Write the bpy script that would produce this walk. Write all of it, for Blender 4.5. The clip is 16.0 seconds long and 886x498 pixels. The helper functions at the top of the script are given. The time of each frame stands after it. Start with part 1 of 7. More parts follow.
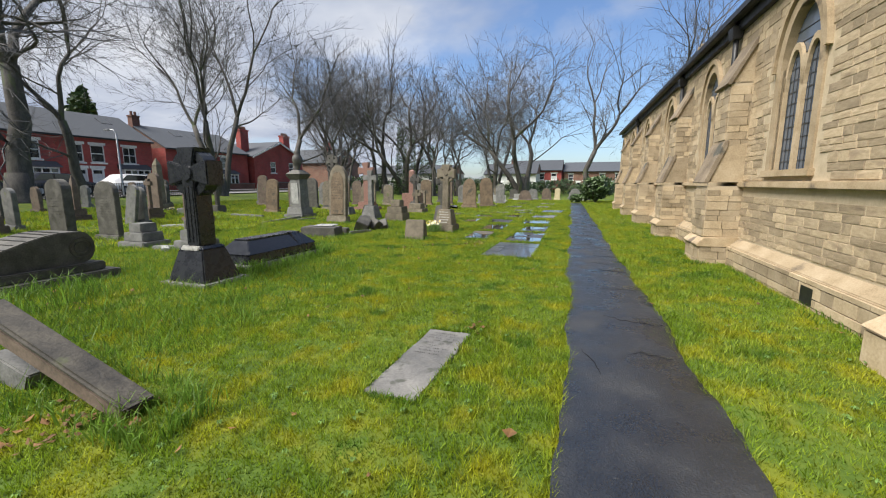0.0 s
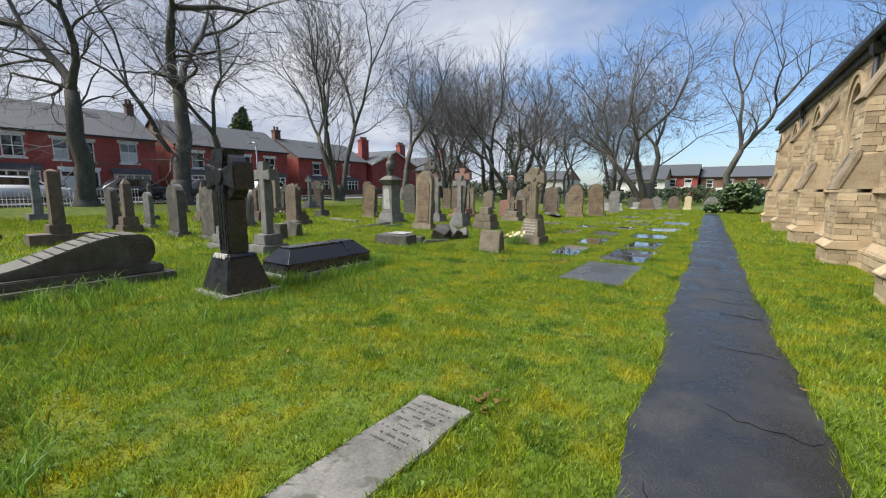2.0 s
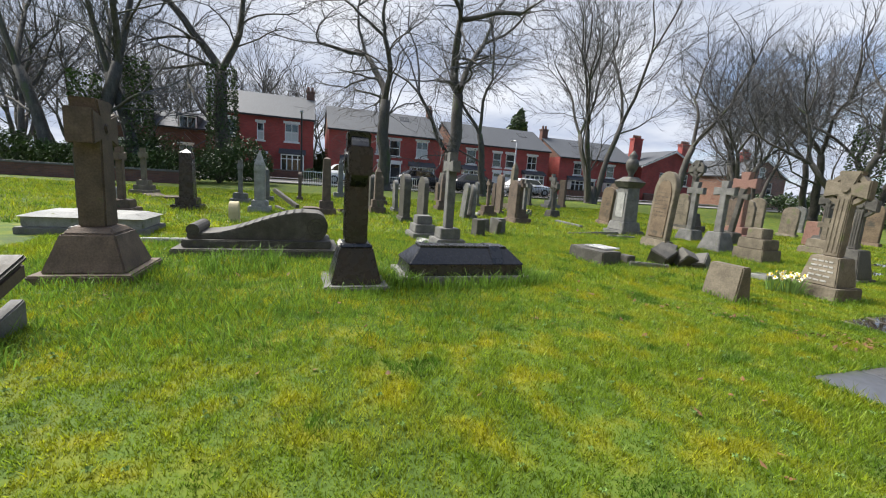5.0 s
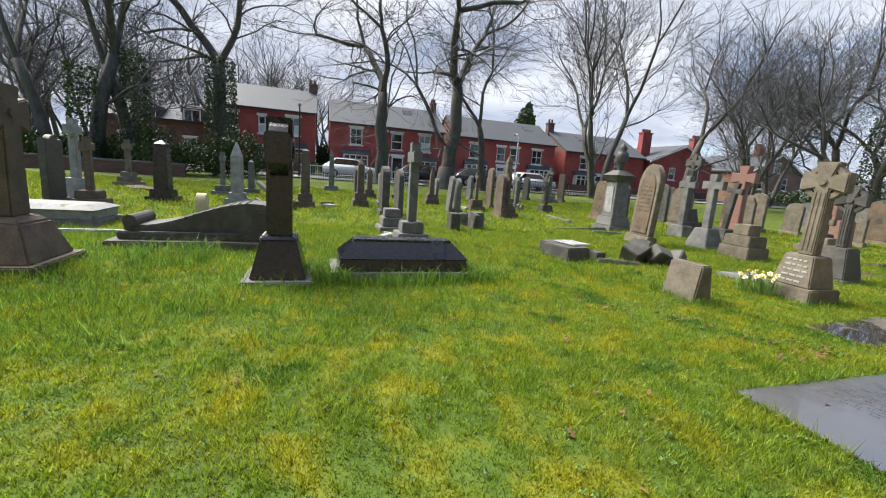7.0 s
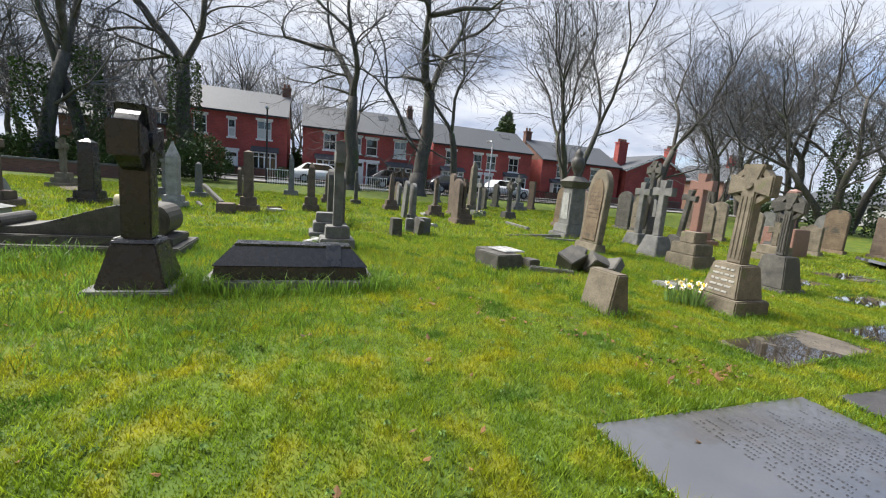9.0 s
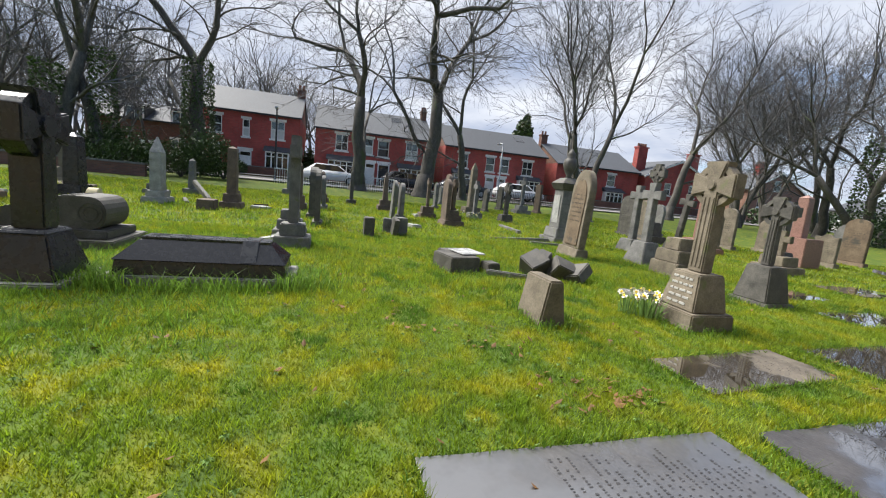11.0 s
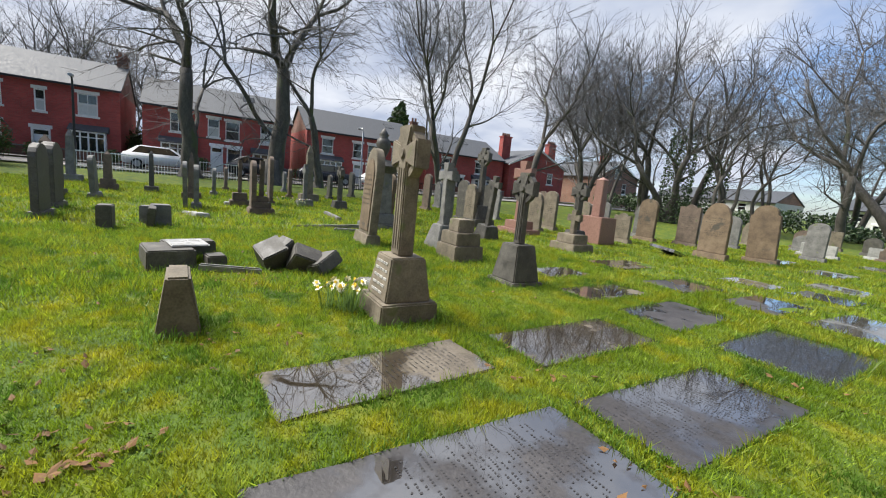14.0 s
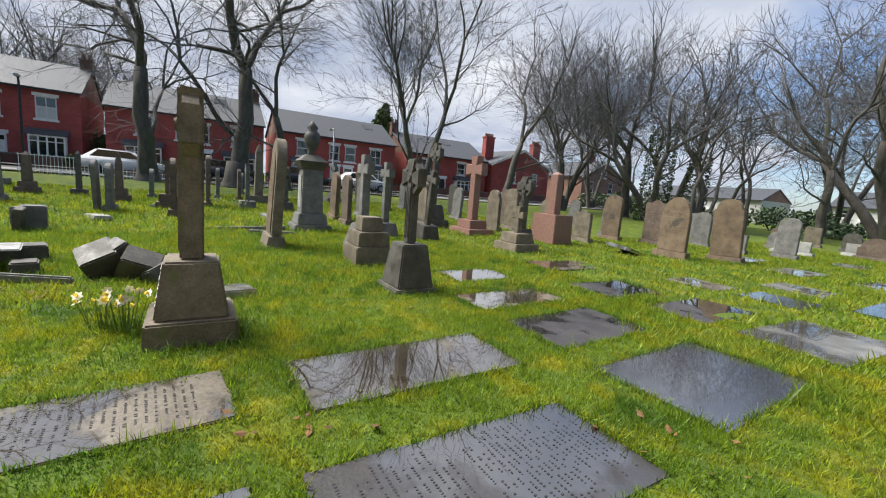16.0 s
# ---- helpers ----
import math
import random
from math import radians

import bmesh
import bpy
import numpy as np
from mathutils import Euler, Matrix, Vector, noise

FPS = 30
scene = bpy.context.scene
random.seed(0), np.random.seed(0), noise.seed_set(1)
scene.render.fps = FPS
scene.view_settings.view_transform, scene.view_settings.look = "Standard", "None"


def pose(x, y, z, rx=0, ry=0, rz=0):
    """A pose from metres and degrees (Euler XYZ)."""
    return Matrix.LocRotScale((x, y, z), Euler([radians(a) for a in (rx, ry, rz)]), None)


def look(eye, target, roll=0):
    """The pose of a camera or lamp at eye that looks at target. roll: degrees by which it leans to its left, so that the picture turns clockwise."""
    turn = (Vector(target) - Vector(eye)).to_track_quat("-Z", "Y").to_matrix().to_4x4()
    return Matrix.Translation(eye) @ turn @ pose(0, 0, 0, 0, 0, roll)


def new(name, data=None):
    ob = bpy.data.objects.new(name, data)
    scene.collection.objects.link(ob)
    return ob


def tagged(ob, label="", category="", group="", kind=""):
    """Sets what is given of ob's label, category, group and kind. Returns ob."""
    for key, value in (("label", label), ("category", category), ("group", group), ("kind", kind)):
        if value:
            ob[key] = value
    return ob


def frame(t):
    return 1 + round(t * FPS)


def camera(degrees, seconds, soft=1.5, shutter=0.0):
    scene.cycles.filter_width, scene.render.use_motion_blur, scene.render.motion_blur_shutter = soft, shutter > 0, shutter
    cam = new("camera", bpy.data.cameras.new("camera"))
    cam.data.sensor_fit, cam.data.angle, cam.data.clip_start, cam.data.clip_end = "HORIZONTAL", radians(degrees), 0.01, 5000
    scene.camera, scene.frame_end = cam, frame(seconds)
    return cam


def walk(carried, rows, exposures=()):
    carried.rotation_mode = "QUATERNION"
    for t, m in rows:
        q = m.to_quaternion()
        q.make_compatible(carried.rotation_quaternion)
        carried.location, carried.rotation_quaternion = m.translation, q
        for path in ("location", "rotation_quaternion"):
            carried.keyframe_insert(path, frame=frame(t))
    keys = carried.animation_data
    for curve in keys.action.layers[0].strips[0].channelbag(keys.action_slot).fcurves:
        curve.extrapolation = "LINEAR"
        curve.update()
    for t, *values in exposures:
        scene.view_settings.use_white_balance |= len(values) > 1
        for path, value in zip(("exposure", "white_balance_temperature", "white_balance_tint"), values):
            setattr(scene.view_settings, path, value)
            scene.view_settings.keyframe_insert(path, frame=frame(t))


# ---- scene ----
cam = camera(94.8, 16.0, soft=1.1)
PATH = [
    (0, (0.162, 0.373, 1.307), (-0.487, 2.237, 0.988), -0.1),
    (0.5, (0.201, 0.591, 1.286), (-0.535, 2.424, 0.968), 0.1),
    (1, (0.291, 0.948, 1.29), (-0.57, 2.727, 0.98), 0.1),
    (1.5, (0.336, 1.392, 1.292), (-0.665, 3.098, 0.994), 0.1),
    (2, (0.397, 1.724, 1.284), (-0.741, 3.344, 0.997), 0.1),
    (2.5, (0.417, 2.104, 1.28), (-0.87, 3.609, 0.995), 0.3),
    (3, (0.376, 2.513, 1.308), (-1.066, 3.87, 1.025), 1.0),
    (3.5, (0.38, 2.843, 1.3), (-1.213, 4.018, 1.013), 1.8),
    (4, (0.321, 3.156, 1.282), (-1.399, 4.132, 0.987), 2.6),
    (4.5, (0.238, 3.461, 1.306), (-1.584, 4.228, 1.001), 3.6),
    (4.7, (0.242, 3.577, 1.286), (-1.61, 4.265, 0.977), 3.8),
    (6.8, (0.225, 4.574, 1.288), (-1.662, 5.129, 0.927), 4.2),
    (7, (0.224, 4.678, 1.29), (-1.654, 5.264, 0.934), 4.2),
    (7.5, (0.132, 4.992, 1.282), (-1.733, 5.628, 0.942), 4.3),
    (8, (0.079, 5.232, 1.284), (-1.782, 5.887, 0.958), 4.5),
    (8.5, (0.098, 5.513, 1.283), (-1.763, 6.171, 0.965), 4.6),
    (9, (0.089, 5.758, 1.269), (-1.777, 6.408, 0.955), 4.8),
    (9.2, (0.069, 5.872, 1.267), (-1.798, 6.517, 0.953), 4.8),
    (11.3, (0.057, 7.048, 1.268), (-1.848, 7.572, 0.956), 5.5),
    (11.5, (0.087, 7.203, 1.266), (-1.822, 7.706, 0.944), 5.1),
    (12, (0.119, 7.53, 1.271), (-1.765, 8.107, 0.928), 5.6),
    (12.5, (0.041, 7.857, 1.3), (-1.774, 8.626, 0.964), 5.7),
    (13, (0.105, 8.231, 1.282), (-1.648, 9.134, 0.944), 5.6),
    (13.5, (0.127, 8.643, 1.255), (-1.584, 9.627, 0.932), 5.8),
    (14, (0.076, 9.092, 1.298), (-1.615, 10.116, 0.991), 5.5),
    (14.5, (0.126, 9.523, 1.268), (-1.556, 10.562, 0.963), 5.1),
    (15, (0.083, 9.947, 1.24), (-1.595, 10.994, 0.941), 4.8),
    (15.5, (0.053, 10.335, 1.272), (-1.624, 11.385, 0.975), 4.8),
    (16, (0.077, 10.738, 1.26), (-1.606, 11.778, 0.97), 4.7),
]
walk(cam, [(t, look(eye, target, roll)) for t, eye, target, roll in PATH],
     ((0.0, 0.78), (2.5, 0.84), (4.5, 0.98), (8.0, 1.1), (11.5, 1.04), (14.5, 0.95), (16.0, 0.86)))

# ---- world and light ----
SUN_EL, SUN_AZ = radians(54), radians(-136)   # azimuth from +y towards +x
world = bpy.data.worlds.new("sky")
scene.world = world
world.use_nodes = True
wn, wl = world.node_tree.nodes, world.node_tree.links
bg = wn["Background"]
sky = wn.new("ShaderNodeTexSky")
sky.sky_type = "NISHITA"
sky.sun_disc = False
sky.sun_elevation, sky.sun_rotation = SUN_EL, SUN_AZ
skyscale = wn.new("ShaderNodeMix"); skyscale.data_type = "RGBA"; skyscale.blend_type = "MULTIPLY"
skyscale.inputs[0].default_value = 1.0
skyscale.inputs[7].default_value = (1.5, 1.7, 2.0, 1)
wl.new(sky.outputs[0], skyscale.inputs[6])
tc = wn.new("ShaderNodeTexCoord")
sep = wn.new("ShaderNodeSeparateXYZ")
wl.new(tc.outputs["Generated"], sep.inputs[0])


def wmath(op, a, b=None, clamp=False):
    n = wn.new("ShaderNodeMath"); n.operation = op; n.use_clamp = clamp
    for i, v in enumerate((a, b)):
        if v is None:
            continue
        if isinstance(v, (int, float)):
            n.inputs[i].default_value = v
        else:
            wl.new(v, n.inputs[i])
    return n.outputs[0]


zz = wmath("ADD", wmath("MAXIMUM", sep.outputs[2], 0.0), 0.18)
comb = wn.new("ShaderNodeCombineXYZ")
wl.new(wmath("DIVIDE", sep.outputs[0], zz), comb.inputs[0])
wl.new(wmath("DIVIDE", sep.outputs[1], zz), comb.inputs[1])
cn = wn.new("ShaderNodeTexNoise"); cn.inputs["Scale"].default_value = 0.75; cn.inputs["Detail"].default_value = 7
cn.inputs["Roughness"].default_value = 0.55; cn.inputs["Distortion"].default_value = 0.25
wl.new(comb.outputs[0], cn.inputs["Vector"])
# the cloud cover is thick overhead and to one side, and breaks up low on the other
side = wmath("ADD", wmath("MULTIPLY", sep.outputs[2], 0.25), wmath("ADD", wmath("MULTIPLY", sep.outputs[0], -0.42), wmath("MULTIPLY", sep.outputs[1], -0.2)))
cover = wmath("ADD", wmath("ADD", cn.outputs[0], side), -0.04)
ramp = wn.new("ShaderNodeValToRGB")
ramp.color_ramp.elements[0].position, ramp.color_ramp.elements[1].position = 0.40, 0.56
wl.new(cover, ramp.inputs[0])
cn2 = wn.new("ShaderNodeTexNoise"); cn2.inputs["Scale"].default_value = 1.3; cn2.inputs["Detail"].default_value = 5
wl.new(comb.outputs[0], cn2.inputs["Vector"])
shade = wn.new("ShaderNodeValToRGB")
shade.color_ramp.elements[0].position, shade.color_ramp.elements[1].position = 0.32, 0.68
shade.color_ramp.elements[0].color = (4.0, 4.8, 6.6, 1)
shade.color_ramp.elements[1].color = (9.4, 9.7, 10.4, 1)
wl.new(cn2.outputs[0], shade.inputs[0])
cmix = wn.new("ShaderNodeMix"); cmix.data_type = "RGBA"
wl.new(ramp.outputs[0], cmix.inputs[0])
wl.new(skyscale.outputs[2], cmix.inputs[6])
wl.new(shade.outputs[0], cmix.inputs[7])
wl.new(cmix.outputs[2], bg.inputs[0])
bg.inputs[1].default_value = 0.052

sun = new("sun", bpy.data.lights.new("sun", "SUN"))
sun.data.energy, sun.data.angle, sun.data.color = 4.6, radians(36), (1.0, 0.965, 0.905)
sdir = Vector((math.sin(SUN_AZ) * math.cos(SUN_EL), math.cos(SUN_AZ) * math.cos(SUN_EL), math.sin(SUN_EL)))
sun.matrix_world = look(sdir * 50, (0, 0, 0))


# ---- materials ----
def material(name, stops, scale=6.0, rough=(0.7, 0.9), bump=0.25, fine=60.0, metal=0.0, coord="Object", spots=None,
             rand=0.12, spec=0.5, stretch=(1, 1, 1), island=False, patch=None):
    """Two scales of colour, roughness variation and relief. stops: colours from dark to light. spots: (colour, scale, threshold)."""
    m = bpy.data.materials.new(name)
    m.use_nodes = True
    nt = m.node_tree; N, L = nt.nodes, nt.links
    b = N["Principled BSDF"]
    t = N.new("ShaderNodeTexCoord")
    mp = N.new("ShaderNodeMapping"); mp.inputs["Scale"].default_value = stretch
    if coord == "World":
        geo = N.new("ShaderNodeNewGeometry"); L.new(geo.outputs["Position"], mp.inputs[0])
    else:
        L.new(t.outputs[coord], mp.inputs[0])
    info = N.new("ShaderNodeObjectInfo")
    off = N.new("ShaderNodeVectorMath"); off.operation = "ADD"
    L.new(mp.outputs[0], off.inputs[0])
    if coord == "Object":
        mulr = N.new("ShaderNodeMath"); mulr.operation = "MULTIPLY"; mulr.inputs[1].default_value = 37.0
        L.new(info.outputs["Random"], mulr.inputs[0]); L.new(mulr.outputs[0], off.inputs[1])
    v = off.outputs[0]
    n1 = N.new("ShaderNodeTexNoise"); n1.inputs["Scale"].default_value = scale; n1.inputs["Detail"].default_value = 6
    n1.inputs["Roughness"].default_value = 0.62
    n2 = N.new("ShaderNodeTexNoise"); n2.inputs["Scale"].default_value = fine; n2.inputs["Detail"].default_value = 3
    L.new(v, n1.inputs["Vector"]); L.new(v, n2.inputs["Vector"])
    mix = N.new("ShaderNodeMix"); mix.data_type = "FLOAT"; mix.inputs[0].default_value = 0.32
    L.new(n1.outputs[0], mix.inputs[2]); L.new(n2.outputs[0], mix.inputs[3])
    r = N.new("ShaderNodeValToRGB"); e = r.color_ramp.elements
    while len(e) < len(stops):
        e.new(0.5)
    for i, c in enumerate(stops):
        e[i].position = 0.34 + 0.32 * i / max(1, len(stops) - 1)
        e[i].color = (*c, 1)
    L.new(mix.outputs[0], r.inputs[0])
    col = r.outputs[0]
    if patch:      # broad areas of another colour: (colour, scale, low, high)
        pn = N.new("ShaderNodeTexNoise"); pn.inputs["Scale"].default_value = patch[1]; pn.inputs["Detail"].default_value = 5
        L.new(v, pn.inputs["Vector"])
        pr = N.new("ShaderNodeMapRange"); pr.inputs[1].default_value, pr.inputs[2].default_value = patch[2], patch[3]
        L.new(pn.outputs[0], pr.inputs[0])
        pm = N.new("ShaderNodeMix"); pm.data_type = "RGBA"; pm.inputs[7].default_value = (*patch[0], 1)
        L.new(pr.outputs[0], pm.inputs[0]); L.new(col, pm.inputs[6]); col = pm.outputs[2]
    if spots:
        sn = N.new("ShaderNodeTexNoise"); sn.inputs["Scale"].default_value = spots[1]; sn.inputs["Detail"].default_value = 4
        L.new(v, sn.inputs["Vector"])
        sr = N.new("ShaderNodeMapRange"); sr.inputs[1].default_value, sr.inputs[2].default_value = spots[2], spots[2] + 0.08
        L.new(sn.outputs[0], sr.inputs[0])
        sm = N.new("ShaderNodeMix"); sm.data_type = "RGBA"; sm.inputs[7].default_value = (*spots[0], 1)
        L.new(sr.outputs[0], sm.inputs[0]); L.new(col, sm.inputs[6]); col = sm.outputs[2]
    hsv = N.new("ShaderNodeHueSaturation")
    rr = N.new("ShaderNodeMapRange"); rr.inputs[3].default_value, rr.inputs[4].default_value = 1 - rand, 1 + rand
    if island:
        geo2 = N.new("ShaderNodeNewGeometry"); L.new(geo2.outputs["Random Per Island"], rr.inputs[0])
    else:
        L.new(info.outputs["Random"], rr.inputs[0])
    L.new(rr.outputs[0], hsv.inputs["Value"]); L.new(col, hsv.inputs["Color"])
    L.new(hsv.outputs[0], b.inputs["Base Color"])
    ro = N.new("ShaderNodeMapRange"); ro.inputs[1].default_value, ro.inputs[2].default_value = 0.3, 0.7
    ro.inputs[3].default_value, ro.inputs[4].default_value = rough
    L.new(n1.outputs[0], ro.inputs[0]); L.new(ro.outputs[0], b.inputs["Roughness"])
    b.inputs["Metallic"].default_value = metal
    b.inputs["Specular IOR Level"].default_value = spec
    if bump:
        bp = N.new("ShaderNodeBump"); bp.inputs["Strength"].default_value = bump; bp.inputs["Distance"].default_value = 0.02
        L.new(mix.outputs[0], bp.inputs["Height"]); L.new(bp.outputs[0], b.inputs["Normal"])
    return m


def wet_slab(name, dark, light, wet_low, wet_high):
    """A flat stone with rain lying in its hollows: the water is a mirror, the drier stone is matt."""
    m = material(name, (dark, light), scale=3.5, rough=(0.35, 0.6), bump=0.0, fine=45)
    N, L = m.node_tree.nodes, m.node_tree.links
    b = N["Principled BSDF"]
    t = N.new("ShaderNodeTexCoord"); info = N.new("ShaderNodeObjectInfo")
    mul = N.new("ShaderNodeMath"); mul.operation = "MULTIPLY"; mul.inputs[1].default_value = 91.0
    L.new(info.outputs["Random"], mul.inputs[0])
    add = N.new("ShaderNodeVectorMath"); add.operation = "ADD"
    L.new(t.outputs["Object"], add.inputs[0]); L.new(mul.outputs[0], add.inputs[1])
    n = N.new("ShaderNodeTexNoise"); n.inputs["Scale"].default_value = 1.3; n.inputs["Detail"].default_value = 5
    n.inputs["Roughness"].default_value = 0.55
    L.new(add.outputs[0], n.inputs["Vector"])
    wr = N.new("ShaderNodeMapRange"); wr.inputs[1].default_value, wr.inputs[2].default_value = wet_low, wet_high
    wr.inputs[3].default_value, wr.inputs[4].default_value = 0.03, 0.55
    L.new(n.outputs[0], wr.inputs[0]); L.new(wr.outputs[0], b.inputs["Roughness"])
    fn = N.new("ShaderNodeTexNoise"); fn.inputs["Scale"].default_value = 55; fn.inputs["Detail"].default_value = 4
    L.new(add.outputs[0], fn.inputs["Vector"])
    wet = N.new("ShaderNodeMapRange"); wet.inputs[1].default_value, wet.inputs[2].default_value = wet_low, wet_high
    wet.inputs[3].default_value, wet.inputs[4].default_value = 0.0, 0.35
    L.new(n.outputs[0], wet.inputs[0])
    bp = N.new("ShaderNodeBump"); bp.inputs["Distance"].default_value = 0.008
    L.new(wet.outputs[0], bp.inputs["Strength"]); L.new(fn.outputs[0], bp.inputs["Height"])
    L.new(bp.outputs[0], b.inputs["Normal"])
    b.inputs["Specular IOR Level"].default_value = 0.5
    pool = N.new("ShaderNodeMapRange"); pool.inputs[1].default_value, pool.inputs[2].default_value = wet_low, wet_high
    pool.inputs[3].default_value, pool.inputs[4].default_value = 1.0, 0.0
    L.new(n.outputs[0], pool.inputs[0]); L.new(pool.outputs[0], b.inputs["Coat Weight"])
    b.inputs["Coat Roughness"].default_value = 0.015
    b.inputs["Coat IOR"].default_value = 3.2
    src = b.inputs["Base Color"].links[0].from_socket
    dk = N.new("ShaderNodeMix"); dk.data_type = "RGBA"; dk.blend_type = "MULTIPLY"; dk.inputs[7].default_value = (0.42, 0.40, 0.38, 1)
    L.new(pool.outputs[0], dk.inputs[0]); L.new(src, dk.inputs[6]); L.new(dk.outputs[2], b.inputs["Base Color"])
    return m


def let_through(m, share):
    """Thin leaves pass part of the light on."""
    N, L = m.node_tree.nodes, m.node_tree.links
    b = N["Principled BSDF"]
    tr = N.new("ShaderNodeBsdfTranslucent"); mx = N.new("ShaderNodeMixShader"); mx.inputs[0].default_value = share
    L.new(b.inputs["Base Color"].links[0].from_socket, tr.inputs[0])
    L.new(b.outputs[0], mx.inputs[1]); L.new(tr.outputs[0], mx.inputs[2])
    L.new(mx.outputs[0], N["Material Output"].inputs[0])
    return m

M_GRASSGROUND = material("turf", ((0.028, 0.05, 0.007), (0.06, 0.1, 0.013), (0.1, 0.135, 0.018)), scale=1.1, rough=(0.75, 0.95), bump=0.9,
                         fine=34, coord="World", patch=((0.15, 0.155, 0.012), 3.4, 0.48, 0.7), spots=((0.05, 0.035, 0.015), 2.3, 0.69), spec=0.2)
M_BLADE = material("grass_blade", ((0.118, 0.2, 0.012), (0.195, 0.283, 0.02), (0.285, 0.336, 0.038)), scale=0.9, rough=(0.4, 0.6), bump=0, fine=8,
                   coord="World", rand=0.55, island=True, spec=0.35, patch=((0.33, 0.325, 0.014), 3.4, 0.46, 0.70), spots=((0.085, 0.17, 0.016), 1.9, 0.58))
let_through(M_BLADE, 0.5)
M_TALL = material("tall_grass", ((0.085, 0.17, 0.02), (0.165, 0.275, 0.04)), scale=2, rough=(0.4, 0.6), bump=0, coord="World", rand=0.45, island=True, spec=0.35)
let_through(M_TALL, 0.55)
M_ASPHALT = material("asphalt", ((0.008, 0.0085, 0.010), (0.016, 0.017, 0.020), (0.03, 0.031, 0.034)), scale=1.9, rough=(0.02, 0.72), bump=0.75, fine=80,
                     coord="World", spec=0.8, spots=((0.045, 0.043, 0.04), 38, 0.66))
M_CRACK = material("crack_soil", ((0.004, 0.004, 0.003), (0.012, 0.011, 0.008)), scale=30, coord="World", spec=0.1)
M_ROAD = material("road_tar", ((0.03, 0.03, 0.032), (0.06, 0.06, 0.06)), scale=0.8, rough=(0.5, 0.8), coord="World")
M_PAVING = material("paving", ((0.16, 0.15, 0.14), (0.26, 0.25, 0.23)), scale=1.5, coord="World")
M_SAND = material("sandstone", ((0.082, 0.067, 0.048), (0.15, 0.126, 0.09), (0.225, 0.19, 0.142)), scale=5, spots=((0.12, 0.13, 0.055), 4, 0.62), bump=0.5)
M_SANDORANGE = material("ochre_stone", ((0.075, 0.053, 0.035), (0.14, 0.1, 0.062), (0.2, 0.15, 0.1)), scale=4, bump=0.4, spots=((0.07, 0.06, 0.045), 3, 0.6))
M_BROWN = material("brown_stone", ((0.06, 0.045, 0.035), (0.115, 0.085, 0.063), (0.175, 0.13, 0.1)), scale=5, bump=0.4, spots=((0.09, 0.1, 0.05), 5, 0.64))
M_GREY = material("grey_stone", ((0.075, 0.074, 0.07), (0.14, 0.138, 0.13), (0.21, 0.206, 0.195)), scale=5, bump=0.45, spots=((0.13, 0.14, 0.08), 6, 0.63))
M_DARK = material("sooty_stone", ((0.034, 0.032, 0.028), (0.072, 0.067, 0.058), (0.125, 0.117, 0.1)), scale=6, rough=(0.45, 0.8), bump=0.4,
                  spots=((0.09, 0.1, 0.05), 7, 0.66))
M_BLACK = material("black_granite", ((0.012, 0.013, 0.016), (0.026, 0.028, 0.032)), scale=9, rough=(0.16, 0.4), bump=0.08, fine=200, rand=0.05,
                   spots=((0.05, 0.055, 0.04), 9, 0.68))
M_POLISHED = material("polished_granite", ((0.008, 0.009, 0.012), (0.02, 0.021, 0.026)), scale=20, rough=(0.05, 0.16), bump=0.0, fine=300)
M_PINK = material("pink_granite", ((0.14, 0.075, 0.058), (0.23, 0.125, 0.098), (0.3, 0.175, 0.14)), scale=30, rough=(0.4, 0.65), bump=0.15, fine=150)
M_LIGHT = material("pale_stone", ((0.17, 0.17, 0.16), (0.28, 0.28, 0.265), (0.4, 0.395, 0.37)), scale=5, bump=0.3, spots=((0.18, 0.19, 0.12), 6, 0.64))
M_CREAM = material("cream_stone", ((0.4, 0.34, 0.2), (0.58, 0.5, 0.32)), scale=6, bump=0.2)
M_WHITE = material("white_marble", ((0.5, 0.5, 0.48), (0.7, 0.7, 0.67)), scale=4, rough=(0.35, 0.6), bump=0.1)
# pale colour standing in for sky reflected on wet stone
M_SHEEN = material("wet_sheen", ((0.35, 0.35, 0.34), (0.5, 0.5, 0.48)), scale=4, rough=(0.15, 0.4), bump=0.1)
M_INK = material("cut_letters", ((0.02, 0.019, 0.017), (0.045, 0.042, 0.037)), scale=20, rough=(0.4, 0.7), bump=0)
M_SOFTINK = material("soft_letters", ((0.024, 0.022, 0.022), (0.05, 0.047, 0.046)), scale=20, rough=(0.2, 0.4), bump=0)
M_SOFTINK.node_tree.nodes["Principled BSDF"].inputs["Coat Weight"].default_value = 0.5     # rain lies in the cut letters
M_PALEINK = material("pale_letters", ((0.3, 0.29, 0.27), (0.42, 0.41, 0.38)), scale=20, bump=0)
M_SLABDARK = wet_slab("wet_slate", (0.025, 0.023, 0.025), (0.065, 0.061, 0.062), 0.47, 0.54)
M_SLABBROWN = wet_slab("wet_brown_slab", (0.045, 0.036, 0.026), (0.17, 0.145, 0.11), 0.52, 0.58)
M_SLABGREY = wet_slab("wet_grey_slab", (0.14, 0.14, 0.135), (0.25, 0.245, 0.235), 0.44, 0.66)
M_SLABDRY = material("damp_pale_slab", ((0.085, 0.082, 0.075), (0.155, 0.148, 0.138), (0.225, 0.217, 0.2)), scale=3, rough=(0.3, 0.6), bump=0.35, fine=70, spots=((0.075, 0.075, 0.06), 9, 0.6))
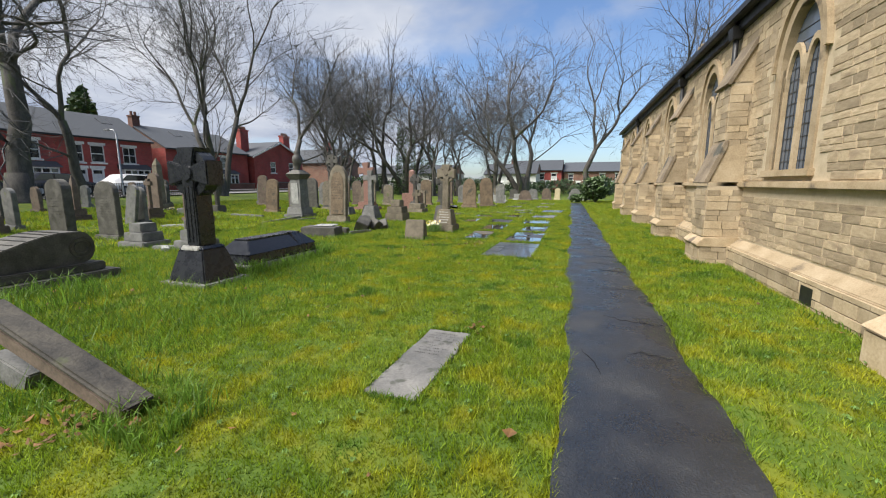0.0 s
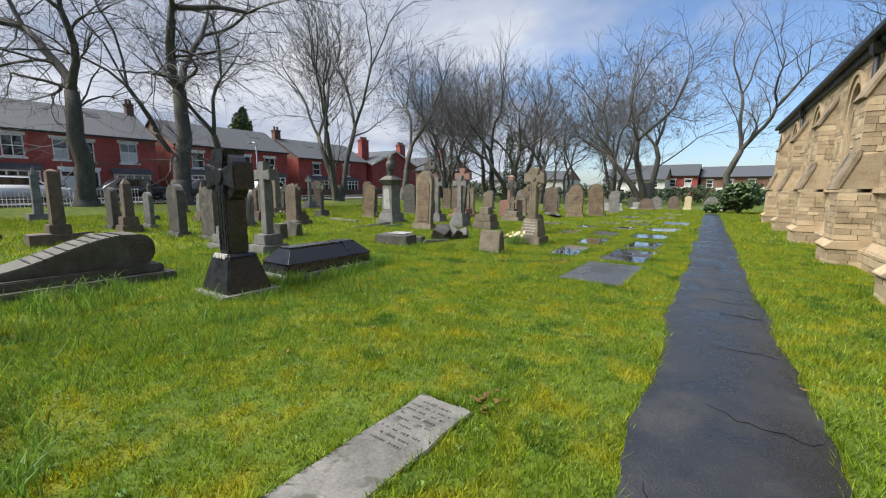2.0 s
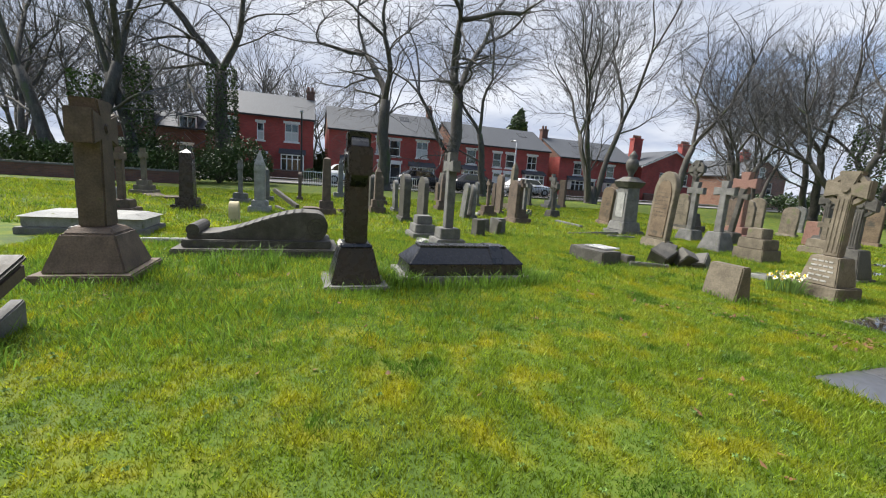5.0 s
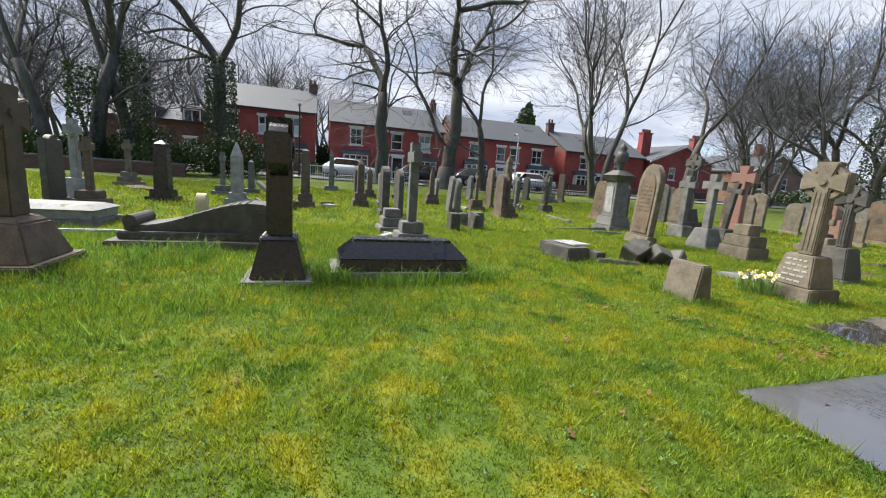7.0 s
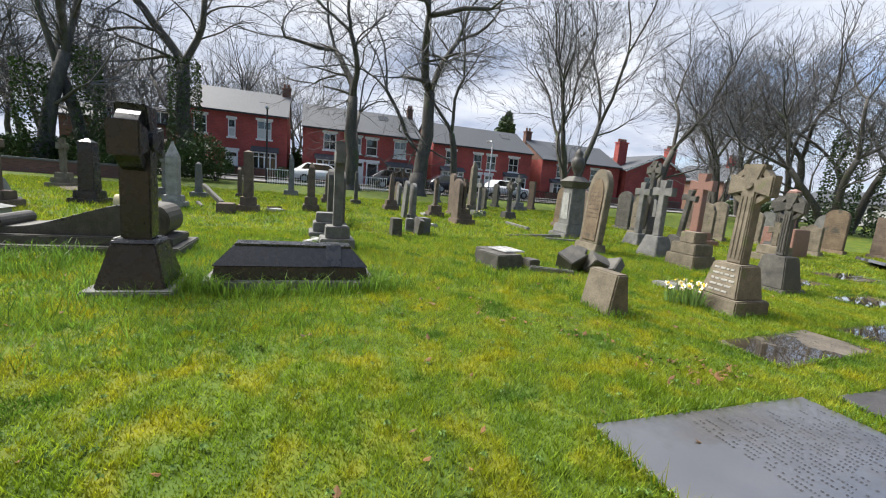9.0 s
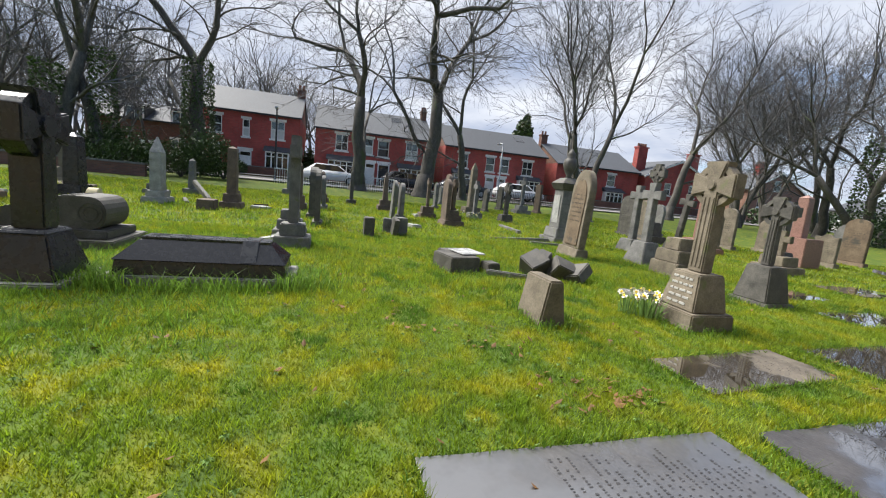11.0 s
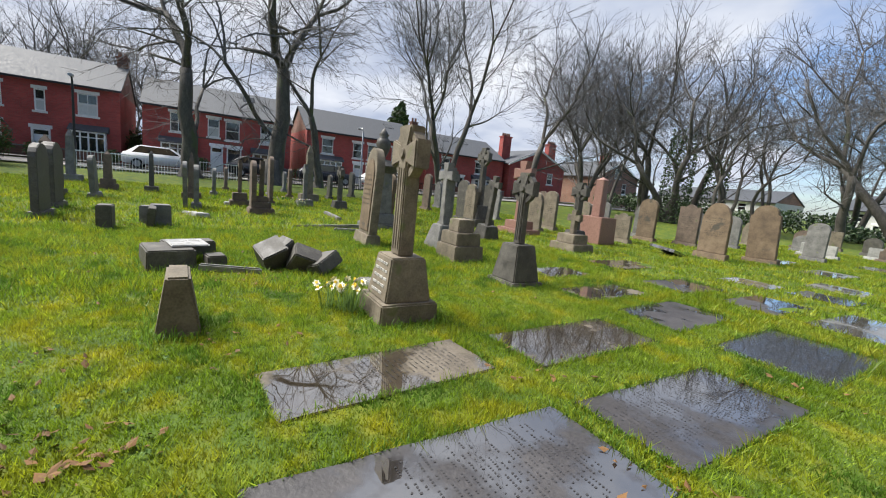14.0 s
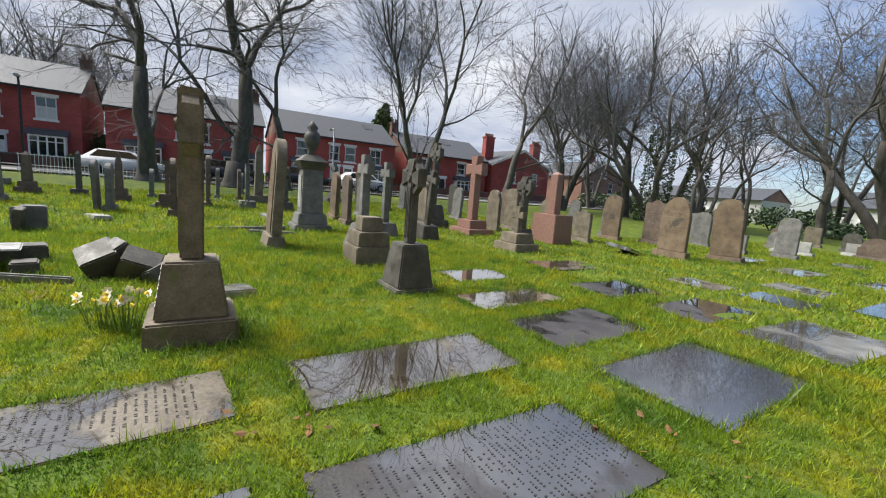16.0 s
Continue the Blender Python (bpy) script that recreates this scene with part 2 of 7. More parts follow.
M_SLABMID = wet_slab("wet_mid_grey_slab", (0.05, 0.047, 0.046), (0.11, 0.104, 0.1), 0.55, 0.8)
M_SLABWET = wet_slab("rain_covered_slab", (0.022, 0.02, 0.021), (0.055, 0.051, 0.052), 0.46, 0.56)
M_SLABBLUE = wet_slab("wet_blue_slab", (0.04, 0.045, 0.055), (0.08, 0.085, 0.1), 0.56, 0.8)
for m in (M_SLABBLUE, M_SLABMID):      # a thin film of rain, not a pool
    m.node_tree.nodes["Principled BSDF"].inputs["Coat Roughness"].default_value = 0.16 if m is M_SLABBLUE else 0.34
M_CHURCH = material("church_stone", ((0.245, 0.186, 0.112), (0.35, 0.272, 0.172), (0.425, 0.342, 0.232)), scale=3.5, bump=0.45, fine=40, rand=0.3,
                    patch=((0.2, 0.15, 0.1), 0.9, 0.58, 0.75))
M_CHURCHJOIN = material("church_stone_far", ((0.245, 0.186, 0.112), (0.35, 0.272, 0.172), (0.425, 0.342, 0.232)), scale=3.5, bump=0.45, fine=40, rand=0.3, island=True)
M_ASHLAR = material("dressed_stone", ((0.25, 0.185, 0.105), (0.36, 0.275, 0.17), (0.44, 0.35, 0.235)), scale=3, bump=0.3, spots=((0.13, 0.1, 0.07), 2.5, 0.62))
M_SOOT = material("blackened_stone", ((0.018, 0.016, 0.013), (0.045, 0.039, 0.031), (0.085, 0.075, 0.058)), scale=6, rough=(0.5, 0.8), bump=0.5, spots=((0.075, 0.085, 0.035), 5, 0.64))
M_WEATHERED = material("weathered_cap", ((0.12, 0.09, 0.06), (0.2, 0.155, 0.105), (0.29, 0.23, 0.16)), scale=4, bump=0.4, spots=((0.08, 0.075, 0.06), 3, 0.58))
M_MORTAR = material("mortar", ((0.36, 0.29, 0.19), (0.48, 0.395, 0.275)), scale=8, bump=0.4, coord="World")
M_LEAD = material("window_lead", ((0.03, 0.032, 0.036), (0.06, 0.064, 0.07)), scale=8, rough=(0.4, 0.6), bump=0)
M_SLATE = material("slate", ((0.032, 0.036, 0.043), (0.058, 0.063, 0.073), (0.088, 0.094, 0.106)), scale=3, rough=(0.6, 0.85), bump=0.3, coord="World", stretch=(1, 3, 1))
M_BLACKPAINT = material("black_paint", ((0.008, 0.008, 0.009), (0.018, 0.018, 0.02)), scale=8, rough=(0.35, 0.6), bump=0.05)
M_WHITEPAINT = material("white_paint", ((0.62, 0.62, 0.6), (0.78, 0.78, 0.76)), scale=5, rough=(0.4, 0.6), bump=0.05)
M_STUCCO = material("white_render", ((0.4, 0.4, 0.385), (0.55, 0.55, 0.53)), scale=2, bump=0.2)
M_BARK = material("bark", ((0.034, 0.03, 0.027), (0.075, 0.067, 0.058), (0.13, 0.118, 0.1)), scale=5, rough=(0.7, 0.95), bump=0.9, fine=28, coord="World", stretch=(1, 1, 0.35),
                  spots=((0.07, 0.085, 0.04), 2.2, 0.6))
M_TWIG = material("twig", ((0.06, 0.057, 0.058), (0.125, 0.119, 0.118)), scale=3, bump=0, coord="World")
M_LEAF = material("dark_leaf", ((0.02, 0.04, 0.012), (0.045, 0.08, 0.022), (0.08, 0.12, 0.034)), scale=5, rough=(0.35, 0.6), bump=0, coord="World", rand=0.5, island=True)
M_LITTER = material("dead_leaf", ((0.085, 0.042, 0.013), (0.17, 0.085, 0.027)), scale=9, bump=0.2, rand=0.4, island=True)
M_EARTH = material("bare_earth", ((0.03, 0.022, 0.014), (0.075, 0.055, 0.035)), scale=6, bump=0.8, coord="World")
M_PETAL = material("petal", ((0.78, 0.76, 0.6), (0.85, 0.84, 0.74)), scale=12, bump=0)
M_YELLOW = material("yellow_petal", ((0.75, 0.5, 0.03), (0.85, 0.62, 0.06)), scale=12, bump=0)
M_STEM = material("flower_leaf", ((0.06, 0.13, 0.02), (0.12, 0.2, 0.035)), scale=12, bump=0, rand=0.3, island=True)
M_CARWHITE = material("white_car_paint", ((0.7, 0.7, 0.71), (0.75, 0.75, 0.76)), rough=(0.12, 0.2), bump=0)
M_CARDARK = material("dark_car_paint", ((0.02, 0.022, 0.028), (0.03, 0.032, 0.04)), rough=(0.12, 0.2), bump=0)
M_TYRE = material("rubber", ((0.012, 0.012, 0.012), (0.02, 0.02, 0.02)), bump=0)
M_CURTAIN = material("net_curtain", ((0.4, 0.42, 0.4), (0.6, 0.62, 0.6)), scale=6, stretch=(1, 8, 1), bump=0)
M_LAMP = material("grey_metal", ((0.25, 0.26, 0.27), (0.35, 0.36, 0.37)), rough=(0.4, 0.5), bump=0, metal=0.6)


def glass(name, tint, rough=0.04):
    m = bpy.data.materials.new(name); m.use_nodes = True
    b = m.node_tree.nodes["Principled BSDF"]
    b.inputs["Base Color"].default_value = (*tint, 1)
    b.inputs["Roughness"].default_value = rough
    b.inputs["Specular IOR Level"].default_value = 0.8
    return m


M_GLASS = glass("window_glass", (0.015, 0.018, 0.02))
# the blue-grey base stands in for sky reflected in the church panes
M_LEADED = glass("leaded_glass", (0.1, 0.12, 0.15), 0.2)


def brick_material(name, c1, c2, mortar):
    m = bpy.data.materials.new(name); m.use_nodes = True
    N, L = m.node_tree.nodes, m.node_tree.links
    b = N["Principled BSDF"]
    geo = N.new("ShaderNodeNewGeometry")
    s = N.new("ShaderNodeSeparateXYZ"); L.new(geo.outputs["Position"], s.inputs[0])
    a = N.new("ShaderNodeMath"); a.operation = "ADD"; L.new(s.outputs[0], a.inputs[0]); L.new(s.outputs[1], a.inputs[1])
    c = N.new("ShaderNodeCombineXYZ"); L.new(a.outputs[0], c.inputs[0]); L.new(s.outputs[2], c.inputs[1])
    t = N.new("ShaderNodeTexBrick")
    t.inputs["Color1"].default_value, t.inputs["Color2"].default_value, t.inputs["Mortar"].default_value = (*c1, 1), (*c2, 1), (*mortar, 1)
    t.inputs["Scale"].default_value = 1.0
    t.inputs["Brick Width"].default_value, t.inputs["Row Height"].default_value, t.inputs["Mortar Size"].default_value = 0.225, 0.075, 0.005
    L.new(c.outputs[0], t.inputs["Vector"])
    n = N.new("ShaderNodeTexNoise"); n.inputs["Scale"].default_value = 0.7; n.inputs["Detail"].default_value = 6
    L.new(geo.outputs["Position"], n.inputs["Vector"])
    r = N.new("ShaderNodeMapRange"); r.inputs[1].default_value, r.inputs[2].default_value = 0.3, 0.7
    r.inputs[3].default_value, r.inputs[4].default_value = 0.72, 1.2
    L.new(n.outputs[0], r.inputs[0])
    h = N.new("ShaderNodeHueSaturation"); L.new(t.outputs[0], h.inputs["Color"]); L.new(r.outputs[0], h.inputs["Value"])
    L.new(h.outputs[0], b.inputs["Base Color"])
    b.inputs["Roughness"].default_value = 0.8
    bp = N.new("ShaderNodeBump"); bp.inputs["Strength"].default_value = 0.4; bp.inputs["Distance"].default_value = 0.01
    L.new(t.outputs["Fac"], bp.inputs["Height"]); bp.invert = True
    L.new(bp.outputs[0], b.inputs["Normal"])
    return m


M_REDBRICK = brick_material("red_brick", (0.39, 0.068, 0.056), (0.29, 0.05, 0.045), (0.22, 0.1, 0.08))
M_PALEBRICK = brick_material("pale_brick", (0.24, 0.12, 0.085), (0.18, 0.085, 0.06), (0.2, 0.16, 0.12))
M_OLDBRICK = brick_material("old_brick", (0.17, 0.075, 0.05), (0.11, 0.05, 0.038), (0.12, 0.09, 0.07))


# ---- shapes ----
class Shape:
    """Collects faces of one mesh."""

    def __init__(self):
        self.v, self.f = [], []

    def add(self, verts, faces):
        n = len(self.v)
        self.v += [tuple(p) for p in verts]
        self.f += [tuple(i + n for i in q) for q in faces]
        return self

    def box(self, x0, x1, y0, y1, z0, z1):
        return self.add([(x0, y0, z0), (x1, y0, z0), (x1, y1, z0), (x0, y1, z0), (x0, y0, z1), (x1, y0, z1), (x1, y1, z1), (x0, y1, z1)],
                        [(3, 2, 1, 0), (4, 5, 6, 7), (0, 1, 5, 4), (1, 2, 6, 5), (2, 3, 7, 6), (3, 0, 4, 7)])

    def block(self, cx, cy, z0, z1, w, d, w2=None, d2=None):
        """A block that may taper to w2 x d2 at the top."""
        w2, d2 = w if w2 is None else w2, d if d2 is None else d2
        q = lambda a, b, z: [(cx - a / 2, cy - b / 2, z), (cx + a / 2, cy - b / 2, z), (cx + a / 2, cy + b / 2, z), (cx - a / 2, cy + b / 2, z)]
        return self.add(q(w, d, z0) + q(w2, d2, z1), [(3, 2, 1, 0), (4, 5, 6, 7), (0, 1, 5, 4), (1, 2, 6, 5), (2, 3, 7, 6), (3, 0, 4, 7)])

    def slab(self, outline, y0, y1):
        """An outline in x and z, counter-clockwise seen from -y, given thickness along y."""
        n = len(outline)
        self.add([(x, y0, z) for x, z in outline] + [(x, y1, z) for x, z in outline],
                 [tuple(range(n)), tuple(range(2 * n - 1, n - 1, -1))] + [(i, i + n, (i + 1) % n + n, (i + 1) % n) for i in range(n)])
        return self

    def plate(self, outline, x0, x1):
        """An outline in y and z given thickness along x."""
        n = len(outline)
        self.add([(x0, y, z) for y, z in outline] + [(x1, y, z) for y, z in outline],
                 [tuple(range(n - 1, -1, -1)), tuple(range(n, 2 * n))] + [((i + 1) % n, (i + 1) % n + n, i + n, i) for i in range(n)])
        return self

    def lathe(self, profile, cx=0, cy=0, n=12):
        rows = [[(cx + r * math.cos(2 * math.pi * k / n), cy + r * math.sin(2 * math.pi * k / n), z) for k in range(n)] for r, z in profile]
        faces = [tuple(range(n - 1, -1, -1))]
        for i in range(len(rows) - 1):
            faces += [(i * n + k, i * n + (k + 1) % n, (i + 1) * n + (k + 1) % n, (i + 1) * n + k) for k in range(n)]
        faces.append(tuple(range((len(rows) - 1) * n, len(rows) * n)))
        return self.add([p for r in rows for p in r], faces)

    def tube(self, pts, radii, n=5):
        rows = []
        for i, p in enumerate(pts):
            d = (Vector(pts[min(i + 1, len(pts) - 1)]) - Vector(pts[max(i - 1, 0)])).normalized()
            a = d.orthogonal().normalized(); b = d.cross(a)
            rows.append([Vector(p) + radii[i] * (a * math.cos(2 * math.pi * k / n) + b * math.sin(2 * math.pi * k / n)) for k in range(n)])
        faces = []
        for i in range(len(rows) - 1):
            faces += [(i * n + k, i * n + (k + 1) % n, (i + 1) * n + (k + 1) % n, (i + 1) * n + k) for k in range(n)]
        faces.append(tuple(range((len(rows) - 1) * n, len(rows) * n)))
        return self.add([p for r in rows for p in r], faces)

    def mesh(self, name, bevel=0.0, smooth=False, rough=0.0):
        me = bpy.data.meshes.new(name)
        me.from_pydata(self.v, [], self.f)
        if bevel:
            bm = bmesh.new(); bm.from_mesh(me)
            bmesh.ops.bevel(bm, geom=[e for e in bm.edges if len(e.link_faces) == 2 and e.calc_face_angle(0) > 0.5], offset=bevel, segments=2,
                            affect="EDGES", clamp_overlap=True)
            bm.to_mesh(me); bm.free()
        if smooth:
            me.shade_smooth()
        return me


def part(name, shape, mat, parent=None, label="", bevel=0.0, smooth=False, **tags):
    me = shape if isinstance(shape, bpy.types.Mesh) else shape.mesh(name, bevel, smooth)
    if not me.materials:
        me.materials.append(mat)
    ob = new(name, me)
    ob.parent = parent
    return tagged(ob, label, **tags)


def thing(name, x, y, z, label, category, group="", rz=0, rx=0, ry=0):
    ob = new(name)
    ob.matrix_basis = pose(x, y, z, rx, ry, rz)
    return tagged(ob, label, category, group)


rng = random.Random(7)


def ease(a, b, v):
    v = min(1, max(0, (v - a) / (b - a)))
    return v * v * (3 - 2 * v)


def ground_z(x, y):
    """Height of the turf: nearly level, a slow rise to the west, a shallow dip by the near slab."""
    z = 0.04 + 0.55 * min(1, max(0, (-x - 10) / 26))
    z -= 0.03 * math.exp(-((x + 0.9) ** 2 / 1.2 + (y - 3.0) ** 2 / 2))
    near = 1 - ease(14, 30, math.hypot(x, y - 8))
    if near > 0 and x < 1.5:
        amp = 0.35 if -4.2 < x < -0.4 and 6.6 < y < 16 else 1.0
        z += amp * near * (0.026 * noise.noise((x * 0.9, y * 0.9, 3.1)) + 0.012 * noise.noise((x * 3.1, y * 3.1, 7.7)))
    under = (x - (0.2 - 0.035 * y)) * (1.05 - 0.04 * y - x)
    if under > 0 and -6.5 < y < 28:
        z = min(z, 0.04 - 0.05 * min(1, under * 8))
    return z


def path_edge(y):
    """Left and right edge of the tarmac path at y."""
    w = 0.05 * np.sin(y * 2.1 + 0.4) * np.sin(y * 0.83) + 0.012 * np.sin(y * 5.7 + 1) + 0.008 * np.sin(y * 17)
    w2 = 0.04 * np.sin(y * 1.8 + 2.4) * np.sin(y * 1.03) + 0.012 * np.sin(y * 4.9) + 0.008 * np.sin(y * 19 + 2)
    return 0.2 - 0.035 * y + w, 1.05 - 0.04 * y + w2


# ---- ground ----
def span(*pieces):
    out = []
    for a, b, n in pieces:
        out += [a + (b - a) * i / n for i in range(n)]
    return out + [pieces[-1][1]]


gx = span((-900, -80, 12), (-80, -12, 45), (-12, 3, 75), (3, 60, 20), (60, 900, 10))
gy = span((-900, -40, 12), (-40, -2, 25), (-2, 18, 100), (18, 60, 60), (60, 900, 14))
gs = Shape()
gs.v = [(x, y, ground_z(x, y)) for y in gy for x in gx]
nx = len(gx)
gs.f = [(j * nx + i, j * nx + i + 1, (j + 1) * nx + i + 1, (j + 1) * nx + i) for j in range(len(gy) - 1) for i in range(nx - 1)]
part("ground", gs, M_GRASSGROUND, None, "mossy green churchyard turf with fallen leaves", smooth=True, kind="structure", category="ground")

ps = Shape()
steps = [i * 0.12 - 6 for i in range(int(33.5 / 0.12))]
for y in steps:
    a, b = path_edge(y)
    for k in range(7):
        x = a + (b - a) * k / 6
        ps.v.append((x, y, 0.052 + 0.012 * math.sin(math.pi * k / 6) + 0.009 * noise.noise((x * 1.3, y * 2.3, 1))))
ps.f = [(j * 7 + k, j * 7 + k + 1, (j + 1) * 7 + k + 1, (j + 1) * 7 + k) for j in range(len(steps) - 1) for k in range(6)]
path = part("path", ps, M_ASPHALT, None, "narrow wet black tarmac path beside the church", smooth=True, kind="structure", category="path")

# cracks wander across the tarmac
rc = random.Random(8)
for i in range(16):
    y = 1.2 + i * 0.85 + rc.uniform(-0.3, 0.3)
    a, b = path_edge(y)
    x = rc.uniform(a + 0.04, b - 0.35)
    across = rc.random() < 0.7
    crack, left_side, right_side = Shape(), [], []
    n = rc.randint(7, 14)
    for k in range(n):
        u = min(1, max(0, (x - a) / (b - a)))
        z = 0.052 + 0.012 * math.sin(math.pi * u) + 0.009 * noise.noise((x * 1.3, y * 2.3, 1)) - 0.0005
        left_side.append((x, y, z))
        right_side.append((0.0015 + 0.0025 * math.sin(math.pi * (k + 0.5) / n)))
        x, y = (x + 0.05, y + rc.gauss(0, 0.03)) if across else (x + rc.gauss(0, 0.02), y + 0.06)
        if x > b - 0.03:
            break
    if len(left_side) > 3:
        crack.tube(left_side, right_side, 4)
        part("crack", crack, M_CRACK, path)


# ---- memorials ----
def inscription(parent, x0, x1, z0, z1, y, mat, rows, seed, flat=False, label="worn cut lettering"):
    """Rows of small letter marks on a face; the words can not be read."""
    r = random.Random(seed)
    s = Shape()
    h = (z1 - z0) / rows
    for i in range(rows):
        zc = z1 - (i + 0.5) * h
        inset = (x1 - x0) * r.choice((0, 0, 0.06, 0.14, 0.25))
        x = x0 + inset
        word = r.randint(2, 8)
        while x < x1 - inset - 0.02:
            w = r.uniform(0.004, 0.012)
            k = h * r.uniform(0.11, 0.18)
            if r.random() > 0.12:
                if flat:
                    s.add([(x, zc - k, y + 0.002), (x + w, zc - k, y + 0.002), (x + w, zc + k, y + 0.002), (x, zc + k, y + 0.002)], [(0, 1, 2, 3)])
                else:
                    s.add([(x, y - 0.002, zc - k), (x + w, y - 0.002, zc - k), (x + w, y - 0.002, zc + k), (x, y - 0.002, zc + k)], [(0, 1, 2, 3)])
            x += w + 0.010
            word -= 1
            if word == 0:
                x += 0.022; word = r.randint(2, 8)
    if s.v:
        part("inscription", s, mat, parent, label, kind="stuff")


def head_outline(w, h, style, n=9):
    a = w / 2
    if style == "round":
        k = h - a * 0.75
        top = [(a * math.cos(math.pi * i / n), k + a * 0.75 * math.sin(math.pi * i / n)) for i in range(n + 1)]
    elif style == "gothic":
        k = h - w * 0.72
        top = [(a * (1 - (i / n) ** 1.7), k + (h - k) * math.sin(math.pi / 2 * i / n)) for i in range(n + 1)]
        top += [(-x, z) for x, z in reversed(top[:-1])]
    elif style == "shoulder":
        k = h - a * 0.6
        top = [(a, k - 0.06), (a * 0.86, k - 0.06)] + [(a * 0.8 * math.cos(math.pi * i / n), k + a * 0.6 * math.sin(math.pi * i / n)) for i in range(n + 1)] + [(-a * 0.86, k - 0.06), (-a, k - 0.06)]
    elif style == "wave":
        top = [(a - w * i / 12, h - 0.10 + 0.10 * math.cos((i - 6) / 6 * math.pi) * (1 if 3 <= i <= 9 else -0.2)) for i in range(13)]
    else:
        top = [(a, h), (-a, h)]
    return [(a, 0)] + top + [(-a, 0)]


def headstone(x, y, h, w, style, mat, label, th=0.12, base=0.16, lean=(0, 0), rz=0, inset=None, rows=0, ink=M_INK, group="headstones in rows"):
    ob = thing("headstone", x, y, ground_z(x, y) - 0.03, label, "headstone", group, rz, lean[0], lean[1])
    z0 = 0
    if base:
        z0 = base
        part("plinth", Shape().block(0, 0, 0, base, w * 1.22, th + 0.16, w * 1.16, th + 0.1), mat, ob, bevel=0.012)
    out = [(px, pz + z0) for px, pz in head_outline(w, h - z0, style)]
    part("slab", Shape().slab(out, -th / 2, th / 2), mat, ob, bevel=0.012)
    if inset:
        out = [(px * 0.74, (pz - z0) * 0.84 + z0 + 0.06) for px, pz in out]
        part("panel", Shape().slab(out, -th / 2 - 0.018, -th / 2 + 0.02), inset, ob, "paler inscribed panel", bevel=0.008)
    if rows:
        inscription(ob, -w * 0.33, w * 0.33, z0 + h * 0.28, z0 + h * 0.62, -th / 2 - (0.018 if inset else 0), ink, rows, int(x * 31 + y * 17))
    return ob


def cross_shape(s, zb, zt, arm, aw, th, cz, flare=0.0, x0=0.0):
    """A Latin cross outline with flared ends."""
    a = aw / 2; f = a + flare
    o = [(a * 1.12, zb), (a, cz - a), (arm, cz - f), (arm, cz + f), (a, cz + a), (f, zt), (-f, zt), (-a, cz + a), (-arm, cz + f), (-arm, cz - f), (-a, cz - a), (-a * 1.12, zb)]
    s.slab(o, -th / 2, th / 2)


def ring_shape(s, cz, r0, r1, th, n=32):
    """A ring of square section in the plane of the cross, all one piece."""
    pts = []
    for i in range(n):
        a = 2 * math.pi * i / n
        c, d = math.cos(a), math.sin(a)
        pts += [(r0 * c, -th / 2, cz + r0 * d), (r1 * c, -th / 2, cz + r1 * d), (r1 * c, th / 2, cz + r1 * d), (r0 * c, th / 2, cz + r0 * d)]
    faces = [(4 * i + k, 4 * i + (k + 1) % 4, 4 * ((i + 1) % n) + (k + 1) % 4, 4 * ((i + 1) % n) + k) for i in range(n) for k in range(4)]
    s.add(pts, faces)


def steps_shape(levels, mat, ob, name="step", bevel=0.015):
    """Levels: (z0, z1, w, d, w2, d2)."""
    for z0, z1, w, d, w2, d2 in levels:
        part(name, Shape().block(0, 0, z0, z1, w, d, w2, d2), mat, ob, bevel=bevel)


def plain_cross(x, y, h, mat, label, arm=0.26, aw=0.15, steps=((0, 0.16, 0.5, 0.5), (0.16, 0.34, 0.36, 0.36)), stepmat=None, lean=(0, 0), rz=0, flare=0.02, cz=None):
    ob = thing("memorial_cross", x, y, ground_z(x, y) - 0.02, label, "memorial cross", "", rz, *lean)
    for st in steps:
        z0, z1, w, d = st[:4]
        w2, d2 = (st[4], st[5]) if len(st) > 4 else (w * 0.96, d * 0.96)
        part("step", Shape().block(0, 0, z0, z1, w, d, w2, d2), stepmat or mat, ob, bevel=0.015)
    zb = steps[-1][1]
    s = Shape(); cross_shape(s, zb, h, arm, aw, aw * 0.9, cz or h - arm * 0.95, flare)
    part("cross", s, mat, ob, bevel=0.012)
    return ob


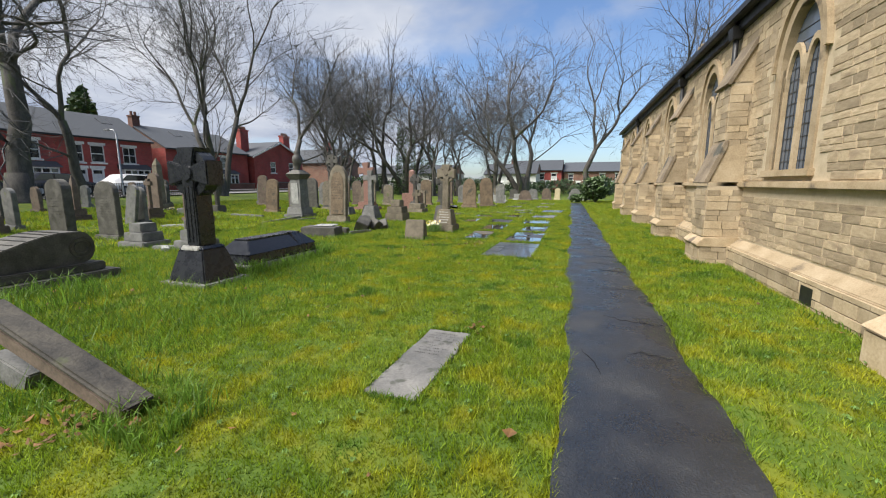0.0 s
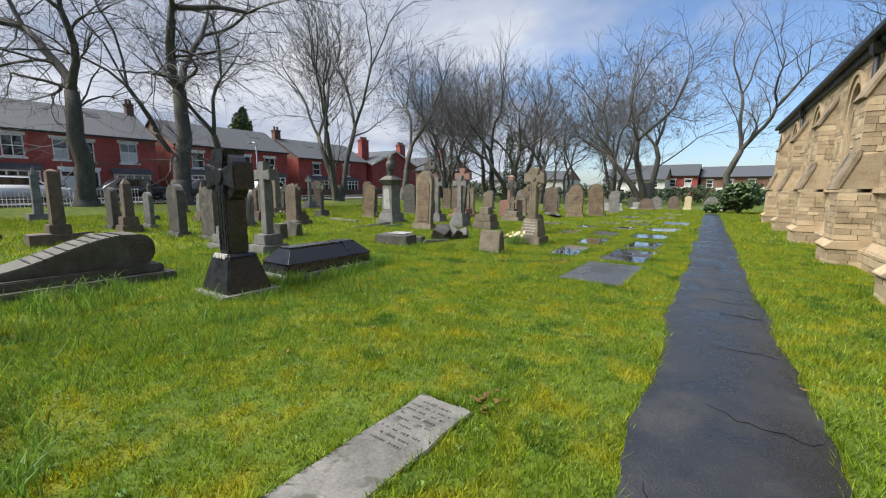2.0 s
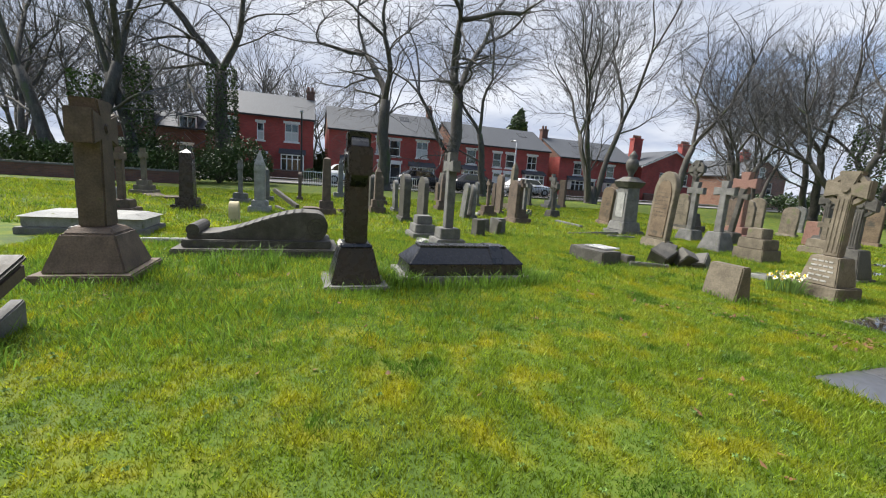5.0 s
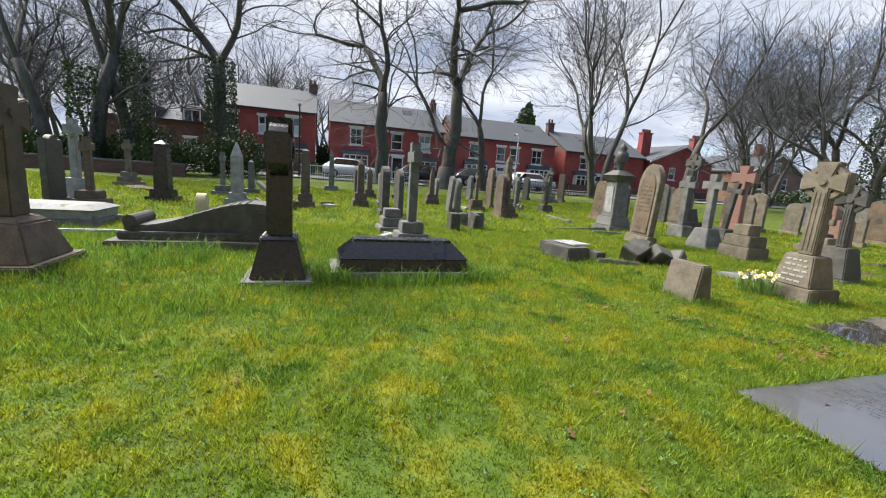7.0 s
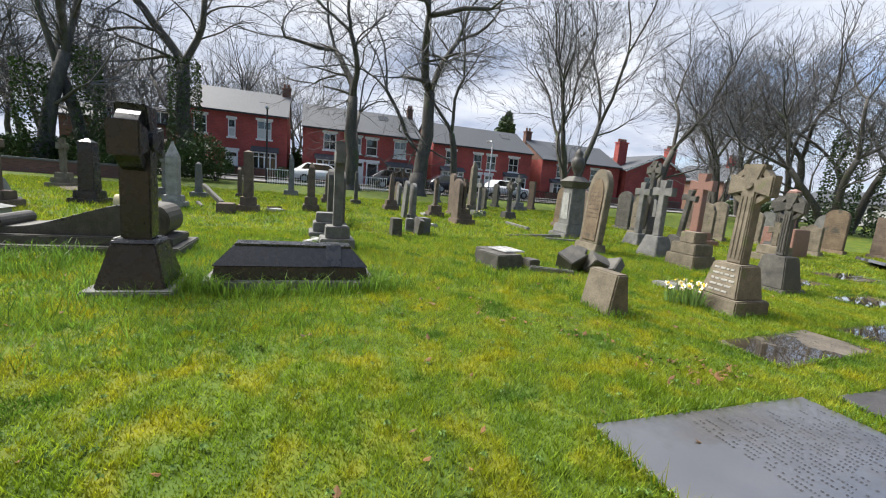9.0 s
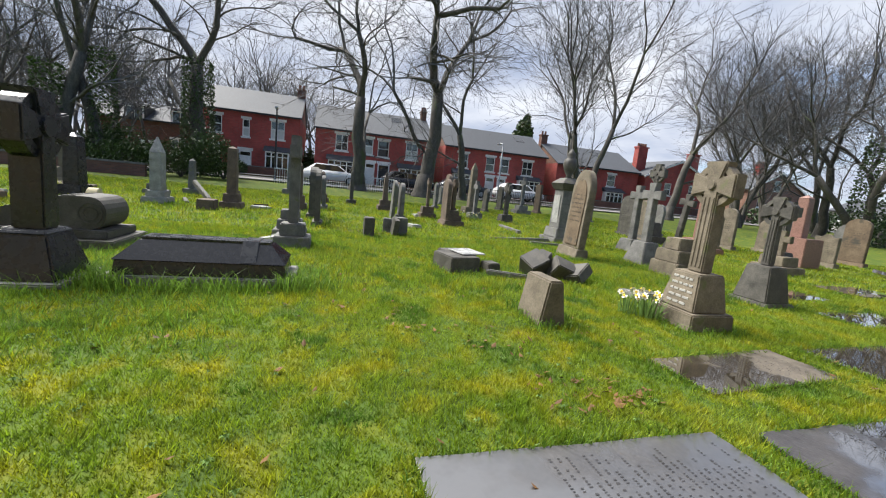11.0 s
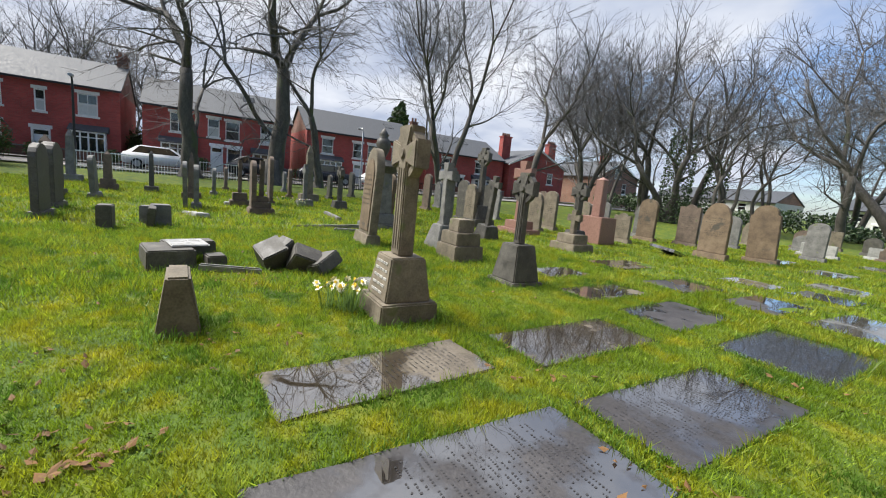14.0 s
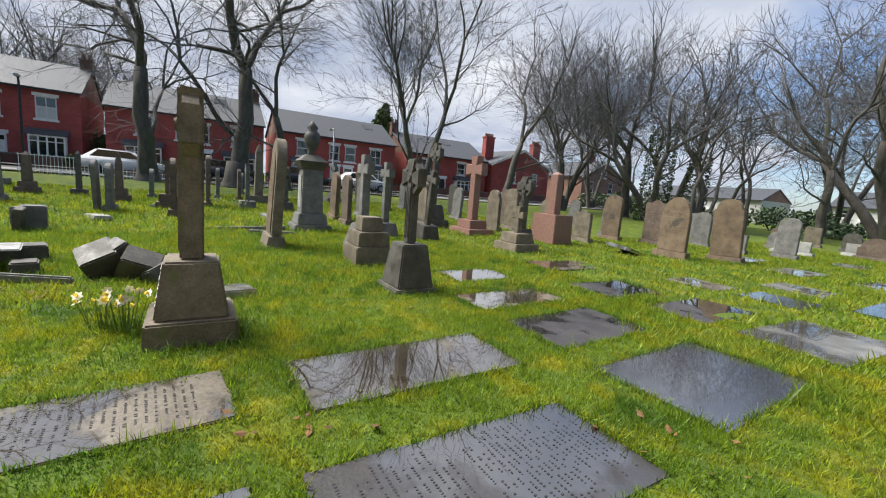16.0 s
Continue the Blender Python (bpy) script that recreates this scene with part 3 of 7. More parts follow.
def celtic_cross(x, y, h, mat, label, pedestal, arm=0.28, aw=0.17, th=0.15, lean=(0, 0), rz=0, pedmat=None, rows=0, ring=True, ink=M_PALEINK, cz=None, wheel=False, basemat=None):
    ob = thing("celtic_cross", x, y, ground_z(x, y) - 0.02, label, "memorial cross", "", rz, *lean)
    for k, (z0, z1, w, d, w2, d2) in enumerate(pedestal):
        part("pedestal", Shape().block(0, 0, z0, z1, w, d, w2, d2), basemat if basemat and k == 0 else pedmat or mat, ob, bevel=0.014)
    zb = pedestal[-1][1]
    c = cz or h - arm * 0.98
    s = Shape(); cross_shape(s, zb, h, arm, aw, th, c, 0.055 if wheel else 0.045)
    part("cross", s, mat, ob, bevel=0.014)
    if ring:
        s = Shape(); ring_shape(s, c, arm * (0.6 if wheel else 0.66), arm * 0.9, th * (0.72 if wheel else 0.66))
        part("ring", s, mat, ob, smooth=False)
    br = 0.1 if wheel else 0.05
    s = Shape().slab([(br * math.cos(2 * math.pi * i / 16), c + br * math.sin(2 * math.pi * i / 16)) for i in range(16)], -th / 2 - 0.02, th / 2 + 0.02)
    part("boss", s, mat, ob, bevel=0.01)
    s = Shape()
    for k in (-0.3, 0, 0.3):
        s.box(k * aw - aw * 0.07, k * aw + aw * 0.07, -th / 2 - 0.008, -th / 2 + 0.01, zb + 0.06, c - arm * 0.5)
    part("carving", s, mat, ob, "carved raised bands", bevel=0.004)
    if rows:
        z0, z1, w, d, w2, d2 = pedestal[-1]
        r = random.Random(rows); s = Shape()
        for i in range(rows):
            f = (i + 1) / (rows + 1)
            z = z0 + (z1 - z0) * f; dd = d + (d2 - d) * f
            px = -w2 * 0.38
            while px < w2 * 0.34:
                ww = r.uniform(0.03, 0.08)
                s.box(px, px + ww, -dd / 2 - 0.006, -dd / 2 + 0.012, z - 0.011, z + 0.011); px += ww + 0.018
        part("inscription", s, ink, ob, "weathered cut lettering", kind="stuff")
    return ob


def obelisk(x, y, h, mat, label, w=0.3, steps=((0, 0.18, 0.66, 0.66), (0.18, 0.36, 0.5, 0.5)), tip=0.18, lean=(0, 0), name="obelisk", tapered=0.78):
    ob = thing(name, x, y, ground_z(x, y) - 0.02, label, "memorial", "", 0, *lean)
    for z0, z1, a, b in steps:
        part("step", Shape().block(0, 0, z0, z1, a, b, a * 0.95, b * 0.95), mat, ob, bevel=0.015)
    zb = steps[-1][1] if steps else 0
    part("shaft", Shape().block(0, 0, zb, h - tip, w, w * 0.8, w * tapered, w * tapered * 0.8), mat, ob, bevel=0.012)
    part("cap", Shape().block(0, 0, h - tip, h, w * tapered * 1.0, w * tapered * 0.8, 0.03, 0.03), mat, ob, bevel=0.006)
    return ob


def ledger(x0, x1, y0, y1, mat, label, rows=0, ink=M_INK, skew=0.0, z=0.012, text=None, tilt=(0, 0)):
    """A flat grave slab let into the turf."""
    cx, cy = (x0 + x1) / 2, (y0 + y1) / 2
    ob = thing("ledger_stone", cx, cy, ground_z(cx, cy) + z, label, "grave slab", "flat grave slabs in the turf", skew, tilt[0], tilt[1])
    w, l = (x1 - x0) / 2, (y1 - y0) / 2
    r = random.Random(int(cx * 50 + cy * 70))
    out = []
    for ax, ay, bx, by in ((-w, -l, w, -l), (w, -l, w, l), (w, l, -w, l), (-w, l, -w, -l)):
        for k in range(8):
            f = k / 8
            out.append((ax + (bx - ax) * f + r.uniform(-0.008, 0.008), ay + (by - ay) * f + r.uniform(-0.008, 0.008)))
    s = Shape(); n = len(out)
    s.add([(a, b, -0.08) for a, b in out] + [(a, b, 0.0) for a, b in out],
          [tuple(range(n - 1, -1, -1)), tuple(range(n, 2 * n))] + [(i, (i + 1) % n, (i + 1) % n + n, i + n) for i in range(n)])
    part("slab", s, mat, ob, bevel=0.006)
    if rows:
        t0, t1 = text or (0.35, 0.9)
        inscription(ob, -w * 0.78, w * 0.78, -l + 2 * l * t0, -l + 2 * l * t1, 0.0002, ink, rows, int(cx * 13 + cy * 7), flat=True)
    return ob


# flat slabs, nearest the church first
ledger(-1.09, -0.72, 2.44, 3.6, M_SLABDRY, "pale grey rounded ledger stone sunk in mossy turf", 9, text=(0.55, 0.95), skew=-1, z=0.014, tilt=(0.6, 0))
ledger(-1.55, -0.66, 7.27, 8.98, M_SLABMID, "large wet grey ledger stone with rows of letters", 22, text=(0.35, 0.95), ink=M_SOFTINK)
ledger(-1.50, -0.72, 9.22, 10.92, M_SLABDARK, "wet dark ledger stone with a worn inscription", 26, ink=M_SOFTINK)
two = ledger(-1.49, -0.78, 11.10, 12.60, M_SLABWET, "wet dark ledger stone with fine lettering", 13, text=(0.06, 0.42), ink=M_SOFTINK)
inscription(two, -0.29, 0.29, -0.05, 0.68, 0.0002, M_SOFTINK, 20, 77, flat=True)
ledger(-1.78, -0.87, 13.25, 14.68, M_SLABBLUE, "smooth wet blue-grey ledger stone", 0, skew=3)
ledger(-2.55, -1.97, 9.40, 10.90, M_SLABBROWN, "brown ledger stone half under rainwater", 20, ink=M_SOFTINK, skew=5)
ledger(-2.63, -1.96, 11.25, 12.78, M_SLABBROWN, "mossy brown ledger stone with a rain puddle", 0, skew=2)
ledger(-2.88, -2.1, 13.30, 14.60, M_SLABDARK, "wet dark ledger stone under rainwater", 0, skew=3)
ledger(-3.8, -3.2, 13.30, 14.60, M_SLABBROWN, "brown ledger stone covered by a puddle", 0, skew=3)
ledger(-5.0, -4.32, 13.75, 14.75, M_SLABBROWN, "brown ledger stone covered by a puddle", 0)
for x, y, w, l, mat in ((-3.35, 17.95, 0.85, 0.75, M_SLABGREY), (-2.3, 18.05, 0.8, 0.8, M_SLABBLUE), (-2.55, 19.6, 0.85, 0.9, M_SLABGREY), (-1.3, 16.2, 0.9, 1.5, M_SLABGREY),
                        (-1.2, 19.2, 0.85, 1.5, M_SLABBLUE), (-3.5, 15.9, 0.8, 1.2, M_SLABDARK), (-5.1, 16.6, 0.8, 1.3, M_SLABBROWN), (-2.4, 16.1, 0.75, 1.3, M_SLABDARK),
                        (-2.0, 22.5, 0.85, 1.4, M_SLABGREY), (-3.5, 22.4, 0.8, 1.4, M_SLABGREY), (-2.0, 26, 0.85, 1.4, M_SLABGREY), (-3.6, 26.5, 0.8, 1.4, M_SLABBLUE), (-5.0, 23.5, 0.8, 1.3, M_SLABGREY)):
    ledger(x - w / 2, x + w / 2, y - l / 2, y + l / 2, mat, "wet flat grave slab in the grass", 0, skew=rng.uniform(-3, 3))

# the black cross on a battered pedestal
celtic_cross(-4.5, 4.28, 1.72, M_BLACK, "black granite wheel cross on a tapering inscribed pedestal",
             ((0, 0.06, 0.78, 0.72, 0.78, 0.72), (0.06, 0.46, 0.62, 0.56, 0.4, 0.36), (0.46, 0.5, 0.42, 0.38, 0.36, 0.32)), arm=0.33, aw=0.2, th=0.25, rows=8, cz=1.41, wheel=True, basemat=M_GREY)


def coffin_tomb(x0, x1, y0, y1):
    cx, cy = (x0 + x1) / 2, (y0 + y1) / 2
    ob = thing("coffin_tomb", cx, cy, ground_z(cx, cy), "black granite hipped tomb with a raised cross ridge on a kerb", "tomb")
    w, l = x1 - x0, y1 - y0
    part("kerb", Shape().block(0, 0, -0.02, 0.10, w + 0.12, l + 0.16), M_GREY, ob, bevel=0.01)
    part("body", Shape().block(0, 0, 0.10, 0.24, w, l, w * 0.94, l * 0.97), M_BLACK, ob, bevel=0.008)
    s = Shape()
    a, b = w * 0.5, l * 0.5
    s.add([(-a, -b, 0.24), (a, -b, 0.24), (a, b, 0.24), (-a, b, 0.24), (-a * 0.42, -b + 0.17, 0.42), (a * 0.42, -b + 0.17, 0.42), (a * 0.42, b - 0.17, 0.42), (-a * 0.42, b - 0.17, 0.42)],
          [(3, 2, 1, 0), (4, 5, 6, 7), (0, 1, 5, 4), (1, 2, 6, 5), (2, 3, 7, 6), (3, 0, 4, 7)])
    part("lid", s, M_POLISHED, ob, "polished black granite lid", bevel=0.008)
    part("ridge", Shape().block(0, 0, 0.421, 0.445, w * 0.40, l - 0.36), M_BLACK, ob, bevel=0.006)
    part("ridge_arm", Shape().slab([(-a * 0.98, 0.25), (a * 0.98, 0.25), (a * 0.44, 0.452), (-a * 0.44, 0.452)], b * 0.42, b * 0.42 + 0.16), M_BLACK, ob, bevel=0.006)
    return ob


coffin_tomb(-5.0, -4.36, 4.9, 6.45)


def scroll_tomb(x0, x1, y0, y1):
    cx, cy = (x0 + x1) / 2, (y0 + y1) / 2
    ob = thing("scroll_tomb", cx, cy, ground_z(cx, cy), "dark weathered scroll-shaped tomb on two stone steps", "tomb")
    w, l = x1 - x0, y1 - y0
    part("lower_step", Shape().block(0, 0, -0.03, 0.11, w, l), M_DARK, ob, bevel=0.015)
    part("upper_step", Shape().block(0, 0, 0.11, 0.22, w - 0.26, l - 0.22), M_DARK, ob, bevel=0.015)
    b = l / 2 - 0.16
    r = 0.17
    o = [(-b, 0.22)]
    o += [(b - r, 0.22)] + [(b - r + r * math.cos(t), 0.22 + r * 1.25 + r * 1.25 * math.sin(t)) for t in [(-90 + 18 * i) * math.pi / 180 for i in range(11)]]
    n = 16
    for i in range(1, n + 1):
        f = i / n
        o.append((b - r - 0.1 + (-2 * b + r + 0.30) * f, 0.30 + 0.355 * (math.cos(math.pi * f) * 0.5 + 0.5) ** 0.9))
    o += [(-b, 0.30)]
    s = Shape().plate(list(o), -w / 2 + 0.22, w / 2 - 0.22)
    part("body", s, M_DARK, ob, bevel=0.012)
    for sx in (-1, 1):
        s = Shape()
        for k, rr in ((0, 0.14), (1, 0.085)):
            n = 20
            for i in range(n):
                a0, a1 = 2 * math.pi * i / n, 2 * math.pi * (i + 1) / n
                c = (b - r, 0.22 + r * 1.25)
                q = [(c[0] + (rr - 0.016) * math.cos(a0), c[1] + (rr - 0.016) * math.sin(a0)), (c[0] + rr * math.cos(a0), c[1] + rr * math.sin(a0)),
                     (c[0] + rr * math.cos(a1), c[1] + rr * math.sin(a1)), (c[0] + (rr - 0.016) * math.cos(a1), c[1] + (rr - 0.016) * math.sin(a1))]
                x = sx * (w / 2 - 0.22)
                s.plate(q, min(x, x + sx * 0.012), max(x, x + sx * 0.012))
        part("volute", s, M_DARK, ob, "carved spiral on the end")
    s = Shape().tube([(-w / 2 + 0.2, -b + 0.08, 0.35), (w / 2 - 0.2, -b + 0.08, 0.35)], [0.085, 0.085], 14)
    s.add([(-w / 2 + 0.2, -b + 0.08 + 0.085 * math.cos(i * math.pi / 7), 0.35 + 0.085 * math.sin(i * math.pi / 7)) for i in range(14)], [tuple(range(14))])
    part("foot_roll", s, M_DARK, ob, "rolled lower end")
    # lettering on the sloping top
    s = Shape(); rr = random.Random(3)
    for i in range(9):
        yy = 0.55 - i * 0.11; f = (b - r - 0.1 - yy) / (2 * b - r - 0.30)
        z = 0.305 + 0.355 * (math.cos(math.pi * f) * 0.5 + 0.5) ** 0.9
        px = -0.3
        while px < 0.27:
            ww = rr.uniform(0.03, 0.07); s.box(px, px + ww, yy, yy + 0.035, z - 0.03, z + 0.004); px += ww + 0.02
    part("inscription", s, M_INK, ob, "raised lettering", kind="stuff")
    return ob


scroll_tomb(-7.1, -6.0, 2.0, 4.22)

# tall brown cross beside the scroll tomb
celtic_cross(-4.98, 1.66, 1.84, M_BROWN, "tall brown stone cross on a tapering pedestal", ((0, 0.12, 0.95, 0.85, 0.95, 0.85), (0.12, 0.5, 0.78, 0.7, 0.52, 0.46), (0.5, 0.56, 0.5, 0.44, 0.36, 0.34)),
             arm=0.28, aw=0.26, th=0.24, ring=False, rows=4)


def tilted_cross_head(x, y):
    """A fallen memorial whose coped stone leans up out of the turf."""
    ob = thing("leaning_memorial", x, y, ground_z(x, y), "mossy brown coped memorial stone leaning out of the turf", "memorial")
    part("coping", Shape().slab([(-1.28, 0.35), (-0.05, -0.05), (0.0, 0.05), (-1.28, 0.48)], -0.07, 0.07), M_BROWN, ob, bevel=0.02)
    part("top_moulding", Shape().slab([(-1.28, 0.483), (0.0, 0.053), (0.04, 0.08), (-1.28, 0.53)], -0.085, 0.085), M_SOOT, ob, bevel=0.015)
    part("panel", Shape().slab([(-1.28, -0.1), (-1.0, -0.1), (-0.9, 0.1), (-1.28, 0.2)], -0.04, 0.05), M_GREY, ob, "pale stone panel under the coping", bevel=0.01)
    return ob


tilted_cross_head(-2.1, 1.78)

# buff Celtic cross with daffodils
celtic_cross(-3.36, 10.72, 1.77, M_SAND, "weathered buff sandstone Celtic cross on a stepped pedestal",
             ((0, 0.2, 0.58, 0.58, 0.56, 0.56), (0.2, 0.60, 0.46, 0.46, 0.34, 0.34)), arm=0.25, aw=0.17, th=0.15, rows=5, lean=(0, 1.0))
celtic_cross(-4.22, 12.92, 1.56, M_DARK, "dark carved Celtic cross on a battered pedestal", ((0, 0.08, 0.6, 0.56, 0.58, 0.54), (0.08, 0.58, 0.5, 0.46, 0.34, 0.32)),
             arm=0.22, aw=0.12, th=0.11, pedmat=M_DARK)
# grave furniture round the path through the grass
plain_cross(-7.05, 6.3, 1.8, M_GREY, "plain grey stone cross on two square steps", arm=0.27, aw=0.17, steps=((0, 0.2, 0.58, 0.58), (0.2, 0.4, 0.4, 0.4)))
stump = thing("headstone", -3.48, 8.95, ground_z(-3.48, 8.95) - 0.03, "short lichen-covered sandstone block in the grass", "headstone", "", 2)
part("slab", Shape().block(0, 0, 0, 0.47, 0.46, 0.3, 0.44, 0.15), M_SAND, stump, bevel=0.015)
headstone(-7.5, 11.9, 1.88, 0.62, "gothic", M_SAND, "tall pointed sandstone headstone with a paler panel", th=0.16, base=0.24, inset=M_SANDORANGE, rows=7, lean=(-3, 1))
plain_cross(-7.1, 13.4, 1.75, M_GREY, "grey stone cross on a tapering pedestal", arm=0.27, aw=0.16, steps=((0, 0.5, 0.62, 0.6, 0.36, 0.34),))


# ---- church ----
CX = 2.65            # face of the church's north wall
CE = 4.5            # eaves height
CY0, CY1 = -7.0, 24.4
WINDOWS = [6.5, 9.75] + [13.15 + 3.5 * i for i in range(4)]
BUTTS = [8.1, 11.4] + [14.9 + 3.5 * i for i in range(3)]


def lancet(c, a, z0, spring, top, n=8):
    """Outline of a pointed opening in y and z."""
    o = [(c - a, z0), (c + a, z0)]
    for i in range(n + 1):
        f = i / n
        o.append((c + a * (1 - f ** 1.6), spring + (top - spring) * math.sin(math.pi / 2 * f)))
    for i in range(n - 1, -1, -1):
        f = i / n
        o.append((c - a * (1 - f ** 1.6), spring + (top - spring) * math.sin(math.pi / 2 * f)))
    return o


WA, WZ0, WSP, WTOP = 0.43, 1.68, 3.1, 3.86   # half width, sill, springing, head of the two-light windows


def in_window(y, z, pad=0.0):
    for c in WINDOWS:
        if abs(y - c) < WA + pad and z > WZ0 - pad:
            if z < WSP:
                return True
            f = 1 - max(0.0, min(1.0, abs(y - c) / (WA + pad)))
            if z < WSP + (WTOP + pad - WSP) * math.sin(math.pi / 2 * min(1, f ** (1 / 1.6))):
                return True
    return False


def church_wall():
    """The wall's backing, with the window openings through it, in strips of columns."""
    ob = thing("wall_north", CX, 0, 0, "coursed buff sandstone church wall with buttresses and pointed windows", "church wall", rz=1.8)
    ob.scale = (0.92, 1, 0.87)
    ob["kind"] = "structure"
    s = Shape()
    ys = [CY0]
    for c in WINDOWS:
        ys += [c - WA + 2 * WA * i / 16 for i in range(17)]
    ys.append(CY1)
    for a, b in zip(ys, ys[1:]):
        m = (a + b) / 2
        hit = [c for c in WINDOWS if abs(m - c) < WA]
        if not hit:
            s.box(0.008, 0.6, a, b, -0.3, CE)
            continue
        f = 1 - min(abs(a - hit[0]), abs(b - hit[0])) / WA
        head = WSP + (WTOP + 0.1 - WSP) * math.sin(math.pi / 2 * min(1, f ** (1 / 1.6)))
        s.box(0.008, 0.6, a, b, -0.3, WZ0)
        s.box(0.008, 0.6, a, b, head, CE)
    s.box(0.6, 9.5, CY1 - 0.6, CY1, -0.3, CE)
    s.box(0.6, 9.5, CY0, CY0 + 0.6, -0.3, CE)
    s.box(9.5, 10.1, CY0, CY1, -0.3, CE)
    part("backing", s, M_MORTAR, ob, "lime mortar between the stones")
    for c in WINDOWS:
        window(ob, c)
    return ob


def window(wall, c):
    ob = new("window"); ob.parent = wall
    tagged(ob, "pointed two-light leaded church window in dressed stone")
    outer = lancet(c, WA + 0.12, WZ0, WSP + 0.02, WTOP + 0.15)
    inner = lancet(c, WA, WZ0, WSP, WTOP)
    s = Shape(); n = len(inner)
    k = list(range(1, n)) + [0]
    for i in range(n - 1):
        a, b = k[i], k[i + 1] if i + 1 < n else k[0]
        q = [outer[a], outer[b], inner[b], inner[a]]
        s.plate([q[3], q[2], q[1], q[0]], -0.02, 0.09)
    part("surround", s, M_ASHLAR, ob)
    # two lights, a mullion and an eye above
    s = Shape()
    s.plate([(c - 0.04, WZ0), (c + 0.04, WZ0), (c + 0.04, WSP + 0.1), (c - 0.04, WSP + 0.1)], 0.035, 0.08)
    for sg in (-1, 1):
        s.plate([(c + sg * WA, WZ0), (c + sg * (WA - 0.04), WZ0), (c + sg * (WA - 0.04), WSP - 0.1), (c + sg * WA, WSP - 0.1)][::1 if sg < 0 else -1], 0.035, 0.08)
        cc = c + sg * (WA / 2 + 0.0)
        head = lancet(cc, WA / 2 - 0.04, WSP - 0.3, WSP - 0.3, WSP + 0.22, 6)
        out = lancet(cc, WA / 2, WSP - 0.3, WSP - 0.26, WSP + 0.31, 6)
        for i in range(1, len(head) - 1):
            s.plate([head[i], head[i + 1], out[i + 1], out[i]], 0.035, 0.08)
    part("tracery", s, M_ASHLAR, ob)
    s = Shape()
    gp = lancet(c, WA - 0.01, WZ0, WSP, WTOP - 0.02)
    s.plate(gp, 0.085, 0.095)
    part("pane", s, M_LEADED, ob, "leaded glass with reflected sky in its colour")
    s = Shape()
    for i in range(12):
        z = WZ0 + 0.12 + i * 0.16
        s.box(0.077, 0.084, c - WA + 0.02, c + WA - 0.02, z, z + 0.008)
    for i in range(9):
        y = c - WA + 0.06 + i * (2 * WA - 0.12) / 8
        s.box(0.076, 0.083, y - 0.004, y + 0.004, WZ0, WSP + 0.1)
    part("lead_bars", s, M_LEAD, ob)
    s = Shape().plate([(c - WA - 0.17, WZ0 - 0.1), (c + WA + 0.17, WZ0 - 0.1), (c + WA + 0.17, WZ0), (c - WA - 0.17, WZ0)], -0.06, 0.3)
    part("sill", s, M_ASHLAR, ob, "sloping dressed stone sill", bevel=0.01)


wall_n = church_wall()


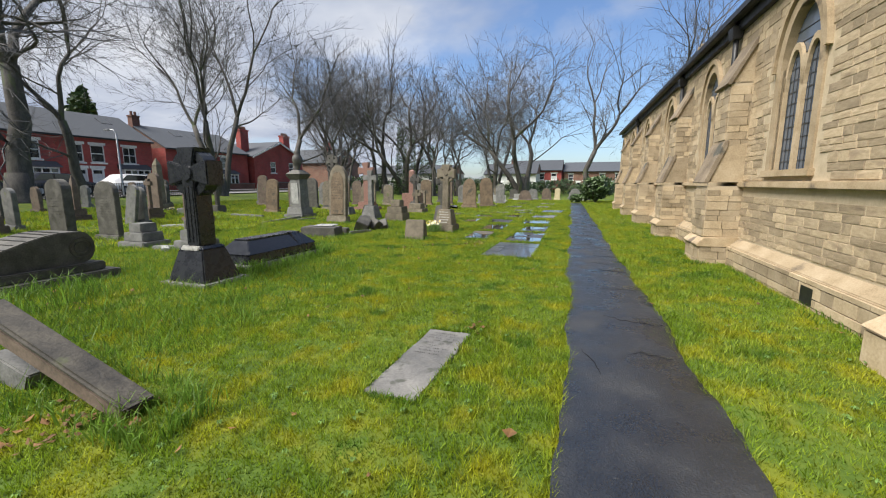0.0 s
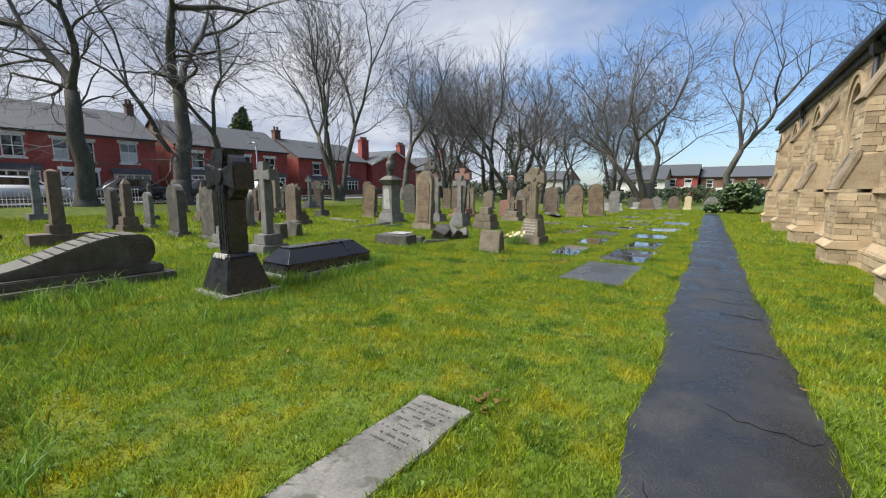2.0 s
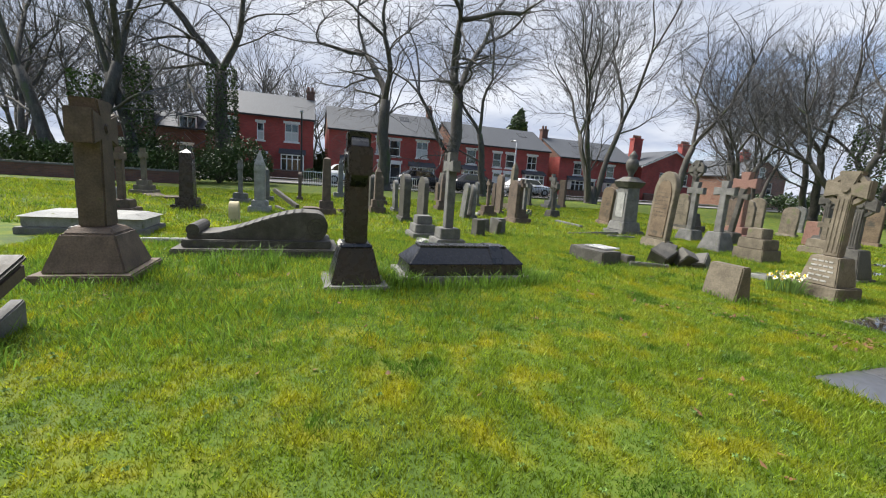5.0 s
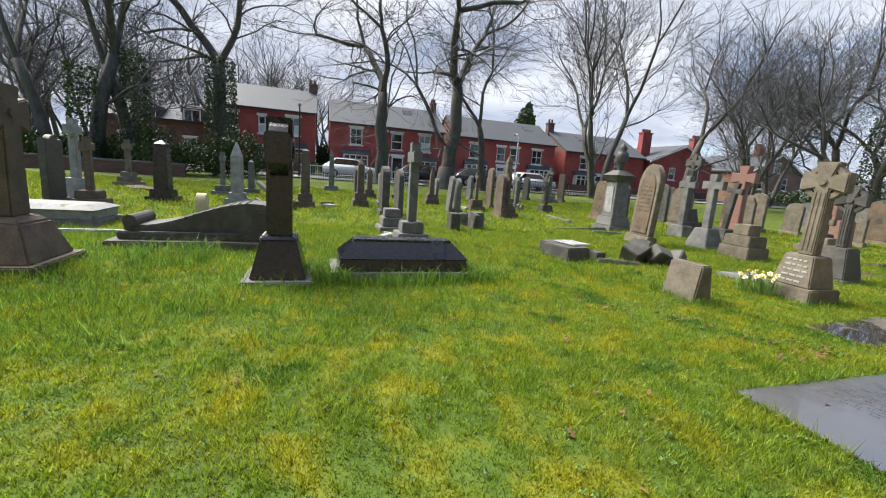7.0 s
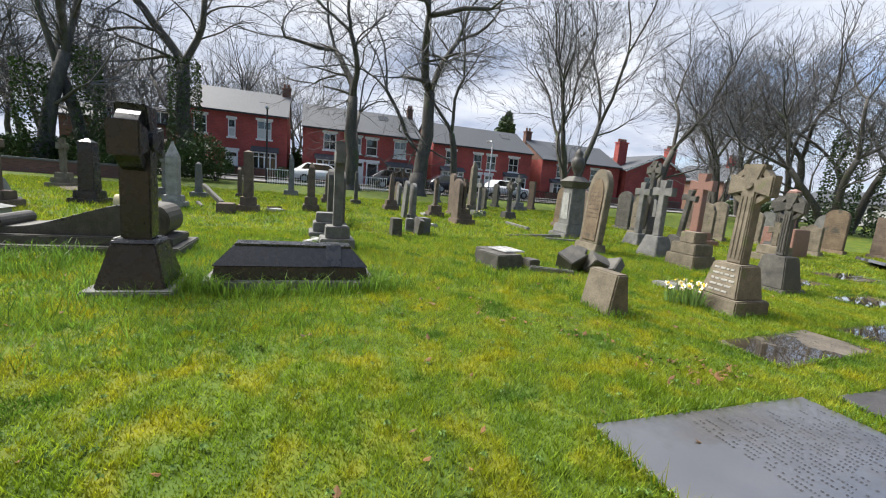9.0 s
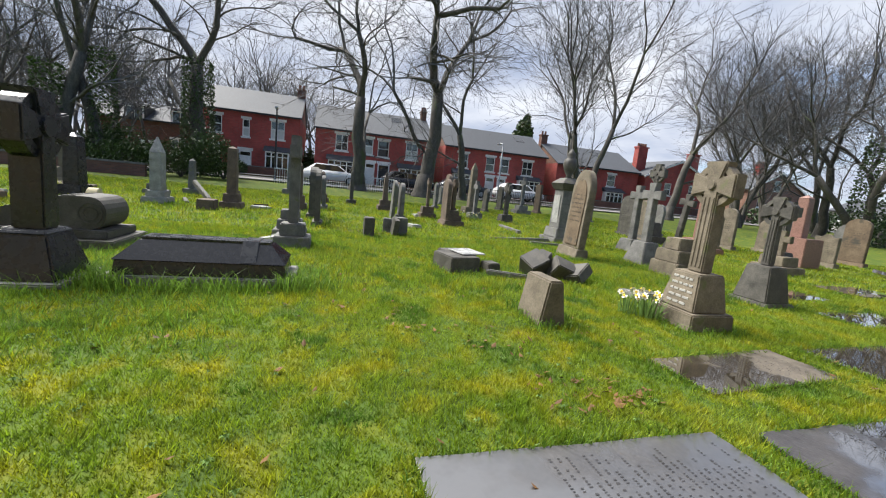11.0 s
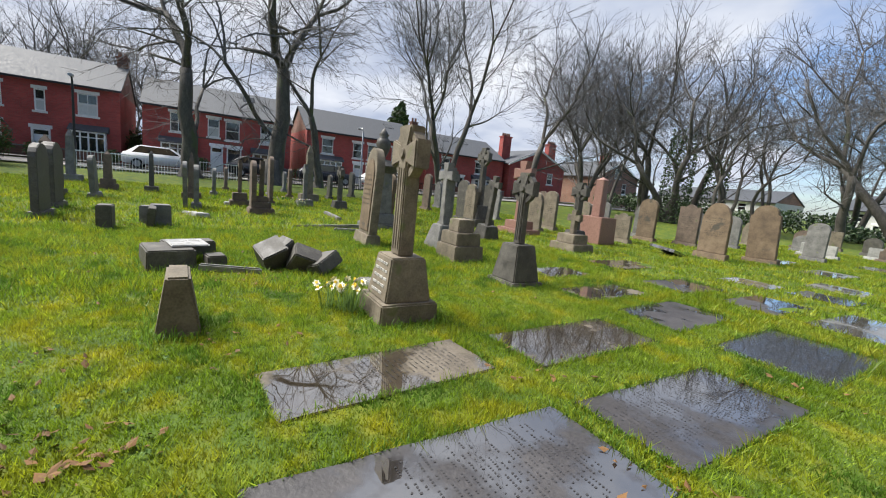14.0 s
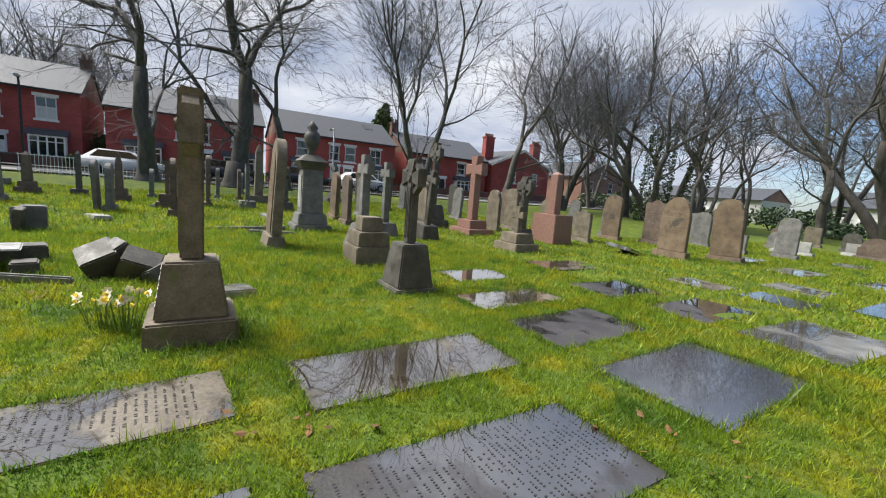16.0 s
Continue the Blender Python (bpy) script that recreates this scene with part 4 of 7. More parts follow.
def buttress(wall, y, tall=True):
    ob = new("buttress"); ob.parent = wall
    tagged(ob, "stepped sandstone buttress with weathered sloping caps")
    w = 0.30
    core = Shape()
    core.box(-0.56, 0.03, y - w - 0.06, y + w + 0.06, -0.2, 0.42)
    core.box(-0.50, 0.03, y - w, y + w, 0.42, 1.44)
    core.box(-0.30, 0.03, y - w * 0.92, y + w * 0.92, 1.52, 3.2)
    part("core", core, M_MORTAR, ob, "mortar core")
    body = Shape().slab([(-0.50, 1.51), (0.02, 1.51), (0.02, 2.18), (-0.28, 2.12)], y - w, y + w)
    body.slab([(-0.30, 3.17), (0.02, 3.17), (0.02, 3.84)], y - w * 0.92, y + w * 0.92)
    part("haunch", body, M_CHURCH, ob, "sandstone below the sloping caps")
    cap = Shape().slab([(-0.57, 1.50), (-0.50, 1.49), (-0.27, 2.11), (-0.27, 2.24), (-0.31, 2.22)], y - w - 0.02, y + w + 0.02)
    part("lower_cap", cap, M_WEATHERED, ob, "sloping weathered stone cap", bevel=0.008)
    cap = Shape().slab([(-0.37, 3.17), (-0.31, 3.15), (0.02, 3.83), (0.02, 3.95)], y - w - 0.01, y + w + 0.01)
    part("upper_cap", cap, M_WEATHERED, ob, "sloping weathered stone cap", bevel=0.008)
    chamf = Shape().slab([(-0.62, 0.40), (-0.60, 0.36), (0.02, 0.36), (0.02, 0.54), (-0.50, 0.52)], y - w - 0.09, y + w + 0.09)
    part("plinth_course", chamf, M_ASHLAR, ob, bevel=0.008)
    # coursed facing stones, joined
    r = random.Random(int(y * 100)); s = Shape()
    for z0, z1, dep, hw in ((0.0, 0.36, 0.56, w + 0.06), (0.54, 1.42, 0.50, w), (1.6, 3.16, 0.30, w * 0.92)):
        z = z0
        while z < z1 - 0.05:
            h = min(r.uniform(0.09, 0.15), z1 - z)
            for a, b in ((-dep, 0.02),):
                x = a
                while x < b - 0.02:                    # the two sides
                    l = min(r.uniform(0.16, 0.34), b - x)
                    d = r.uniform(0.012, 0.024)
                    s.box(x + 0.005, x + l - 0.005, y - hw - d, y - hw + 0.05, z + 0.003, z + h - 0.003)
                    d = r.uniform(0.012, 0.024)
                    s.box(x + 0.005, x + l - 0.005, y + hw - 0.05, y + hw + d, z + 0.003, z + h - 0.003)
                    x += l
            yy = y - hw
            while yy < y + hw - 0.02:
                l = min(r.uniform(0.16, 0.4), y + hw - yy)
                d = r.uniform(0.012, 0.024)
                s.box(-dep - d, -dep + 0.05, yy + 0.005, yy + l - 0.005, z + 0.003, z + h - 0.003)
                yy += l
            z += h
    part("facing", s, M_CHURCHJOIN, ob, "coursed sandstone facing", kind="stuff")


for y in BUTTS:
    buttress(wall_n, y)
s = Shape()
s.plate([(CY0, 1.42), (CY1 + 0.1, 1.42), (CY1 + 0.1, 1.52), (CY0, 1.52)], -0.07, 0.05)
part("string_course", s, M_ASHLAR, wall_n, "projecting dressed stone string course", bevel=0.015)
s = Shape().slab([(-0.14, -0.2), (0.05, -0.2), (0.05, 0.52), (0.0, 0.52), (-0.12, 0.40)], CY0, CY1 + 0.05)
part("plinth", s, M_ASHLAR, wall_n, "chamfered stone plinth", bevel=0.01)
part("air_brick", Shape().box(-0.15, -0.1, 5.3, 5.55, 0.05, 0.3), M_BLACKPAINT, wall_n, "dark iron vent", bevel=0.01)
part("stub_pier", Shape().box(-0.5, -0.14, 3.5, 3.98, -0.2, 0.34), M_CHURCH, wall_n, "low stone pier foot", bevel=0.02)
part("stub_cap", Shape().block(-0.32, 3.74, 0.34, 0.52, 0.42, 0.54, 0.1, 0.4), M_ASHLAR, wall_n, "weathered sloping cap", bevel=0.02)
# gutter, roof, pipes
s = Shape().plate([(CY0, CE - 0.12), (CY1 + 0.3, CE - 0.12), (CY1 + 0.3, CE + 0.02), (CY0, CE + 0.02)], -0.22, -0.08)
part("gutter", s, M_BLACKPAINT, wall_n, "black cast iron gutter", bevel=0.02)
s = Shape().plate([(CY0, CE - 0.28), (CY1 + 0.2, CE - 0.28), (CY1 + 0.2, CE - 0.02), (CY0, CE - 0.02)], -0.08, 0.03)
part("fascia", s, M_BLACKPAINT, wall_n, "dark eaves board", bevel=0.01)
s = Shape().slab([(-0.2, CE + 0.02), (3.6, CE + 4.0), (7.4, CE + 0.02), (7.4, CE - 0.1), (3.6, CE + 3.85), (-0.2, CE - 0.08)][::-1], CY0, CY1 + 0.25)
part("roof", s, M_SLATE, wall_n, "dark slate church roof")
s = Shape().slab([(0.0, CE), (7.0, CE), (3.6, CE + 3.85)], CY1 - 0.4, CY1 - 0.02)
part("gable", s, M_ASHLAR, wall_n)
s = Shape(); cross_shape(s, CE + 3.9, CE + 4.7, 0.22, 0.12, 0.1, CE + 4.45, 0.03)
s.v = [(x + 3.6, y + CY1 + 0.1, z) for x, y, z in s.v]
part("finial", s, M_ASHLAR, wall_n, "stone gable cross", bevel=0.01)
hood = Shape()
for c in WINDOWS:
    a, b = lancet(c, WA + 0.13, WSP, WSP + 0.02, WTOP + 0.17), lancet(c, WA + 0.19, WSP, WSP + 0.02, WTOP + 0.26)
    for i in range(1, len(a) - 1):
        hood.plate([a[i], a[i + 1], b[i + 1], b[i]], -0.06, 0.03)
part("hood_moulds", hood, M_ASHLAR, wall_n, "projecting stone hood moulds", kind="stuff")
for y, z0 in ((8.5, 3.5), (11.85, 1.55), (18.8, 3.0)):
    s = Shape().tube([(-0.08, y, z0), (-0.08, y, CE - 0.1)], [0.045, 0.045], 8)
    part("downpipe", s, M_BLACKPAINT, wall_n, "black cast iron rainwater pipe", smooth=True)
    part("hopper", Shape().block(-0.09, y, CE - 0.42, CE - 0.2, 0.14, 0.16, 0.2, 0.24), M_BLACKPAINT, wall_n, "black iron hopper head", bevel=0.01)


# ---- houses ----
HX = -37.0


def sash(ob, y0, y1, z0, z1, x, lintel=True, curtain=False, bay=False):
    w = new("window"); w.parent = ob
    tagged(w, "white framed sash window")
    s = Shape(); f = 0.07
    for a, b, c, d in ((y0, y0 + f, z0, z1), (y1 - f, y1, z0, z1), (y0 + f, y1 - f, z0, z0 + f), (y0 + f, y1 - f, z1 - f, z1), (y0 + f, y1 - f, (z0 + z1) / 2 - 0.03, (z0 + z1) / 2 + 0.03)):
        s.box(x - 0.1, x - 0.03, a, b, c, d)
    if y1 - y0 > 1.0:
        m = (y0 + y1) / 2
        s.box(x - 0.095, x - 0.035, m - 0.025, m + 0.025, z0 + f, z1 - f)
    part("frame", s, M_WHITEPAINT, w)
    part("pane", Shape().box(x - 0.085, x - 0.075, y0 + f, y1 - f, z0 + f, z1 - f), M_GLASS, w, "dark window glass")
    if curtain:
        part("curtain", Shape().box(x - 0.07, x - 0.066, y0 + f, y1 - f, z0 + f, (z0 + z1) / 2 + 0.1), M_CURTAIN, w, "white net curtain")
    part("sill", Shape().box(x - 0.05, x + 0.1, y0 - 0.1, y1 + 0.1, z0 - 0.13, z0 - 0.002), M_WHITEPAINT, w)
    if lintel:
        part("lintel", Shape().box(x - 0.1, x + 0.03, y0 - 0.12, y1 + 0.12, z1 + 0.002, z1 + 0.2), M_WHITEPAINT, w)


def holed_wall(s, y0, y1, z0, z1, holes, xa, xb):
    zs = sorted({z0, z1, *[h[2] for h in holes], *[h[3] for h in holes]})
    for za, zb in zip(zs, zs[1:]):
        cuts = sorted((h[0], h[1]) for h in holes if h[2] <= za and h[3] >= zb)
        y = y0
        for a, b in cuts:
            s.box(xa, xb, y, a, za, zb); y = b
        s.box(xa, xb, y, y1, za, zb)


def terrace(name, y0, y1, zg, eave, ridge, uppers, doors, bays, label, wallmat=None, x=HX, depth=8.0, roofmat=None, chimneys=(), skylights=(), at=None):
    ob = thing(name, *(at or (0, 0)), 0, label, "house", "houses along the road", -90 if at else 0)
    mat = wallmat or M_REDBRICK
    holes = [(a, b, c, d) for a, b, c, d in uppers] + [(a, b, zg - 0.3, d) for a, b, d in doors]
    s = Shape()
    holed_wall(s, y0, y1, zg - 0.3, eave, holes, x - 0.3, x)
    s.box(x - depth, x - 0.3, y0, y0 + 0.3, zg - 0.3, eave); s.box(x - depth, x - 0.3, y1 - 0.3, y1, zg - 0.3, eave)
    s.box(x - depth - 0.3, x - depth, y0, y1, zg - 0.3, eave)
    part("wall", s, mat, ob)
    for ya, yb in ((y0, y0 + 0.28), (y1 - 0.28, y1)):
        s = Shape().slab([(x, eave), (x - depth / 2, ridge - 0.06), (x - depth, eave)][::-1], ya, yb)
        part("gable", s, M_PALEBRICK, ob)
    s = Shape().slab([(x + 0.25, eave - 0.1), (x + 0.25, eave + 0.02), (x - depth / 2, ridge), (x - depth - 0.3, eave + 0.02), (x - depth - 0.3, eave - 0.1), (x - depth / 2, ridge - 0.12)][::-1], y0 - 0.12, y1 + 0.12)
    part("roof", s, roofmat or M_SLATE, ob, "grey slate roof")
    part("gutter", Shape().box(x + 0.2, x + 0.32, y0, y1, eave - 0.12, eave - 0.02), M_BLACKPAINT, ob)
    for a, b, c, d in uppers:
        sash(ob, a, b, c, d, x, curtain=rng.random() < 0.4)
    for a, b, d in doors:
        dd = new("door"); dd.parent = ob
        tagged(dd, "panelled front door in a white frame")
        part("leaf", Shape().box(x - 0.16, x - 0.1, a + 0.1, b - 0.1, zg - 0.1, d - 0.4), rng.choice((M_WHITEPAINT, M_BLACKPAINT)), dd)
        s = Shape().box(x - 0.14, x + 0.03, a, a + 0.1, zg - 0.1, d).box(x - 0.14, x + 0.03, b - 0.1, b, zg - 0.1, d).box(x - 0.14, x + 0.03, a + 0.1, b - 0.1, d - 0.12, d)
        part("frame", s, M_WHITEPAINT, dd)
        part("fanlight", Shape().box(x - 0.14, x - 0.12, a + 0.1, b - 0.1, d - 0.4, d - 0.12), M_GLASS, dd)
        part("lintel", Shape().box(x - 0.1, x + 0.04, a - 0.1, b + 0.1, d + 0.002, d + 0.22), M_WHITEPAINT, dd)
    for a, b, z0, z1 in bays:
        bb = new("bay_window"); bb.parent = ob
        tagged(bb, "white bay window under a small slate roof")
        part("base", Shape().box(x, x + 0.6, a, b, zg - 0.3, z0), mat, bb)
        s = Shape()
        for k in range(5):
            yy = a + (b - a - 0.09) * k / 4
            s.box(x + 0.5, x + 0.58, yy, yy + 0.09, z0, z1)
        s.box(x + 0.5, x + 0.6, a, b, z0 + 0.001, z0 + 0.08).box(x + 0.5, x + 0.6, a, b, z1 - 0.1, z1).box(x + 0.5, x + 0.59, a, b, z1 - 0.42, z1 - 0.36)
        s.box(x, x + 0.5, a, a + 0.07, z0, z1).box(x, x + 0.5, b - 0.07, b, z0, z1)
        part("frame", s, M_WHITEPAINT, bb)
        part("pane", Shape().box(x + 0.52, x + 0.53, a + 0.05, b - 0.05, z0 + 0.08, z1 - 0.1), M_GLASS, bb)
        part("curtain", Shape().box(x + 0.46, x + 0.465, a + 0.08, b - 0.08, z0 + 0.08, z1 - 0.1), M_CURTAIN, bb, "white net curtain")
        s = Shape().slab([(x + 0.75, z1), (x + 0.75, z1 + 0.06), (x, z1 + 0.45), (x, z1)][::-1], a - 0.15, b + 0.15)
        part("roof", s, M_SLATE, bb)
    for cy, cw, h in chimneys:
        c = new("chimney"); c.parent = ob
        cx = x - depth / 2
        part("brickwork", Shape().block(cx, cy, ridge - 0.5, ridge + h, 0.6, cw).block(cx, cy, ridge + h + 0.001, ridge + h + 0.12, 0.72, cw + 0.12), M_REDBRICK if h > 1 else M_OLDBRICK, c)
        for k in range(max(2, int(cw / 0.32))):
            yy = cy - cw / 2 + (k + 0.5) * cw / max(2, int(cw / 0.32))
            part("pot", Shape().lathe([(0.12, ridge + h + 0.12), (0.11, ridge + h + 0.5)], cx, yy, 8), M_OLDBRICK, c)
    for cy, f in skylights:
        px, pz = x - depth / 2 * f, eave + (ridge - eave) * f
        sl = (ridge - eave) / (depth / 2)
        s = Shape().slab([(px, pz + 0.04), (px - 0.8, pz + 0.8 * sl + 0.04), (px - 0.8, pz + 0.8 * sl + 0.1), (px, pz + 0.1)], cy - 0.45, cy + 0.45)
        part("skylight", s, M_GLASS, ob)
    return ob


terrace("house", -3.1, 4.25, 0.5, 5.55, 7.9, [(-2.5, -1.6, 3.7, 5.05), (-0.12, 0.42, 3.6, 4.96), (2.0, 3.06, 3.66, 5.08), (-2.5, -1.7, 1.3, 2.7)], [(-0.35, 0.6, 2.5)],
        [(1.7, 3.5, 1.2, 2.6)], "red brick detached house with a bay window and slate roof", chimneys=((4.0, 0.7, 0.5),))
terrace("house", 5.5, 15.6, 0.5, 5.08, 7.5, [(7.15, 8.2, 3.36, 4.72), (9.55, 10.35, 3.3, 4.65), (10.75, 11.75, 3.2, 4.6), (13.25, 14.35, 3.25, 4.68)], [(9.75, 10.6, 2.6), (10.85, 11.9, 2.6)],
        [(6.6, 8.7, 1.1, 2.5), (12.7, 14.9, 1.05, 2.4)], "red brick terraced pair with white lintels and slate roof", chimneys=((15.4, 0.5, 0.6),), skylights=((12.6, 0.62),))
terrace("house", 16.9, 27.3, 0.55, 4.95, 7.3, [(18.2, 19.2, 3.1, 4.4), (21.0, 21.9, 3.0, 4.35), (22.4, 23.4, 3.0, 4.35), (24.8, 25.9, 3.0, 4.35)], [(21.1, 22.0, 2.5), (22.3, 23.2, 2.5)],
        [(17.8, 19.9, 1.1, 2.5), (24.4, 26.6, 1.1, 2.5)], "red brick terraced pair with white lintels and slate roof", skylights=((25.4, 0.6),))
terrace("house", 28.6, 38.4, 0.5, 4.6, 6.9, [(30.4, 31.4, 2.9, 4.1), (34.6, 35.6, 2.9, 4.1)], [(32.4, 33.3, 2.4)], [(29.8, 32, 1.0, 2.3), (34.3, 36.4, 1.0, 2.3)],
        "red brick terraced pair with slate roof", chimneys=((28.8, 0.7, 0.7),), skylights=((32, 0.6), (34.6, 0.6)))


def gabled_house(x, y0, y1, zg, eave, apex, label, depth=9.0, mat=None, wins=(), chimneys=(), barge=True):
    """A house with its gable end to the road."""
    ob = thing("gabled_house", 0, 0, 0, label, "house", "houses along the road")
    m = (y0 + y1) / 2
    s = Shape()
    holed_wall(s, y0, y1, zg - 0.3, eave, [w for w in wins if w[3] <= eave], x - 0.3, x)
    s.box(x - depth, x - 0.3, y0, y0 + 0.3, zg - 0.3, eave).box(x - depth, x - 0.3, y1 - 0.3, y1, zg - 0.3, eave).box(x - depth - 0.3, x - depth, y0, y1, zg - 0.3, eave)
    part("wall", s, mat or M_PALEBRICK, ob)
    part("gable", Shape().plate([(y0, eave), (y1, eave), (m, apex - 0.1)], x - 0.3, x), mat or M_PALEBRICK, ob)
    s = Shape().plate([(y0 - 0.3, eave - 0.15), (m, apex - 0.1), (y1 + 0.3, eave - 0.15), (y1 + 0.3, eave - 0.02), (m, apex + 0.05), (y0 - 0.3, eave - 0.02)], x - depth - 0.3, x + 0.2)
    part("roof", s, M_SLATE, ob, "grey slate roof")
    if barge:
        s = Shape().plate([(y0 - 0.32, eave - 0.25), (m, apex - 0.22), (y1 + 0.32, eave - 0.25), (y1 + 0.32, eave - 0.08), (m, apex - 0.02), (y0 - 0.32, eave - 0.08)], x + 0.2, x + 0.26)
        part("bargeboard", s, M_WHITEPAINT, ob, "white bargeboard")
    for w in wins:
        sash(ob, *w, x if w[3] <= eave else x + 0.11, lintel=False)
    for cx, cy, cw, zb, zt in chimneys:
        c = new("chimney"); c.parent = ob
        part("brickwork", Shape().block(cx, cy, zb, zt, 0.7, cw).block(cx, cy, zt + 0.001, zt + 0.14, 0.84, cw + 0.14), M_REDBRICK, c)
        for k in range(4):
            part("pot", Shape().lathe([(0.13, zt + 0.14), (0.11, zt + 0.5)], cx, cy - cw / 2 + (k + 0.5) * cw / 4, 8), M_OLDBRICK, c)
    return ob


gabled_house(-36.5, 38.9, 47.5, 0.4, 4.5, 6.4, "red brick house with its pale gable to the road", chimneys=((-39, 39.9, 1.2, 4.5, 7.5), (-39, 47.2, 1.2, 4.0, 7.5)), wins=((41.5, 42.4, 2.6, 3.9), (44.8, 45.7, 2.6, 3.9)), mat=M_REDBRICK)
gabled_house(-36, 53, 61.5, 0.3, 4.4, 6.6, "pale brick gabled house", wins=((54.4, 55.3, 2.4, 3.8), (58.3, 59.2, 2.4, 3.8), (56.4, 57.4, 4.42, 5.6)), chimneys=((-38.5, 57, 1.0, 6, 7.4),))


# ---- trees ----
def grow(seed, height, trunk_r, stems=1, fork=0.28, spread=0.42, up=0.35, lean=(0, 0), droop=0.0, wob=0.14, depth=5, wide=1.0, twigs=True, bare=0.0, dense=0):
    """A bare tree: tapered, forking limbs and very many fine twigs. Returns the wood and the twigs."""
    r = random.Random(seed)
    wood, fine = Shape(), Shape()

    def limb(p, d, length, rad, level):
        n = 5 if level < 3 else 3 if level < 4 else 2
        pts, radii, dirs = [p.copy()], [rad], [d.copy()]
        end = rad * (0.66 if level < 4 else 0.45)
        for i in range(n):
            k = wob * (1.0 if level < 3 else 1.5)
            bend = Vector((r.gauss(0, k), r.gauss(0, k), r.gauss(0, k * 0.6) + up * 0.16 - droop * 0.12 * (level > 1)))
            d = (d + bend).normalized()
            p = p + d * (length / n)
            pts.append(p.copy()); radii.append(rad + (end - rad) * (i + 1) / n); dirs.append(d.copy())
        (wood if level < 3 else fine).tube(pts, radii, 7 if level == 0 else 5 if level < 3 else 3)
        if level >= depth:
            return
        kids = 2 if level == 0 else (3 if r.random() < 0.5 else 2)
        for k in range(kids):
            ang = r.uniform(0.55, 1.15) * spread * (1 if level else 0.8)
            axis = d.orthogonal().normalized()
            axis.rotate(Matrix.Rotation(r.uniform(0, 6.283) if level else 6.283 * (k + r.uniform(0, 0.3)) / kids, 3, d))
            nd = d.copy(); nd.rotate(Matrix.Rotation(ang, 3, axis))
            nd = Vector((nd.x * wide, nd.y * wide, nd.z)).normalized()
            limb(p, nd, length * r.uniform(0.6, 0.84), max(0.007, end * r.uniform(0.66, 0.86)), level + 1)
        side = {0: 1 if bare < 0.5 else 0, 1: 4, 2: 4 + dense, 3: 3 + dense, 4: 1}.get(level, 2)
        for k in range(side):
            i = r.randint(1 if level else 3, n)
            fr = r.random()
            nd = dirs[i].copy()
            axis = nd.orthogonal().normalized(); axis.rotate(Matrix.Rotation(r.uniform(0, 6.283), 3, dirs[i]))
            nd.rotate(Matrix.Rotation(r.uniform(0.6, 1.25), 3, axis))
            nd.z += up * 0.4
            limb(pts[i - 1].lerp(pts[i], fr), nd.normalized(), length * r.uniform(0.45, 0.72), max(0.007, radii[i] * r.uniform(0.28, 0.44)), max(level + 1, 2))

    for k in range(stems):
        a = 6.283 * k / stems + r.uniform(0, 0.8)
        d = Vector((lean[0], lean[1], 1))
        if stems > 1:
            d += Vector((math.cos(a), math.sin(a), 0)) * 0.2
        base = Vector((0.18 * math.cos(a), 0.18 * math.sin(a), -0.1)) if stems > 1 else Vector((0, 0, -0.1))
        limb(base, d.normalized(), height * fork * r.uniform(0.9, 1.1), trunk_r * (0.7 if stems > 1 else 1), 0)
    # root flare
    wood.lathe([(trunk_r * 1.75, -0.15), (trunk_r * 1.35, 0.08), (trunk_r * 1.08, 0.4), (trunk_r * 0.8, 1.1)], 0, 0, 11)
    k = height / max(p[2] for p in fine.v)
    for sh in (wood, fine):
        sh.v = [(x * k, y * k, z * k) for x, y, z in sh.v]
    return wood.mesh("trunk", smooth=True), fine.mesh("crown")


KINDS = {
    "old": grow(11, 15, 0.4, fork=0.34, spread=0.66, up=0.22, wob=0.17, wide=1.3, droop=0.5),
    "tall": grow(5, 17, 0.34, fork=0.3, spread=0.5, up=0.34, wob=0.13),
    "multi": grow(23, 16, 0.3, stems=3, fork=0.3, spread=0.42, up=0.4, wob=0.12, depth=5),
    "broad": grow(31, 13, 0.24, stems=3, fork=0.26, spread=0.6, up=0.34, wob=0.13, wide=1.2, depth=5),
    "small": grow(41, 9, 0.13, stems=3, fork=0.3, spread=0.6, up=0.25, wob=0.2, depth=4, dense=-2),
    "far": grow(61, 16, 0.28, fork=0.3, spread=0.48, up=0.4, wob=0.12, depth=4, dense=-1),
    "far_multi": grow(67, 15, 0.26, stems=2, fork=0.3, spread=0.5, up=0.36, wob=0.13, depth=4, dense=-1),
    "lean": grow(53, 13, 0.26, fork=0.3, spread=0.55, up=0.4, lean=(0.22, 0), wob=0.16, depth=5, dense=-1),
}


def tree(kind, x, y, size=1.0, rz=0, label="tall bare tree with dark branching limbs", tall=1.0, lean=(0, 0)):
    ob = thing("bare_tree", x, y, ground_z(x, y), label, "tree", "", rz, *lean)
    ob.scale = (size, size, size * tall)
    part("trunk", KINDS[kind][0], M_BARK, ob)
    part("crown", KINDS[kind][1], M_TWIG, ob, "fine leafless twigs")
    return ob


